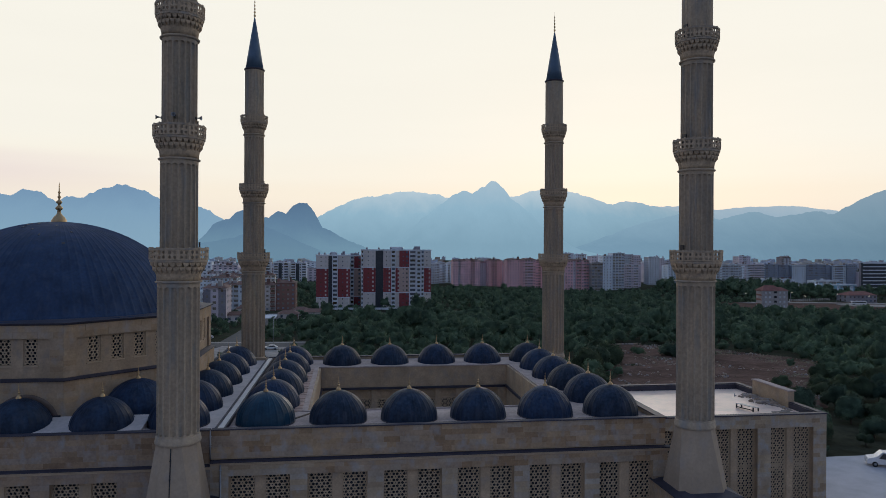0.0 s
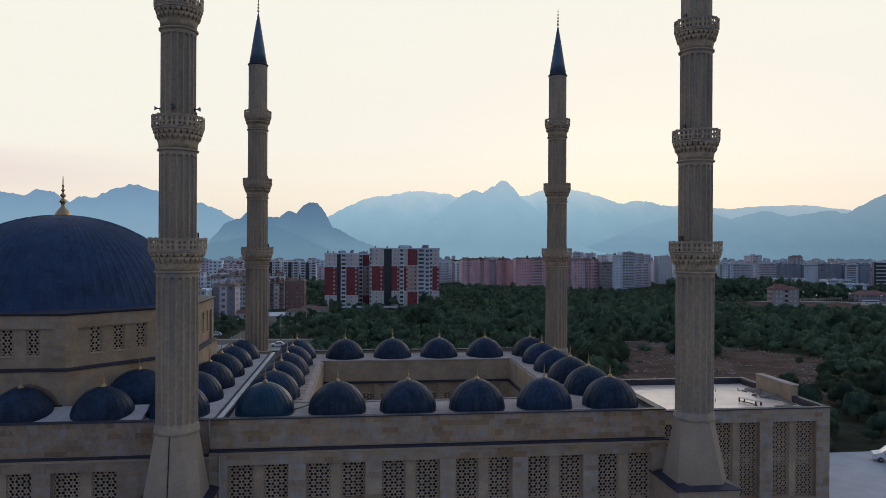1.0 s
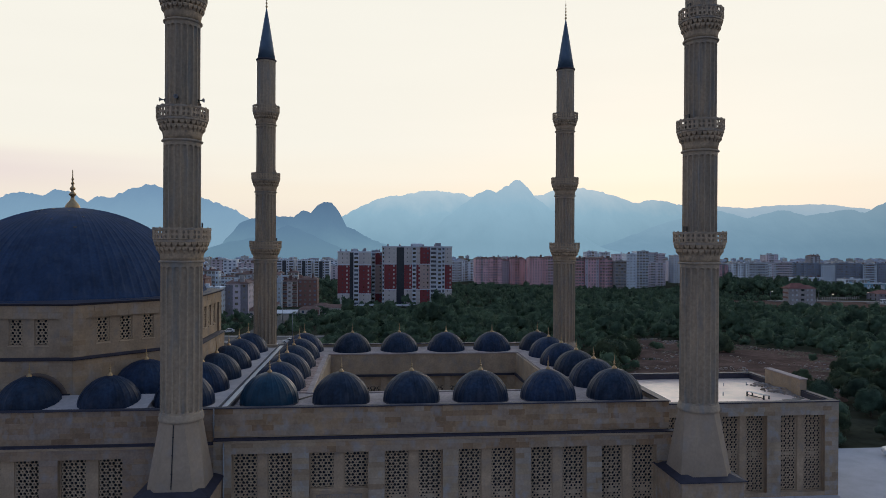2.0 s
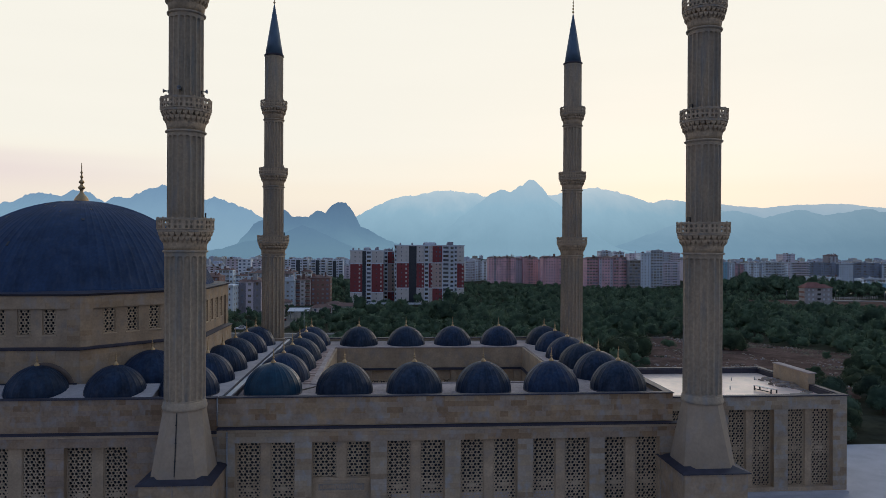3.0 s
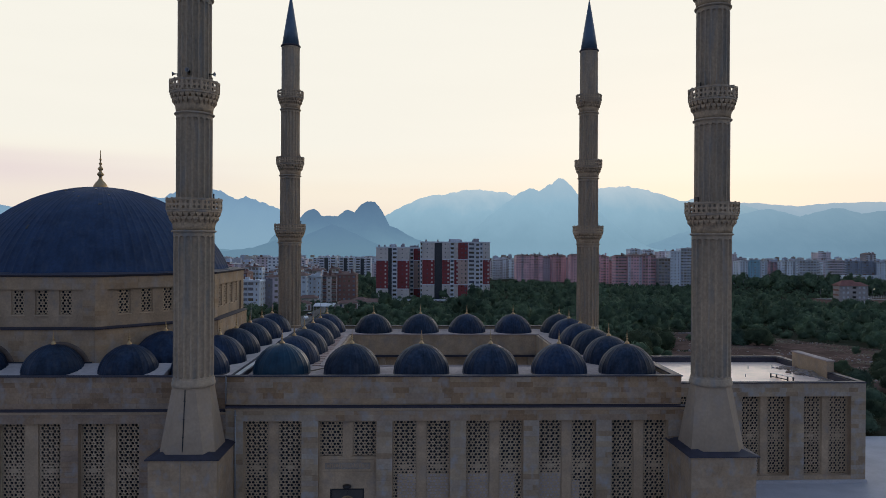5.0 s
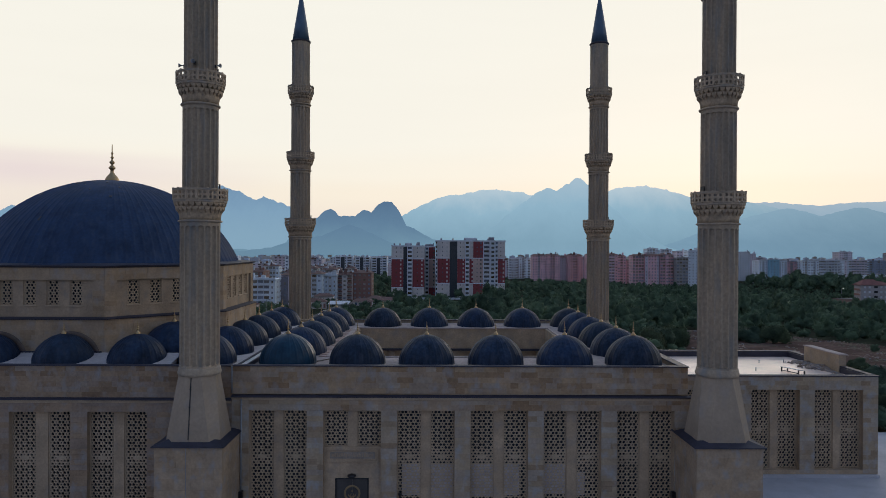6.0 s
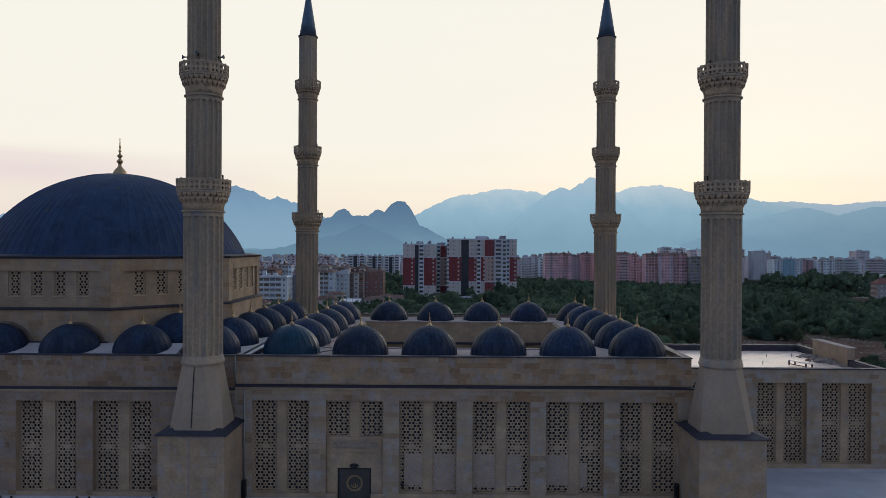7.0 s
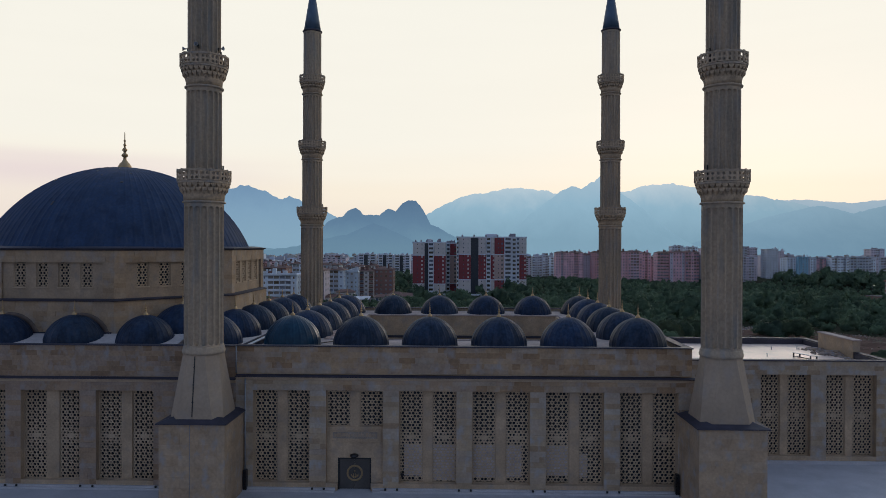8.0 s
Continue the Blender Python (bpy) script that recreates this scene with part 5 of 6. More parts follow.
for k, (a, b) in enumerate(((-113, -94), (-91, -75), (-73, -56))):
    red_tower(a, b, 700, 11.2 - k * 0.4, 9, ((30, "W"), (20, "D"), (10, "G"), (30, "W")), "white tower block with dark glazed centre", 14, M_WHITE)
# far blocks: joined glazing and loggia fronts, too small to tell apart singly
# pane colour is lifted to imitate the weak contrast of distance haze
M_FARPANE = material("haze paled far pane", (0.235, 0.235, 0.25), 0.35, spread=0.35, scale=0.3, fine=1, bump=0, random_from="island", random_spread=0.5)
M_PINK_DARK = material("darker rose facade render", (0.62, 0.36, 0.37), 0.8, spread=0.14, scale=0.06, fine=0.8)
M_ICE = material("cold white facade render", (0.70, 0.76, 0.82), 0.8, spread=0.12, scale=0.06, fine=0.8, stain=(0.45, 0.47, 0.50), stain_amount=0.4, streaks=True)


def far_block(x0, x1, y, top, floors, mat, label, trim, seed, tiled=False, depth=15.0, group="apartment buildings"):
    """A distant apartment block: stepped fronts, window and loggia stacks, a cluttered roof."""
    rnd = random.Random(seed)
    base = terrain((x0 + x1) / 2, y) - 0.6
    w, h = x1 - x0, top - base
    b = thing("apartment_building", ((x0 + x1) / 2, y, base), label, "building", group)
    fh = h / floors
    n = max(3, round(w / 2.9))
    cw = w / n
    half = [rnd.choice("wlplwl") for _ in range((n + 1) // 2)]
    half[0] = rnd.choice("lwp")
    kinds_ = (half + half[::-1][n % 2:])[:n]
    body, fronts, glass, panels = Geo().box(-w / 2, w / 2, 1.0, depth, 0, h), Geo(), Geo(), Geo()
    for i, kind in enumerate(kinds_):
        u0, u1 = -w / 2 + i * cw, -w / 2 + (i + 1) * cw
        c = (u0 + u1) / 2
        if kind == "l":
            # recessed loggias with a solid front at each storey
            for j in range(floors):
                z = j * fh
                fronts.box(u0 + 0.1, u1 - 0.1, 0.15, 0.35, z - 0.12, z + fh * 0.32).box(u0, u1, 0.35, 1.0, z - 0.1, z + 0.1)
                glass.box(c - cw * 0.40, c + cw * 0.40, 0.92, 1.02, z + fh * 0.36, z + fh * 0.86)
            continue
        y0 = 0.0 if kind == "w" else 0.45
        (body if kind == "w" else panels).box(u0, u1, y0, 1.0, 0, h - (0.0 if kind == "w" else 0.8))
        for j in range(floors):
            ww = cw * (0.22 if kind == "w" else 0.13)
            if rnd.random() > 0.06:
                glass.box(c - ww, c + ww, y0 - 0.05, y0 + 0.05, j * fh + fh * 0.34, j * fh + fh * 0.76)
    side = -1 if x0 > 40 else 1
    for q in (0.25, 0.5, 0.75):
        for j in range(floors):
            yy = 1.0 + (depth - 1.0) * q
            glass.box(side * w / 2 - 0.05, side * w / 2 + 0.05, yy - 0.6, yy + 0.6, j * fh + fh * 0.34, j * fh + fh * 0.76)
    part("wall", body, mat, b)
    tagged(part("glazing", glass, M_FARPANE, b), kind="stuff")
    if panels.v:
        tagged(part("cladding", panels, trim, b), kind="stuff")
    if fronts.v:
        tagged(part("loggia_masonry", fronts, trim, b), kind="stuff")
    if tiled:
        roof = Geo().loft([[(-w / 2 - 0.6, -0.5, h), (w / 2 + 0.6, -0.5, h), (w / 2 + 0.6, depth + 0.5, h), (-w / 2 - 0.6, depth + 0.5, h)], [(-w / 2 + 2.5, depth * 0.45, h + 1.7), (w / 2 - 2.5, depth * 0.45, h + 1.7), (w / 2 - 2.5, depth * 0.55, h + 1.7), (-w / 2 + 2.5, depth * 0.55, h + 1.7)]])
        part("roof", roof, M_TILE, b, "low hipped tile roof")
    else:
        part("roof", Geo().box(-w / 2 - 0.2, w / 2 + 0.2, -0.2, depth + 0.2, h, h + 0.3).box(-w / 2 - 0.2, w / 2 + 0.2, -0.2, 0.05, h + 0.3, h + 0.9), trim, b)
    for k in range(max(3, int(w / 3.2))):
        x, s_, zz = rnd.uniform(-w / 2 + 1.0, w / 2 - 1.0), rnd.uniform(0.35, 1.1), h + 0.3
        name_ = "stair_head" if k == 0 else rnd.choice(("water_tank", "chimney", "water_tank"))
        tall = rnd.uniform(1.6, 2.9) if k == 0 else rnd.uniform(0.7, 1.9)
        part(name_, Geo().chamfer_box(x - s_, x + s_, 2.0 + (k % 3), 2.0 + (k % 3) + 2 * s_, zz - 0.4, zz + tall + (0.8 if tiled else 0), 0.08), rnd.choice((M_GREY, mat, M_TILE, M_CONCRETE)), b)
    return b


far_block(-91, -75, 250, 7.8, 6, M_PALEBLUE, "pale bluish apartment house with balconies", M_ICE, 301)
far_block(-75, -65, 262, 9.4, 6, M_LILAC, "mauve grey apartment house with dark balconies", M_MAUVE, 302, True)
far_block(-112, -94, 262, 6.0, 5, M_GREY, "grey apartment block beside trees", M_PALEBLUE, 303)
far_block(-79, -67, 330, 7.2, 6, M_PALEBLUE, "pale apartment block with stacked balconies", M_GREY, 304, True)
far_block(-67, -60, 337, 6.0, 6, M_GREY, "narrow grey apartment block", M_PALEBLUE, 305)
far_block(-60.5, -52, 345, 6.2, 6, M_BEIGE, "beige apartment block with pale balconies", M_BROWN, 306, True)
far_block(-52, -41, 350, 7.0, 6, M_BROWN, "red brown apartment block with pale balconies", M_BEIGE, 307, True)
far_block(-120, -100, 330, 8.5, 6, M_BROWN, "brown and white apartment block", M_ICE, 308, True)
far_block(-98, -82, 400, 8.0, 6, M_PALEBLUE, "white apartment block behind others", M_ICE, 309, True)
PINK_L, WHITE_L, LILAC_L = "faded pink apartment block with stacked loggias", "cold white tower block with loggia stacks", "pale lilac tower block beyond the wood"
far_block(86, 97, 770, 8.6, 8, M_GREY, "grey white apartment block between trees", M_WHITE, 1)
far_block(97, 107, 790, 9.6, 8, M_ICE, "grey white apartment block between trees", M_GREY, 2)
for k, (a, b, y, z) in enumerate(((106.5, 121.5, 720, 13.6), (122, 138, 722, 13.9), (138.5, 147, 729, 11.8), (147, 163.5, 720, 14.0), (165, 171.5, 727, 10.6), (162.5, 180, 690, 15.0), (180.5, 196, 692, 15.3), (196.5, 206, 695, 13.6))):
    far_block(a, b, y, z, 10 if z > 11 else 9, M_PINK, PINK_L, M_PINK_DARK if k % 2 else M_LILAC, 10 + k, True)
far_block(205.5, 214.5, 702, 8.3, 8, M_PINK_DARK, "lower rose apartment block with loggias", M_PINK, 19, True)
for k, (a, b, y, z) in enumerate(((201, 213, 652, 14.6), (213.3, 228, 650, 15.4), (228.5, 242, 648, 15.6))):
    far_block(a, b, y, z, 10, M_PINK, PINK_L, M_PINK_DARK if k != 1 else M_LILAC, 22 + k, True)
far_block(249, 262, 760, 21.5, 13, M_ICE, "white tower block behind pink ones", M_GREY, 26)
far_block(265, 279, 762, 20.4, 13, M_ICE, "white tower block behind pink ones", M_GREY, 27)
far_block(242.5, 254.5, 640, 12.6, 9, M_CONCRETE, "bare concrete apartment frame with dark openings", M_CONCRETE, 28)
far_block(264, 277, 702, 19.2, 12, M_LILAC, LILAC_L, M_GREY, 29)
far_block(255, 265, 642, 19.7, 12, M_ICE, WHITE_L, M_ICE, 30)
far_block(265.3, 278, 640, 22.8, 13, M_ICE, WHITE_L, M_GREY, 31)
far_block(282, 301, 650, 10.8, 9, M_ICE, "lower white apartment block beside towers", M_LILAC, 32)
for k, (a, b, y, z) in enumerate(((298, 308, 715, 20.2), (309, 320, 720, 20.8), (320.5, 332, 722, 19.5), (332.5, 345, 700, 18.4), (346, 357, 712, 16.2), (358, 372, 722, 12.0))):
    far_block(a, b, y, z, 12 if z > 15 else 9, M_LILAC if k % 3 else M_GREY, LILAC_L, M_GREY if k % 2 else M_LILAC, 40 + k)
far_block(318, 326.5, 622, 10.4, 9, M_ICE, "white apartment block with loggias", M_GREY, 50)
far_block(326.7, 336.5, 618, 11.0, 9, M_BLUE, "pale blue apartment block", M_BLUE, 51)
far_block(336.7, 346.5, 622, 10.4, 9, M_ICE, "white apartment block with loggias", M_GREY, 52)
far_block(347, 356.5, 624, 9.4, 8, M_PINK_DARK, "narrow dull red apartment block", M_MAUVE, 53)
far_block(357, 374, 615, 10.6, 9, M_ICE, "wide white apartment block with loggias", M_GREY, 54)
far_block(376, 402, 626, 11.2, 9, M_ICE, "wide white apartment block with loggias", M_GREY, 55)
far_block(404, 420, 650, 9.0, 8, M_GREY, "grey white apartment block beyond the wood", M_ICE, 56)
far_block(424, 452, 690, 10.0, 9, M_LILAC, "grey white apartment block beyond the wood", M_GREY, 57)
far_block(455, 488, 720, 9.5, 9, M_GREY, "grey white apartment block beyond the wood", M_LILAC, 58)
far_block(491, 507, 780, 18.6, 13, M_LILAC, "tall pale tower block", M_GREY, 59)
far_block(632, 646, 900, 16.4, 14, M_MAUVE, "tall grey tower block far off", M_GREY, 60, True)
# blue grey of distance haze is mixed into this render colour
M_HAZE_SLAB = material("haze toned grey facade render", (0.26, 0.30, 0.37), 0.8, spread=0.15, scale=0.08, fine=1.0)
for k in range(8):
    a = 496 + 18.8 * k
    far_block(a, a + 18.6, 760 + 2.5 * (k % 3), 7.4 + 0.9 * ((k * 5) % 3) / 2, 9, M_HAZE_SLAB, "long grey apartment slab section", M_HAZE_SLAB if k % 3 else M_PALEBLUE, 62 + k)
red_tower(553, 589, 640, 14.0, 8, ((90, "R"), (10, "D")), "office block with dark ribbon windows", 4, M_MAUVE)
for k, (a, b, y, z, m_) in enumerate(((417, 451, 606, -3.0, M_ICE), (470, 496, 600, -4.4, M_ICE), (436, 474, 548, -6.0, M_BLUE))):
    far_block(a, b, y, z, 2, m_, "low pale hall with flat roof", M_ICE, 75 + k, group="low houses")


def unfinished_house(x0, x1, y, eaves, floors):
    """Bare grey house: plain walls, one stack of dark openings, stacked slabs on its side, a hipped roof with a lower wing."""
    base = terrain((x0 + x1) / 2, y) - 0.8
    w, h, d = x1 - x0, eaves - base, 8.0
    b = thing("unfinished_house", ((x0 + x1) / 2, y, base), "unfinished grey house with red hipped roof", "house", "low houses")
    fh = h / floors
    part("wall", Geo().box(-w / 2 + 0.5, w / 2, 0.5, d, 0, h), M_CONCRETE, b)
    c = w * 0.02
    for u0, u1 in ((-w / 2, c - 1.3), (c + 1.3, w / 2)):
        part("front_wall", Geo().box(u0, u1, 0, 0.498, 0, h), M_CONCRETE, b)
    for j in range(floors):
        z = j * fh
        part("spandrel", Geo().box(c - 1.298, c + 1.298, 0.03, 0.498, z, z + fh * 0.42).box(c - 1.298, c + 1.298, 0.03, 0.498, z + fh * 0.86, z + fh), M_CONCRETE, b)
        # near-black panel stands in for the shade inside the opening
        part("window", Geo().box(c - 1.29, c + 1.29, 0.35, 0.49, z + fh * 0.422, z + fh * 0.858), M_GLASS, b, "dark panel filling an empty window opening")
        part("balcony", Geo().box(-w / 2 - 0.2, -w / 2 + 0.498, 1.2, d - 1.0, z + fh * 0.9, z + fh).box(-w / 2 - 0.2, -w / 2 - 0.08, 1.2, d - 1.0, z + fh, z + fh * 1.28), M_BROWN, b, "dull brown balcony slab")
        for u in (-0.36, -0.2, 0.2, 0.36):
            part("window", window_mesh(1.3, fh * 0.42, M_GREY), None, b, at=(u * w, 0, z + fh * 0.4))
    e, q = 0.7, d * 0.5
    part("roof", Geo().loft([[(-w / 2 - e, -e, h), (w / 2 - 4, -e, h), (w / 2 - 4, d + e, h), (-w / 2 - e, d + e, h)], [(-w / 2 + q, q - 0.1, h + 3.6), (w / 2 - 8.5, q - 0.1, h + 3.6), (w / 2 - 8.5, q + 0.1, h + 3.6), (-w / 2 + q, q + 0.1, h + 3.6)]]).loft([[(w / 2 - 7, -e + 0.1, h + 0.02), (w / 2 + e, -e + 0.1, h + 0.02), (w / 2 + e, d + e - 0.1, h + 0.02), (w / 2 - 7, d + e - 0.1, h + 0.02)], [(w / 2 - 7, q - 0.1, h + 2.3), (w / 2 - 3, q - 0.1, h + 2.3), (w / 2 - 3, q + 0.1, h + 2.3), (w / 2 - 7, q + 0.1, h + 2.3)]]), M_TILE_RED, b, "hipped red tile roof with a lower wing")


unfinished_house(273.6, 292.9, 386, -0.6, 4)
apartment(409.5, 436, 476, -10.5, 2, M_MAUVE, "low grey hall with red hipped roof", 7, (), 14, tiled=True, group="low houses")
far_rnd = random.Random(5)
for k in range(70):
    if k < 36:
        x = far_rnd.uniform(-420, -60)
    elif k < 42:
        x = far_rnd.uniform(-60, 90)
    else:
        x = far_rnd.uniform(90, 720)
    y = far_rnd.uniform(720, 980)
    w = far_rnd.uniform(14, 34)
    apartment(x, x + w, y, terrain(x, y) + far_rnd.uniform(15, 25), far_rnd.randint(6, 9), far_rnd.choice((M_ICE, M_ICE, M_GREY, M_LILAC, M_PINK)), "distant pale apartment block in evening haze", max(3, int(w / 5)), (), 14, group="distant apartment buildings", plain=True)
for k in range(44):
    x, y = far_rnd.uniform(-230, -80), far_rnd.uniform(400, 680)
    if x > -130 and y < 440:
        continue
    w = far_rnd.uniform(8, 17)
    far_block(x, x + w, y, terrain(x, y) + far_rnd.uniform(8, 17), far_rnd.randint(4, 6), far_rnd.choice((M_ICE, M_ICE, M_PALEBLUE, M_GREY, M_LILAC, M_BEIGE)), "pale apartment house in the old quarter", far_rnd.choice((M_ICE, M_GREY)), 200 + k, far_rnd.random() < 0.3, 11.0)


out_rnd = random.Random(31)
M_PLAIN_TOWN = material("pale mixed house render", (0.52, 0.54, 0.58), 0.85, spread=0.2, scale=0.02, fine=0.3, bump=0, random_from="island", random_spread=0.4)
g = Geo()
for k in range(1300):
    y = out_rnd.uniform(960, 2950)
    x = out_rnd.uniform(-0.75, 0.82) * y
    w, d, hh, z = out_rnd.uniform(9, 26), out_rnd.uniform(9, 14), out_rnd.uniform(6, 17), terrain(x, y) - 0.5
    g.box(x - w / 2, x + w / 2, y, y + d, z, z + hh)
    a = out_rnd.uniform(-0.3, 0.2) * w
    g.chamfer_box(x + a, x + a + 0.25 * w, y + 2, y + 6, z + hh, z + hh + out_rnd.uniform(0.8, 2.5), 0.2)
tagged(part("outer_town", g, M_PLAIN_TOWN), "crowded pale houses reaching over the plain", "houses", kind="stuff")


# ---- street beside the wood ----
M_CONCRETE_OLD = material("worn grey concrete slabs", (0.24, 0.225, 0.215), 0.9, spread=0.25, scale=0.25, fine=1.5, stain=(0.12, 0.11, 0.10), stain_amount=0.6)
def strip(name, pts, width, lift, mat, label, category):
    """A flat band along a line of points, following the ground."""
    loops = []
    for k, (x, y) in enumerate(pts):
        x2, y2 = pts[min(k + 1, len(pts) - 1)]
        x1, y1 = pts[max(k - 1, 0)]
        d = math.hypot(x2 - x1, y2 - y1)
        nx, ny = -(y2 - y1) / d * width / 2, (x2 - x1) / d * width / 2
        z = terrain(x, y) + lift
        loops.append([(x + nx, y + ny, z), (x - nx, y - ny, z), (x - nx, y - ny, z - 1.2), (x + nx, y + ny, z - 1.2)])
    setting(name, Geo().loft(loops), mat, label, category)


curve = [(-150 + 9 * k, 196 - 34 * math.sin(k / 13 * 1.5)) for k in range(15)]
strip("road_avenue", curve, 13, 0.30, M_ASPHALT, "worn asphalt street below the mosque", "road")
strip("pavement_avenue", [(x, y - 8.6) for x, y in curve], 4, 0.45, M_CONCRETE_OLD, "pale pavement along the street", "pavement")
strip("pavement_far", [(x, y + 8.4) for x, y in curve], 3.5, 0.45, M_CONCRETE_OLD, "pale pavement along the street", "pavement")
strip("road_side", [(-48, 160 + 14 * k) for k in range(12)], 8, 0.28, M_ASPHALT, "asphalt side street between the houses", "road")
strip("pavement_square", [(-40, 128), (-40, 150), (-38, 160)], 22, 0.36, M_CONCRETE_OLD, "pale paved forecourt with parked cars", "pavement")


def house(x, y, w, d, h, turn, label):
    z = terrain(x, y) - 0.3
    b = thing("small_house", (x, y, z), label, "house", "low houses", turn=turn)
    part("wall", Geo().box(-w / 2, w / 2, 0, d, 0, h), M_BEIGE, b)
    e = 0.5
    part("roof", Geo().loft([[(-w / 2 - e, -e, h), (w / 2 + e, -e, h), (w / 2 + e, d + e, h), (-w / 2 - e, d + e, h)], [(-w / 2 + d * 0.3, d * 0.45, h + 1.4), (w / 2 - d * 0.3, d * 0.45, h + 1.4), (w / 2 - d * 0.3, d * 0.55, h + 1.4), (-w / 2 + d * 0.3, d * 0.55, h + 1.4)]]), M_TILE, b, "weathered tile roof")
    for k in range(int(w / 3)):
        part("window", window_mesh(1.1, 1.2, M_PANE), None, b, at=(-w / 2 + 1.5 + 3 * k, 0, 1.0))
    part("door", window_mesh(1.0, 2.1, M_BROWN), None, b, at=(w / 2 - 0.9, 0, 0.3))


house(-38.8, 280, 9.5, 8, 2.7, 4, "low white house with red tile roof")
house(-27, 284, 10.5, 8, 3.2, -3, "low white house with red tile roof")
house(-60, 266, 11, 8, 3.2, 10, "low white house with red tile roof")
for hx, hy, hw, hh, ht in ((-86, 236, 10, 3.3, -8), (-36, 306, 8, 2.8, -14), (-62, 304, 10, 4.0, 4), (-98, 232, 11, 3.4, 5)):
    house(hx, hy, hw, 8, hh, ht, "small pale house with weathered tile roof")
shed = thing("canopy_shed", (-44.8, 240, terrain(-44.8, 240)), "open shed with pale blue sheet roof", "shed")
part("roof", Geo().loft([[(-4.4, -4, 3.6), (4.4, -4, 3.6), (4.4, 4, 4.4), (-4.4, 4, 4.4)], [(-4.4, -4, 3.75), (4.4, -4, 3.75), (4.4, 4, 4.55), (-4.4, 4, 4.55)]]), M_GREY, shed, "pale blue sheet roof")
for px_, py_ in ((-4.1, -3.6), (4.1, -3.6), (-4.1, 3.6), (4.1, 3.6)):
    part("post", Geo().box(px_ - 0.1, px_ + 0.1, py_ - 0.1, py_ + 0.1, 0, 3.65 if py_ < 0 else 4.4), M_GREYMETAL, shed)
strip("road_estate", [(-46 + 10 * k, 312 + 0.5 * k) for k in range(10)], 7, 0.28, M_ASPHALT, "asphalt estate road below the towers", "road")
wall_pts = [(-18 + 6 * k, 333 - 0.6 * k) for k in range(10)]
strip("wall_estate", wall_pts, 0.4, 2.0, M_WHITE, "low white estate wall below the towers", "wall")

M_CARWHITE = material("white car paint", (0.70, 0.70, 0.71), 0.25, spread=0.05, bump=0)
M_CARDARK = material("dark car paint", (0.03, 0.035, 0.045), 0.25, spread=0.1, bump=0)
M_CARGLASS = material("tinted car glass", (0.012, 0.014, 0.016), 0.1, spread=0.1, bump=0)
M_TYRE = material("black tyre rubber", (0.015, 0.015, 0.015), 0.8, spread=0.2)
M_TAIL = material("red tail light glass", (0.35, 0.02, 0.015), 0.2, spread=0.1, bump=0)


def car(at, turn, paint, label, van=False):
    c = thing("van" if van else "car", at, label, "van" if van else "car", "parked vehicles", turn=turn)
    L, W, H = (4.9, 1.9, 1.9) if van else (4.3, 1.75, 1.45)
    # side outline from tail to nose, swept across the width
    if van:
        out = [(-2.4, 0.35), (-2.42, 1.0), (-2.3, 1.78), (-2.1, 1.88), (0.7, 1.9), (1.35, 1.25), (2.3, 1.0), (2.45, 0.75), (2.42, 0.35)]
    else:
        out = [(-2.1, 0.35), (-2.12, 0.9), (-1.85, 0.98), (-1.2, 1.4), (0.2, 1.45), (0.95, 0.95), (1.95, 0.85), (2.12, 0.65), (2.1, 0.35)]
    loops = [[(x, y, z) for y, z in out] for x in (-W / 2 + 0.06, -W / 2, W / 2, W / 2 - 0.06)]
    loops[0] = [(-W / 2 + (0.2 if z > 1.2 else 0.05), y, z) for y, z in out]
    loops[1] = [(-W / 2 + (0.14 if z > 1.2 else 0.0), y, z) for y, z in out]
    loops[2] = [(W / 2 - (0.14 if z > 1.2 else 0.0), y, z) for y, z in out]
    loops[3] = [(W / 2 - (0.2 if z > 1.2 else 0.05), y, z) for y, z in out]
    part("body", Geo().loft(loops), paint, c)
    top = 1.8 if van else 1.38
    lo = 1.08 if van else 0.98
    y0, y1 = (-2.2, 0.9) if van else (-1.35, 0.55)
    for s in (-1, 1):
        part("side_glass", Geo().add([(s * (W / 2 + 0.004), y0, lo), (s * (W / 2 + 0.004), y1 + 0.2, lo), (s * (W / 2 - 0.125), y1 - 0.3, top - 0.05), (s * (W / 2 - 0.125), y0 + 0.25, top - 0.05)], [(0, 1, 2, 3) if s > 0 else (3, 2, 1, 0)]), M_CARGLASS, c)
        part("tail_light", Geo().box(s * W / 2 * 0.82 - 0.12, s * W / 2 * 0.82 + 0.12, -L / 2 - 0.02, -L / 2 + 0.08, 0.75, 0.95), M_TAIL, c)
    part("windscreen", Geo().add([(-W / 2 + 0.15, y1 + 0.42, lo + 0.08), (W / 2 - 0.15, y1 + 0.42, lo + 0.08), (W / 2 - 0.22, y1 - 0.1, top), (-W / 2 + 0.22, y1 - 0.1, top)], [(0, 1, 2, 3)]), M_CARGLASS, c)
    for sx in (-1, 1):
        for wy in (-L * 0.30, L * 0.31):
            wheel = part("wheel", Geo().lathe([(0.2, -0.1), (0.31, -0.1), (0.34, -0.05), (0.34, 0.05), (0.31, 0.1), (0.2, 0.1)], 16, bottom=True, top=True), M_TYRE, c, at=(sx * (W / 2 - 0.08), wy, 0.34))
            wheel.rotation_euler[1] = radians(90)
            part("rim", Geo().lathe([(0.2, -0.115), (0.05, -0.12), (0.05, 0.12), (0.2, 0.115)], 12, bottom=True, top=True), M_GREYMETAL, wheel)
    return c


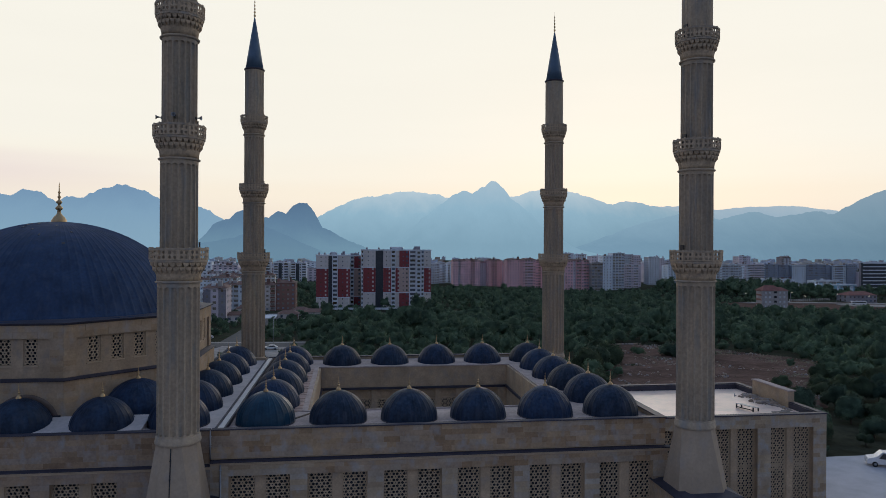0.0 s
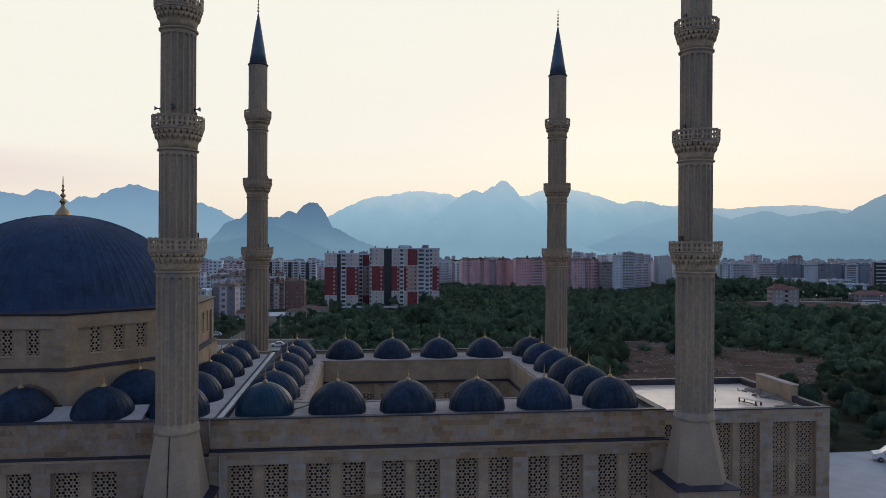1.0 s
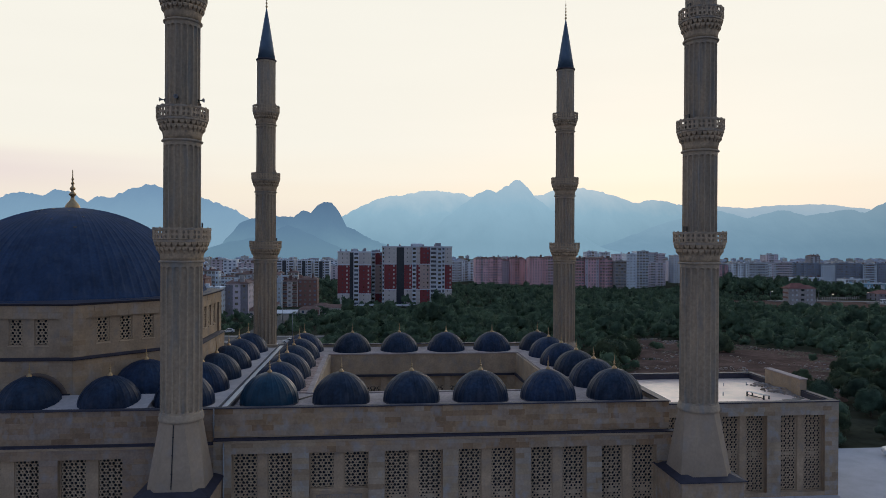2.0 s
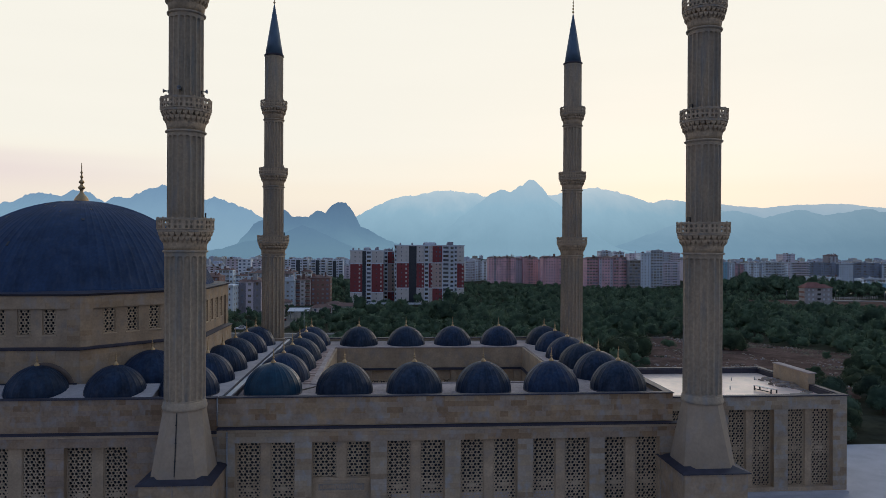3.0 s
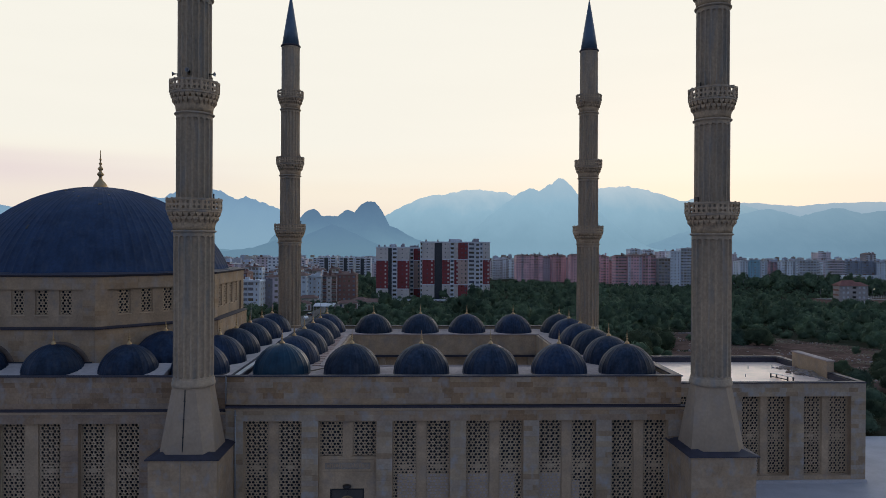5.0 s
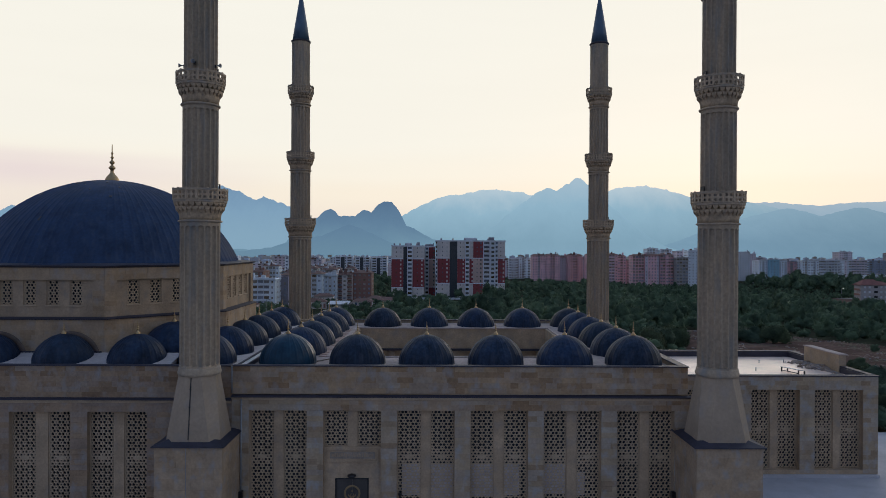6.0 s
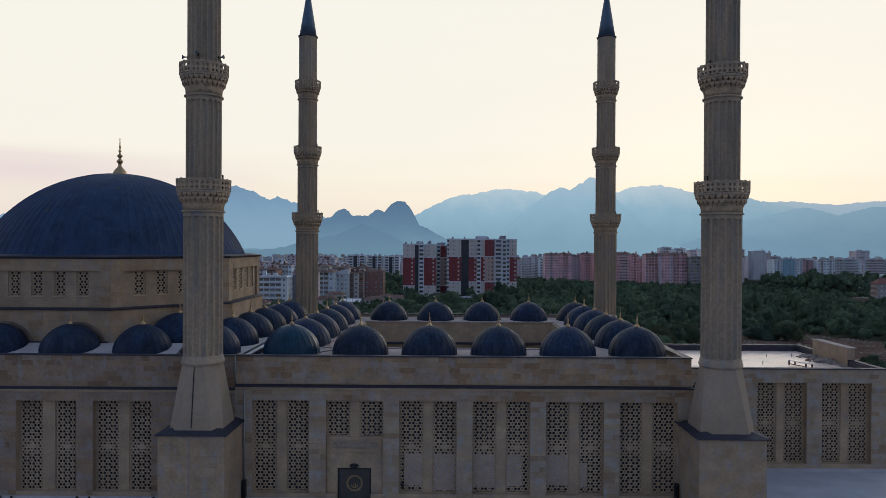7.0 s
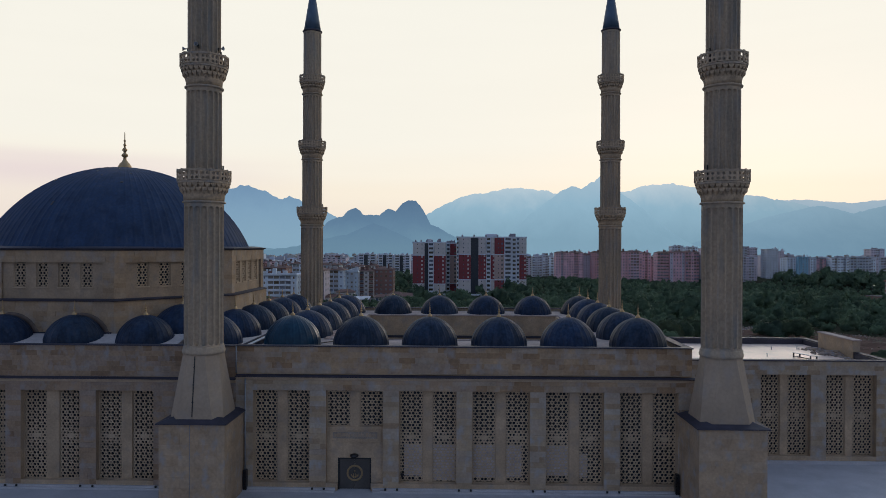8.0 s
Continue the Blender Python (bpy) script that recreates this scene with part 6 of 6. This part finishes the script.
car((60.2, 21.9, GZ), 62, M_CARWHITE, "white van parked on the plaza", van=True)
car((61.8, 16.5, GZ), 64, M_CARDARK, "dark car parked on the plaza")
for k, (x, y, a, paint, lab) in enumerate(((-36, 140, 20, M_CARWHITE, "white car"), (-40, 143, 20, M_CARDARK, "dark car"), (-44, 147, 20, M_CARWHITE, "white car"), (-33, 151, 95, M_CARWHITE, "white car"), (-58, 186, 100, M_CARWHITE, "white car"), (-74, 182, 98, M_CARDARK, "dark car"), (-47, 205, 5, M_CARWHITE, "white car"), (-49, 226, 5, M_CARDARK, "dark car"), (-90, 185, 95, M_CARWHITE, "white car"))):
    car((x, y, terrain(x, y) + (0.36 if y < 160 else 0.31)), a, paint, lab + " parked beside the street")

M_LAMP = lamp_glow("lit street lamp", (1.0, 0.86, 0.62), 3.0)


def street_lamp(x, y, h=8.0, lit=True):
    z = terrain(x, y) - 0.3
    s = thing("street_lamp", (x, y, z), "grey street lamp, lit at dusk" if lit else "grey street lamp on the street", "street lamp", "street lamps")
    part("pole", Geo().lathe([(0.11, 0), (0.07, h)], 8, bottom=True, top=True), M_GREYMETAL, s)
    part("arm", Geo().box(-0.05, 1.3, -0.05, 0.05, h - 0.1, h), M_GREYMETAL, s)
    part("lamp_head", Geo().chamfer_box(0.9, 1.7, -0.2, 0.2, h - 0.25, h - 0.08, 0.03), M_LAMP if lit else M_GREYMETAL, s)


for x, y in ((327, 418), (352, 470), (392, 468), (398, 440), (300, 452)):
    street_lamp(x, y)


def post_fence(x0, y0, x1, y1, count):
    """A fence of pale posts with two rails, along a straight line on the ground."""
    f = thing("fence", (x0, y0, terrain(x0, y0)), "pale post and rail fence beside the site road", "fence")
    for k in range(count):
        a = k / (count - 1)
        x, y = (x1 - x0) * a, (y1 - y0) * a
        z = terrain(x0 + x, y0 + y) - terrain(x0, y0)
        part("post", Geo().box(x - 0.13, x + 0.13, y - 0.13, y + 0.13, z - 0.6, z + 2.1), M_BEIGE, f)
        if k:
            for up_ in (0.6, 1.5):
                part("rail", Geo().loft([[(px_, py_ + dy, pz + up_ + dz) for dy, dz in ((-0.04, 0), (0.04, 0), (0.04, 0.12), (-0.04, 0.12))] for px_, py_, pz in (last, (x, y, z))]), M_BEIGE, f)
        last = (x, y, z)


post_fence(345, 470, 399, 486, 22)
strip("road_site", [(296, 446), (322, 455), (348, 460), (374, 461), (400, 461), (426, 462), (452, 465)], 9, 0.55, M_CONCRETE_OLD, "dusty concrete road past the building site", "road")
strip("pavement_site", [(372, 430), (390, 431), (410, 432), (430, 433)], 22, 0.50, M_CONCRETE_OLD, "pale concrete yard with parked vehicles", "pavement")


def bus(x, y, turn, label):
    """A coach: rounded body, window band on each side, windscreen, wheels."""
    b = thing("bus", (x, y, terrain(x, y) + 0.56), label, "bus", "parked vehicles", turn=turn)
    part("body", Geo().loft([[(-1.25, u, 0.4), (1.25, u, 0.4), (1.25, u, 2.9 - c), (1.05, u, 3.1 - c), (-1.05, u, 3.1 - c), (-1.25, u, 2.9 - c)] for u, c in ((-5.8, 0.15), (-5.6, 0.0), (5.5, 0.0), (5.8, 0.3))]), M_CARWHITE, b)
    for side in (-1, 1):
        for k in range(7):
            part("window", Geo().box(side * 1.255 - 0.01, side * 1.255 + 0.01, -5.3 + 1.5 * k, -3.95 + 1.5 * k, 1.6, 2.5), M_CARGLASS, b)
        for u in (-3.6, 3.7):
            wheel = part("wheel", Geo().lathe([(0.25, -0.14), (0.46, -0.14), (0.5, -0.08), (0.5, 0.08), (0.46, 0.14), (0.25, 0.14)], 14, bottom=True, top=True), M_TYRE, b, at=(side * 1.13, u, 0.5))
            wheel.rotation_euler[1] = radians(90)
    part("windscreen", Geo().box(-1.05, 1.05, 5.79, 5.82, 1.4, 2.6), M_CARGLASS, b)


bus(388, 438, 80, "white coach parked in the yard")
for x, y, a, paint, lab in ((312, 449, 70, M_CARWHITE, "white car"), (340, 457, 76, M_CARWHITE, "white car"), (412, 427, 15, M_CARDARK, "dark car"), (424, 430, 12, M_CARWHITE, "white car")):
    car((x, y, terrain(x, y) + 0.57), a, paint, lab + " parked by the building site")
for x, y in ((-34, 168), (-60, 172), (-86, 176), (-46, 236)):
    street_lamp(x, y, 9.0, lit=False)


# ---- wood ----
def rand_dirs(n, rng):
    v = rng.normal(size=(n, 3))
    return v / np.linalg.norm(v, axis=1)[:, None]


def crown_triangles(seed, blobs, per, rx, rz, leaf):
    """Corner points of many small leaf clumps on lobes of a rounded, uneven crown with its foot at z = 0.5."""
    rng = np.random.default_rng(seed)
    tris, ways, lobes = [], [], []
    mid = np.array([0, 0, rz * 0.95 + 0.1])
    up = np.array([0, 0, 1.0])
    for b in range(blobs):
        d = rand_dirs(1, rng)[0]
        d[2] = abs(d[2]) * 1.15 - 0.35
        k = rng.uniform(0.35, 0.85)
        c = mid + np.array([d[0] * rx * k, d[1] * rx * k, d[2] * rz * k])
        r = rng.uniform(0.24, 0.44) * rx
        lobes.append((c, r))
        # clumps gather on the outer side of the lobe
        dirs = rand_dirs(per, rng) + d * 0.55 + up * 0.15
        dirs /= np.linalg.norm(dirs, axis=1)[:, None]
        p = c + dirs * r * rng.uniform(0.72, 1.15, (per, 1))
        u = np.cross(dirs, rand_dirs(per, rng))
        u /= np.linalg.norm(u, axis=1)[:, None] + 1e-6
        w = np.cross(dirs, u) + dirs * rng.uniform(-0.5, 0.5, (per, 1))
        s = leaf * rng.uniform(0.55, 1.3, (per, 1))
        tris.append(np.stack([p - u * s * 0.6, p + u * s * 0.6, p + w * s * 1.1], 1))
        out = dirs * 0.5 + d * 0.4 + up * 0.45 + rand_dirs(per, rng) * 0.22
        out /= np.linalg.norm(out, axis=1)[:, None]
        ways.append(np.repeat(out[:, None], 3, 1))
    # inner mass of the crown, following the lobes
    rings, turns = 6, 10
    lat = np.linspace(-0.62, 1.0, rings + 1) * math.pi / 2
    grid = np.array([[(math.cos(a) * math.cos(2 * math.pi * i / turns + 0.3 * j), math.cos(a) * math.sin(2 * math.pi * i / turns + 0.3 * j), math.sin(a)) for i in range(turns)] for j, a in enumerate(lat)])
    reach = np.full(grid.shape[:2], 0.42 * min(rx, rz))
    for c, r in lobes:
        q = c - mid
        along = grid @ q
        gap = (0.82 * r) ** 2 - (q @ q - along ** 2)
        reach = np.maximum(reach, np.where(gap > 0, along + np.sqrt(np.maximum(gap, 0)), 0))
    hull = mid + grid * reach[..., None]
    soft = grid * 0.75 + up * 0.35
    soft /= np.linalg.norm(soft, axis=2)[..., None]
    core, lean = [], []
    for j in range(rings):
        for i in range(turns):
            n = (i + 1) % turns
            for t in (((j, i), (j, n), (j + 1, n)), ((j, i), (j + 1, n), (j + 1, i))):
                core.append([hull[q] for q in t])
                lean.append([soft[q] for q in t])
    return np.concatenate(tris + [np.array(core)]), np.concatenate(ways + [np.array(lean)])


def triangle_mesh(name, tris, ways, mat):
    me = bpy.data.meshes.new(name)
    n = len(tris)
    me.vertices.add(n * 3)
    me.vertices.foreach_set("co", np.ascontiguousarray(tris, dtype=np.float32).ravel())
    me.loops.add(n * 3)
    me.loops.foreach_set("vertex_index", np.arange(n * 3, dtype=np.int32))
    me.polygons.add(n)
    me.polygons.foreach_set("loop_start", np.arange(0, n * 3, 3, dtype=np.int32))
    me.polygons.foreach_set("use_smooth", [True] * n)
    me.update(calc_edges=True)
    # leaves take the light of the rounded mass that they belong to
    me.normals_split_custom_set_from_vertices(ways.reshape(-1, 3))
    me.materials.append(mat)
    return me


def trunk_geo(seed):
    rnd = random.Random(seed)
    g = Geo()
    path = [(0, 0, -0.5), (rnd.uniform(-.1, .1), rnd.uniform(-.1, .1), 0.8), (rnd.uniform(-.25, .25), rnd.uniform(-.25, .25), 2.2)]
    g.loft([[(x + r * math.cos(k * math.pi / 3), y + r * math.sin(k * math.pi / 3), z) for k in range(6)] for (x, y, z), r in zip(path, (0.2, 0.15, 0.1))], True)
    for k in range(4):
        a = k * 1.6 + rnd.random()
        x0, y0, z0 = path[1]
        e = (x0 + 1.3 * math.cos(a), y0 + 1.3 * math.sin(a), z0 + rnd.uniform(0.8, 1.5))
        g.loft([[(x0 + 0.07 * math.cos(q * 2.1), y0 + 0.07 * math.sin(q * 2.1), z0) for q in range(3)], [(e[0] + 0.03 * math.cos(q * 2.1), e[1] + 0.03 * math.sin(q * 2.1), e[2]) for q in range(3)]], True)
    return g


def in_site(x, y):
    wob = 7 * noise.noise((x * 0.06, y * 0.06, 7))
    return ((x - 296) / 78) ** 2 + ((y - 404) / (46 + wob)) ** 2 < 1 or 318 < x < 450 and 384 + wob < y < 476


def in_clearing(x, y):
    wob = 7 * noise.noise((x * 0.06, y * 0.06, 7))
    far_edge = (156 - max(0.0, x - 84) * 0.93 if x < 103 else 138 - (x - 103) * 2.2) + wob * 0.6
    near_edge = 56 if x < 76 else 56 + (x - 76) * 1.4 + wob * 0.5
    return near_edge < y < far_edge and -8 + 0.382 * (y + 60.6) + wob < x < 142 or in_site(x, y)


def is_wood(x, y):
    if y < 56:
        return x > 45 and y > 29 and x < 200 or x > 66 and y > 20 and x < 200
    wob = 4 * noise.noise((y * 0.05, x * 0.05, 1))
    if y < 345 and x < -27 + max(0, y - 208) * 0.13 + max(0, y - 255) * 0.55 + wob:
        return False
    if 316 < y < 372 and x < 46:
        return False
    if y >= 345 and x < 66:
        return (x > 42 or x < -32) and 360 < y < 640 and x > -48 or (-34 < x < 66 and 372 < y < 640)
    if y > (592 if x > 230 else 600 if x > 180 else 640) or 412 < x < 500 and y > 536 or x > 1.12 * (y + 75):
        return False
    if 254 < x < 306 and 362 < y < 425 or 326 < x < 450 and 400 < y < 488:
        return False
    return True


rng = np.random.default_rng(11)
near_trees, mid_pts, far_pts = [], [], []
y = 30.0
while y < 645:
    step = 4.7 if y < 290 else 5.2
    x = -60.0
    while x < 640:
        px, py = x + rng.uniform(-0.45, 0.45) * step, y + rng.uniform(-0.45, 0.45) * step
        x += step
        if not is_wood(px, py) or px > 0.98 * (py + 66) + 12 and py > 60 or px < -0.42 * (py + 62) - 8:
            continue
        if in_clearing(px, py):
            if rng.random() > (0.03 if py > 300 or px > 82 else 0.05):
                continue
        elif rng.random() < 0.10 + (0.3 if noise.noise((px * 0.02, py * 0.02, 2)) > 0.38 else 0):
            continue
        s = rng.choice((0.65, 0.85, 1.0, 1.2, 1.55)) * rng.uniform(0.85, 1.15) * (1.0 + 0.25 * noise.noise((px * 0.03, py * 0.03, 5)))
        if in_clearing(px, py):
            s *= 0.55
        if py < 165:
            s *= 0.85
            s = min(s, 1.1) if px < 70 + 0.55 * py else s
        if py > 450:
            s *= 0.72
        if py > 500 and px > 290:
            s *= 2.1 if px < 420 else 1.4
        if 225 < px < 420 and 290 < py < 392:
            s *= 0.55
        if py > 270 and px < 60:
            s *= 0.6
        row = (px, py, s, rng.uniform(0, 6.28))
        (near_trees if py < 100 and len(near_trees) < 280 else mid_pts if py < 290 else far_pts).append(row)
    y += step

near_trees += [(81, 124, 1.8, 0.4), (86.5, 121, 1.5, 2.0), (50, 104, 1.9, 1.0), (56, 108, 1.5, 3.1), (46, 96, 1.6, 5.0), (62, 133, 1.5, 2.6)]
kinds = []
for k in range(6):
    t = thing("evergreen_tree", (0, 0, -200), "bushy dark green evergreen tree in the wood", "tree", "trees of the wood")
    part("trunk", trunk_geo(k), M_BARK, t)
    part("crown", triangle_mesh("crown", *crown_triangles(100 + k, 28, 165, 2.3 + 0.15 * (k % 3), 1.75 + 0.45 * (k % 2), 0.19), M_LEAF_TREE), None, t)
    kinds.append(t)
for k, (x, y, s, a) in enumerate(near_trees):
    t = copy_thing(kinds[k % 6], pose(x, y, terrain(x, y) - 0.35 - 0.6 * s, 0, 0, math.degrees(a)))
    t.scale = (s, s, s * (0.9 + 0.45 * (k % 5) / 5))
for t in kinds:
    for c in [*t.children_recursive, t]:
        bpy.data.objects.remove(c)


def wood_mesh(name, pts, seeds, blobs, per, leaf, label):
    shapes = [crown_triangles(q, blobs, per, 2.1 + 0.2 * (q % 3), 1.6 + 0.35 * (q % 4), leaf) for q in seeds]
    out, turned = [], []
    for k, (x, y, s, a) in enumerate(pts):
        t, ways = shapes[k % len(shapes)]
        ca, sa_ = math.cos(a), math.sin(a)
        r = np.array([[ca, -sa_, 0], [sa_, ca, 0], [0, 0, 1]])
        turned.append(ways @ r.T)
        out.append(t @ r.T * np.array([s, s, s * (0.85 + 0.55 * ((k * 7) % 10) / 10)]) + np.array([x, y, terrain(x, y) - 0.4]))
    tagged(part(name, triangle_mesh(name, np.concatenate(out), np.concatenate(turned), M_LEAF), None), label, "wood", kind="stuff")


wood_mesh("wood", mid_pts, range(200, 214), 14, 46, 0.32, "dense wood of dark evergreen trees")
wood_mesh("far_wood", far_pts, range(300, 312), 9, 15, 0.46, "far dark evergreen wood before the city")
# trees between the houses
town = []
trnd = random.Random(3)
for k in range(260):
    x, y = trnd.uniform(-150, 40), trnd.uniform(205, 338)
    if any(abs(x - a) < 9 and abs(y - b) < 9 for a, b in ((-38.8, 284), (-27, 288), (-60, 270), (-44.8, 250), (-38, 310))) or abs(x + 48) < 6 or y < 212 and x < -20 or 306 < y < 320 or is_wood(x, y) or x > -20 and trnd.random() < 0.55:
        continue
    town.append((x, y, trnd.uniform(0.6, 1.1), trnd.uniform(0, 6)))
for k in range(60):
    town.append((trnd.uniform(-66, -29), trnd.uniform(60, 132), trnd.uniform(0.5, 0.8), trnd.uniform(0, 6)))
for k in range(260):
    x, y = trnd.uniform(-84, -20), trnd.uniform(150, 300)
    road_y = 196 - 34 * math.sin((x + 150) / 117 * 1.5)
    if abs(y - road_y) < 12 or abs(x + 48) < 6 or is_wood(x, y) or any(abs(x - a) < 9 and -3 < y - b < 12 for a, b in ((-38.8, 280), (-27, 284), (-60, 266), (-44.8, 246), (-86, 236), (-36, 306), (-62, 304))):
        continue
    town.append((x, y, trnd.uniform(0.45, 1.0), trnd.uniform(0, 6)))
for k in range(14):
    town.append((-20 + 5 * k + trnd.uniform(-1, 1), 342 + trnd.uniform(-3, 2), trnd.uniform(0.6, 1.3), trnd.uniform(0, 6)))
for k in range(200):
    town.append((trnd.uniform(-118, -24), trnd.uniform(420, 690), trnd.uniform(1.1, 2.1), trnd.uniform(0, 6)))
wood_mesh("town_trees", town, range(400, 406), 10, 26, 0.42, "street and garden trees between the houses")

# bare clearing with rubble
clear = grid_sheet([40 + 2.0 * i for i in range(60)], [50 + 2.0 * i for i in range(58)], lambda x, y: terrain(x, y) - 0.30 + (0.35 + 0.5 * noise.noise((x * 0.12, y * 0.12, 4)) if in_clearing(x, y) else -0.8))
setting("ground_clearing", clear, M_SOIL_BARE, "bare dug red soil with rubble in the wood", "soil")
site = grid_sheet([212 + 4.0 * i for i in range(62)], [340 + 4.0 * i for i in range(38)], lambda x, y: terrain(x, y) - 0.30 + (0.45 + 0.4 * noise.noise((x * 0.08, y * 0.08, 4)) if in_clearing(x, y) else -0.8))
setting("ground_site", site, M_SOIL_BARE, "bare red soil of a building site", "soil")
rub = Geo()
for k in range(9000):
    x, y = trnd.uniform(48, 142), trnd.uniform(58, 158)
    if not in_clearing(x, y) or noise.noise((x * 0.09, y * 0.09, 9)) < trnd.uniform(-0.1, 0.45):
        continue
    s = 0.07 + 0.36 * trnd.random() ** 2.5
    z = terrain(x, y)
    rub.loft([[(x + s * trnd.uniform(.6, 1.2) * math.cos(q * 1.26), y + s * trnd.uniform(.6, 1.2) * math.sin(q * 1.26), z + dz) for q in range(5)] for dz in (-0.4, s * 0.45)] + [[(x + s * 0.4 * math.cos(q * 1.26), y + s * 0.4 * math.sin(q * 1.26), z + s * 0.8) for q in range(5)]])
for k in range(16):
    x, y, s = 69 + 0.95 * k + trnd.uniform(-0.3, 0.3), 151.5 + 0.1 * k, trnd.uniform(0.25, 0.45)
    rub.chamfer_box(x - s, x + s, y - 0.3, y + 0.3, terrain(x, y) - 0.5, terrain(x, y) + s + 0.2, 0.1)
tagged(part("rubble", rub, M_ROCK), "pale limestone rubble on the bare soil", "rubble", kind="stuff")

# dry grass on the bare soil
tips, leans = [], []
for k in range(11000):
    x, y = trnd.uniform(56, 124), trnd.uniform(70, 158)
    if not in_clearing(x, y) or noise.noise((x * 0.07, y * 0.07, 21)) + 0.012 * (x - 95) < trnd.uniform(-0.05, 0.4):
        continue
    z, r, up_ = terrain(x, y) - 0.1, trnd.uniform(0.15, 0.5), trnd.uniform(0.2, 0.45)
    rim = [(x + r * trnd.uniform(0.6, 1.3) * math.cos(q * 1.26), y + r * trnd.uniform(0.6, 1.3) * math.sin(q * 1.26), z) for q in range(5)]
    top_ = (x + trnd.uniform(-0.1, 0.1), y + trnd.uniform(-0.1, 0.1), z + up_)
    for q in range(5):
        tips.append([rim[q], rim[(q + 1) % 5], top_])
        leans.append([((p[0] - x) * 1.2, (p[1] - y) * 1.2, 1.0) for p in tips[-1]])
tagged(part("dry_grass", triangle_mesh("dry_grass", np.array(tips), np.array(leans), M_DRYGRASS), None), "dry tan grass and weeds on the bare soil", "grass", kind="stuff")

# clutter on the wing roof
frame_ = thing("roof_panel_frame", (36.2, 14.8, 9.35), "low metal frame with pale panel on the roof", "frame", turn=-71)
part("panel", Geo().loft([[(-1.25, -0.5, 0.50), (1.25, -0.5, 0.50), (1.25, 0.5, 0.38), (-1.25, 0.5, 0.38)], [(-1.25, -0.5, 0.55), (1.25, -0.5, 0.55), (1.25, 0.5, 0.43), (-1.25, 0.5, 0.43)]]), M_GREYMETAL, frame_)
for a, b in ((-1.15, -0.42), (1.15, -0.42), (-1.15, 0.42), (1.15, 0.42)):
    part("leg", Geo().box(a - 0.06, a + 0.06, b - 0.06, b + 0.06, 0, 0.48 if b < 0 else 0.38), M_BLACK, frame_)
part("rail", Geo().box(-1.09, 1.09, -0.46, -0.38, 0.12, 0.2), M_BLACK, frame_)
deb = Geo()
for k in range(420):
    y = 14.2 + 8.6 * trnd.random()
    heap = math.exp(-((y - 17.9) / 1.3) ** 2) + 0.5 * math.exp(-((y - 21.3) / 1.2) ** 2)
    x = 41.25 - abs(trnd.gauss(0, 0.35 + 0.75 * heap))
    s = trnd.uniform(0.05, 0.15 + 0.2 * heap)
    z = 9.34 + max(0.0, 0.42 * heap * trnd.random() * (1 - (41.25 - x) / 1.6))
    deb.loft([[(x + s * math.cos(q * 1.05 + k) * (1 - 0.45 * m_), y + s * math.sin(q * 1.05 + k) * (1 - 0.45 * m_), z + dz) for q in range(6)] for m_, dz in ((0, 0), (0, s * 0.5), (1, s * 0.9))])
tagged(part("roof_rubble", deb, M_ROCK), "loose stones and rubble on the wing roof", "rubble", kind="stuff")
for x, y, a, n in ((39.3, 13.2, 4, 2.2), (39.9, 12.8, -7, 1.8), (40.4, 13.7, 12, 1.5)):
    plank = thing("plank", (x, y, 9.352), "dark weathered plank lying on the roof", "plank", "planks on the roof", turn=a)
    part("board", Geo().chamfer_box(-n / 2, n / 2, -0.14, 0.14, 0, 0.09, 0.02), M_TABLET, plank)
for x, y in ((32.7, 16.1), (35.5, 21.3), (38.6, 21.6)):
    pipe = thing("roof_vent", (x, y, 9.352), "thin grey vent pipe on the roof", "vent", "roof vents")
    part("pipe", Geo().lathe([(0.05, 0), (0.045, 0.3)], 8, bottom=True, top=True), M_GREYMETAL, pipe)
    part("cap", Geo().lathe([(0.08, 0.3), (0.08, 0.33), (0.02, 0.38)], 8, bottom=True, top=True), M_GREYMETAL, pipe)

# ---- stone facing ----
block_me = Geo().loft([[(0, 0, 0), (1, 0, 0), (1, 0, 1), (0, 0, 1)], [(0, -0.8, 0), (1, -0.8, 0), (1, -0.8, 1), (0, -0.8, 1)], [(0.012, -1, 0.03), (0.988, -1, 0.03), (0.988, -1, 0.97), (0.012, -1, 0.97)]]).mesh("stone_block")
block_me.materials.append(M_BLOCK)
brnd = random.Random(21)
joined = {}
single = 0
for name, x0, x1, z0, z1, y in BARS:
    rows = max(1, round((z1 - z0) / 0.48))
    ch = (z1 - z0) / rows
    for r in range(rows):
        x = x0
        while x < x1 - 0.01:
            ln = brnd.uniform(0.7, 1.9)
            if x1 - x - ln < 0.4:
                ln = x1 - x
            za, zb = z0 + r * ch + 0.004, z0 + (r + 1) * ch - 0.004
            xa, xb = x + 0.004, x + ln - 0.004
            proud = brnd.uniform(0.010, 0.022)
            own = name == "wall_parapet" or name == "wall_front" and z0 > 8 and x > -14
            if own and single < 300:
                single += 1
                b = part("stone_block", block_me, None, bpy.data.objects[name], at=(xa, y, za))
                b.scale = (xb - xa, proud, zb - za)
            else:
                g = joined.setdefault(name, Geo())
                g.loft([[(xa, y, za), (xb, y, za), (xb, y, zb), (xa, y, zb)], [(xa, y - proud, za), (xb, y - proud, za), (xb, y - proud, zb), (xa, y - proud, zb)]], bottom=False)
            x += ln
for name, g in joined.items():
    tagged(part("stone_facing", g, M_BLOCKS_WEST if name.endswith("west") else M_BLOCKS, bpy.data.objects[name]), kind="stuff")
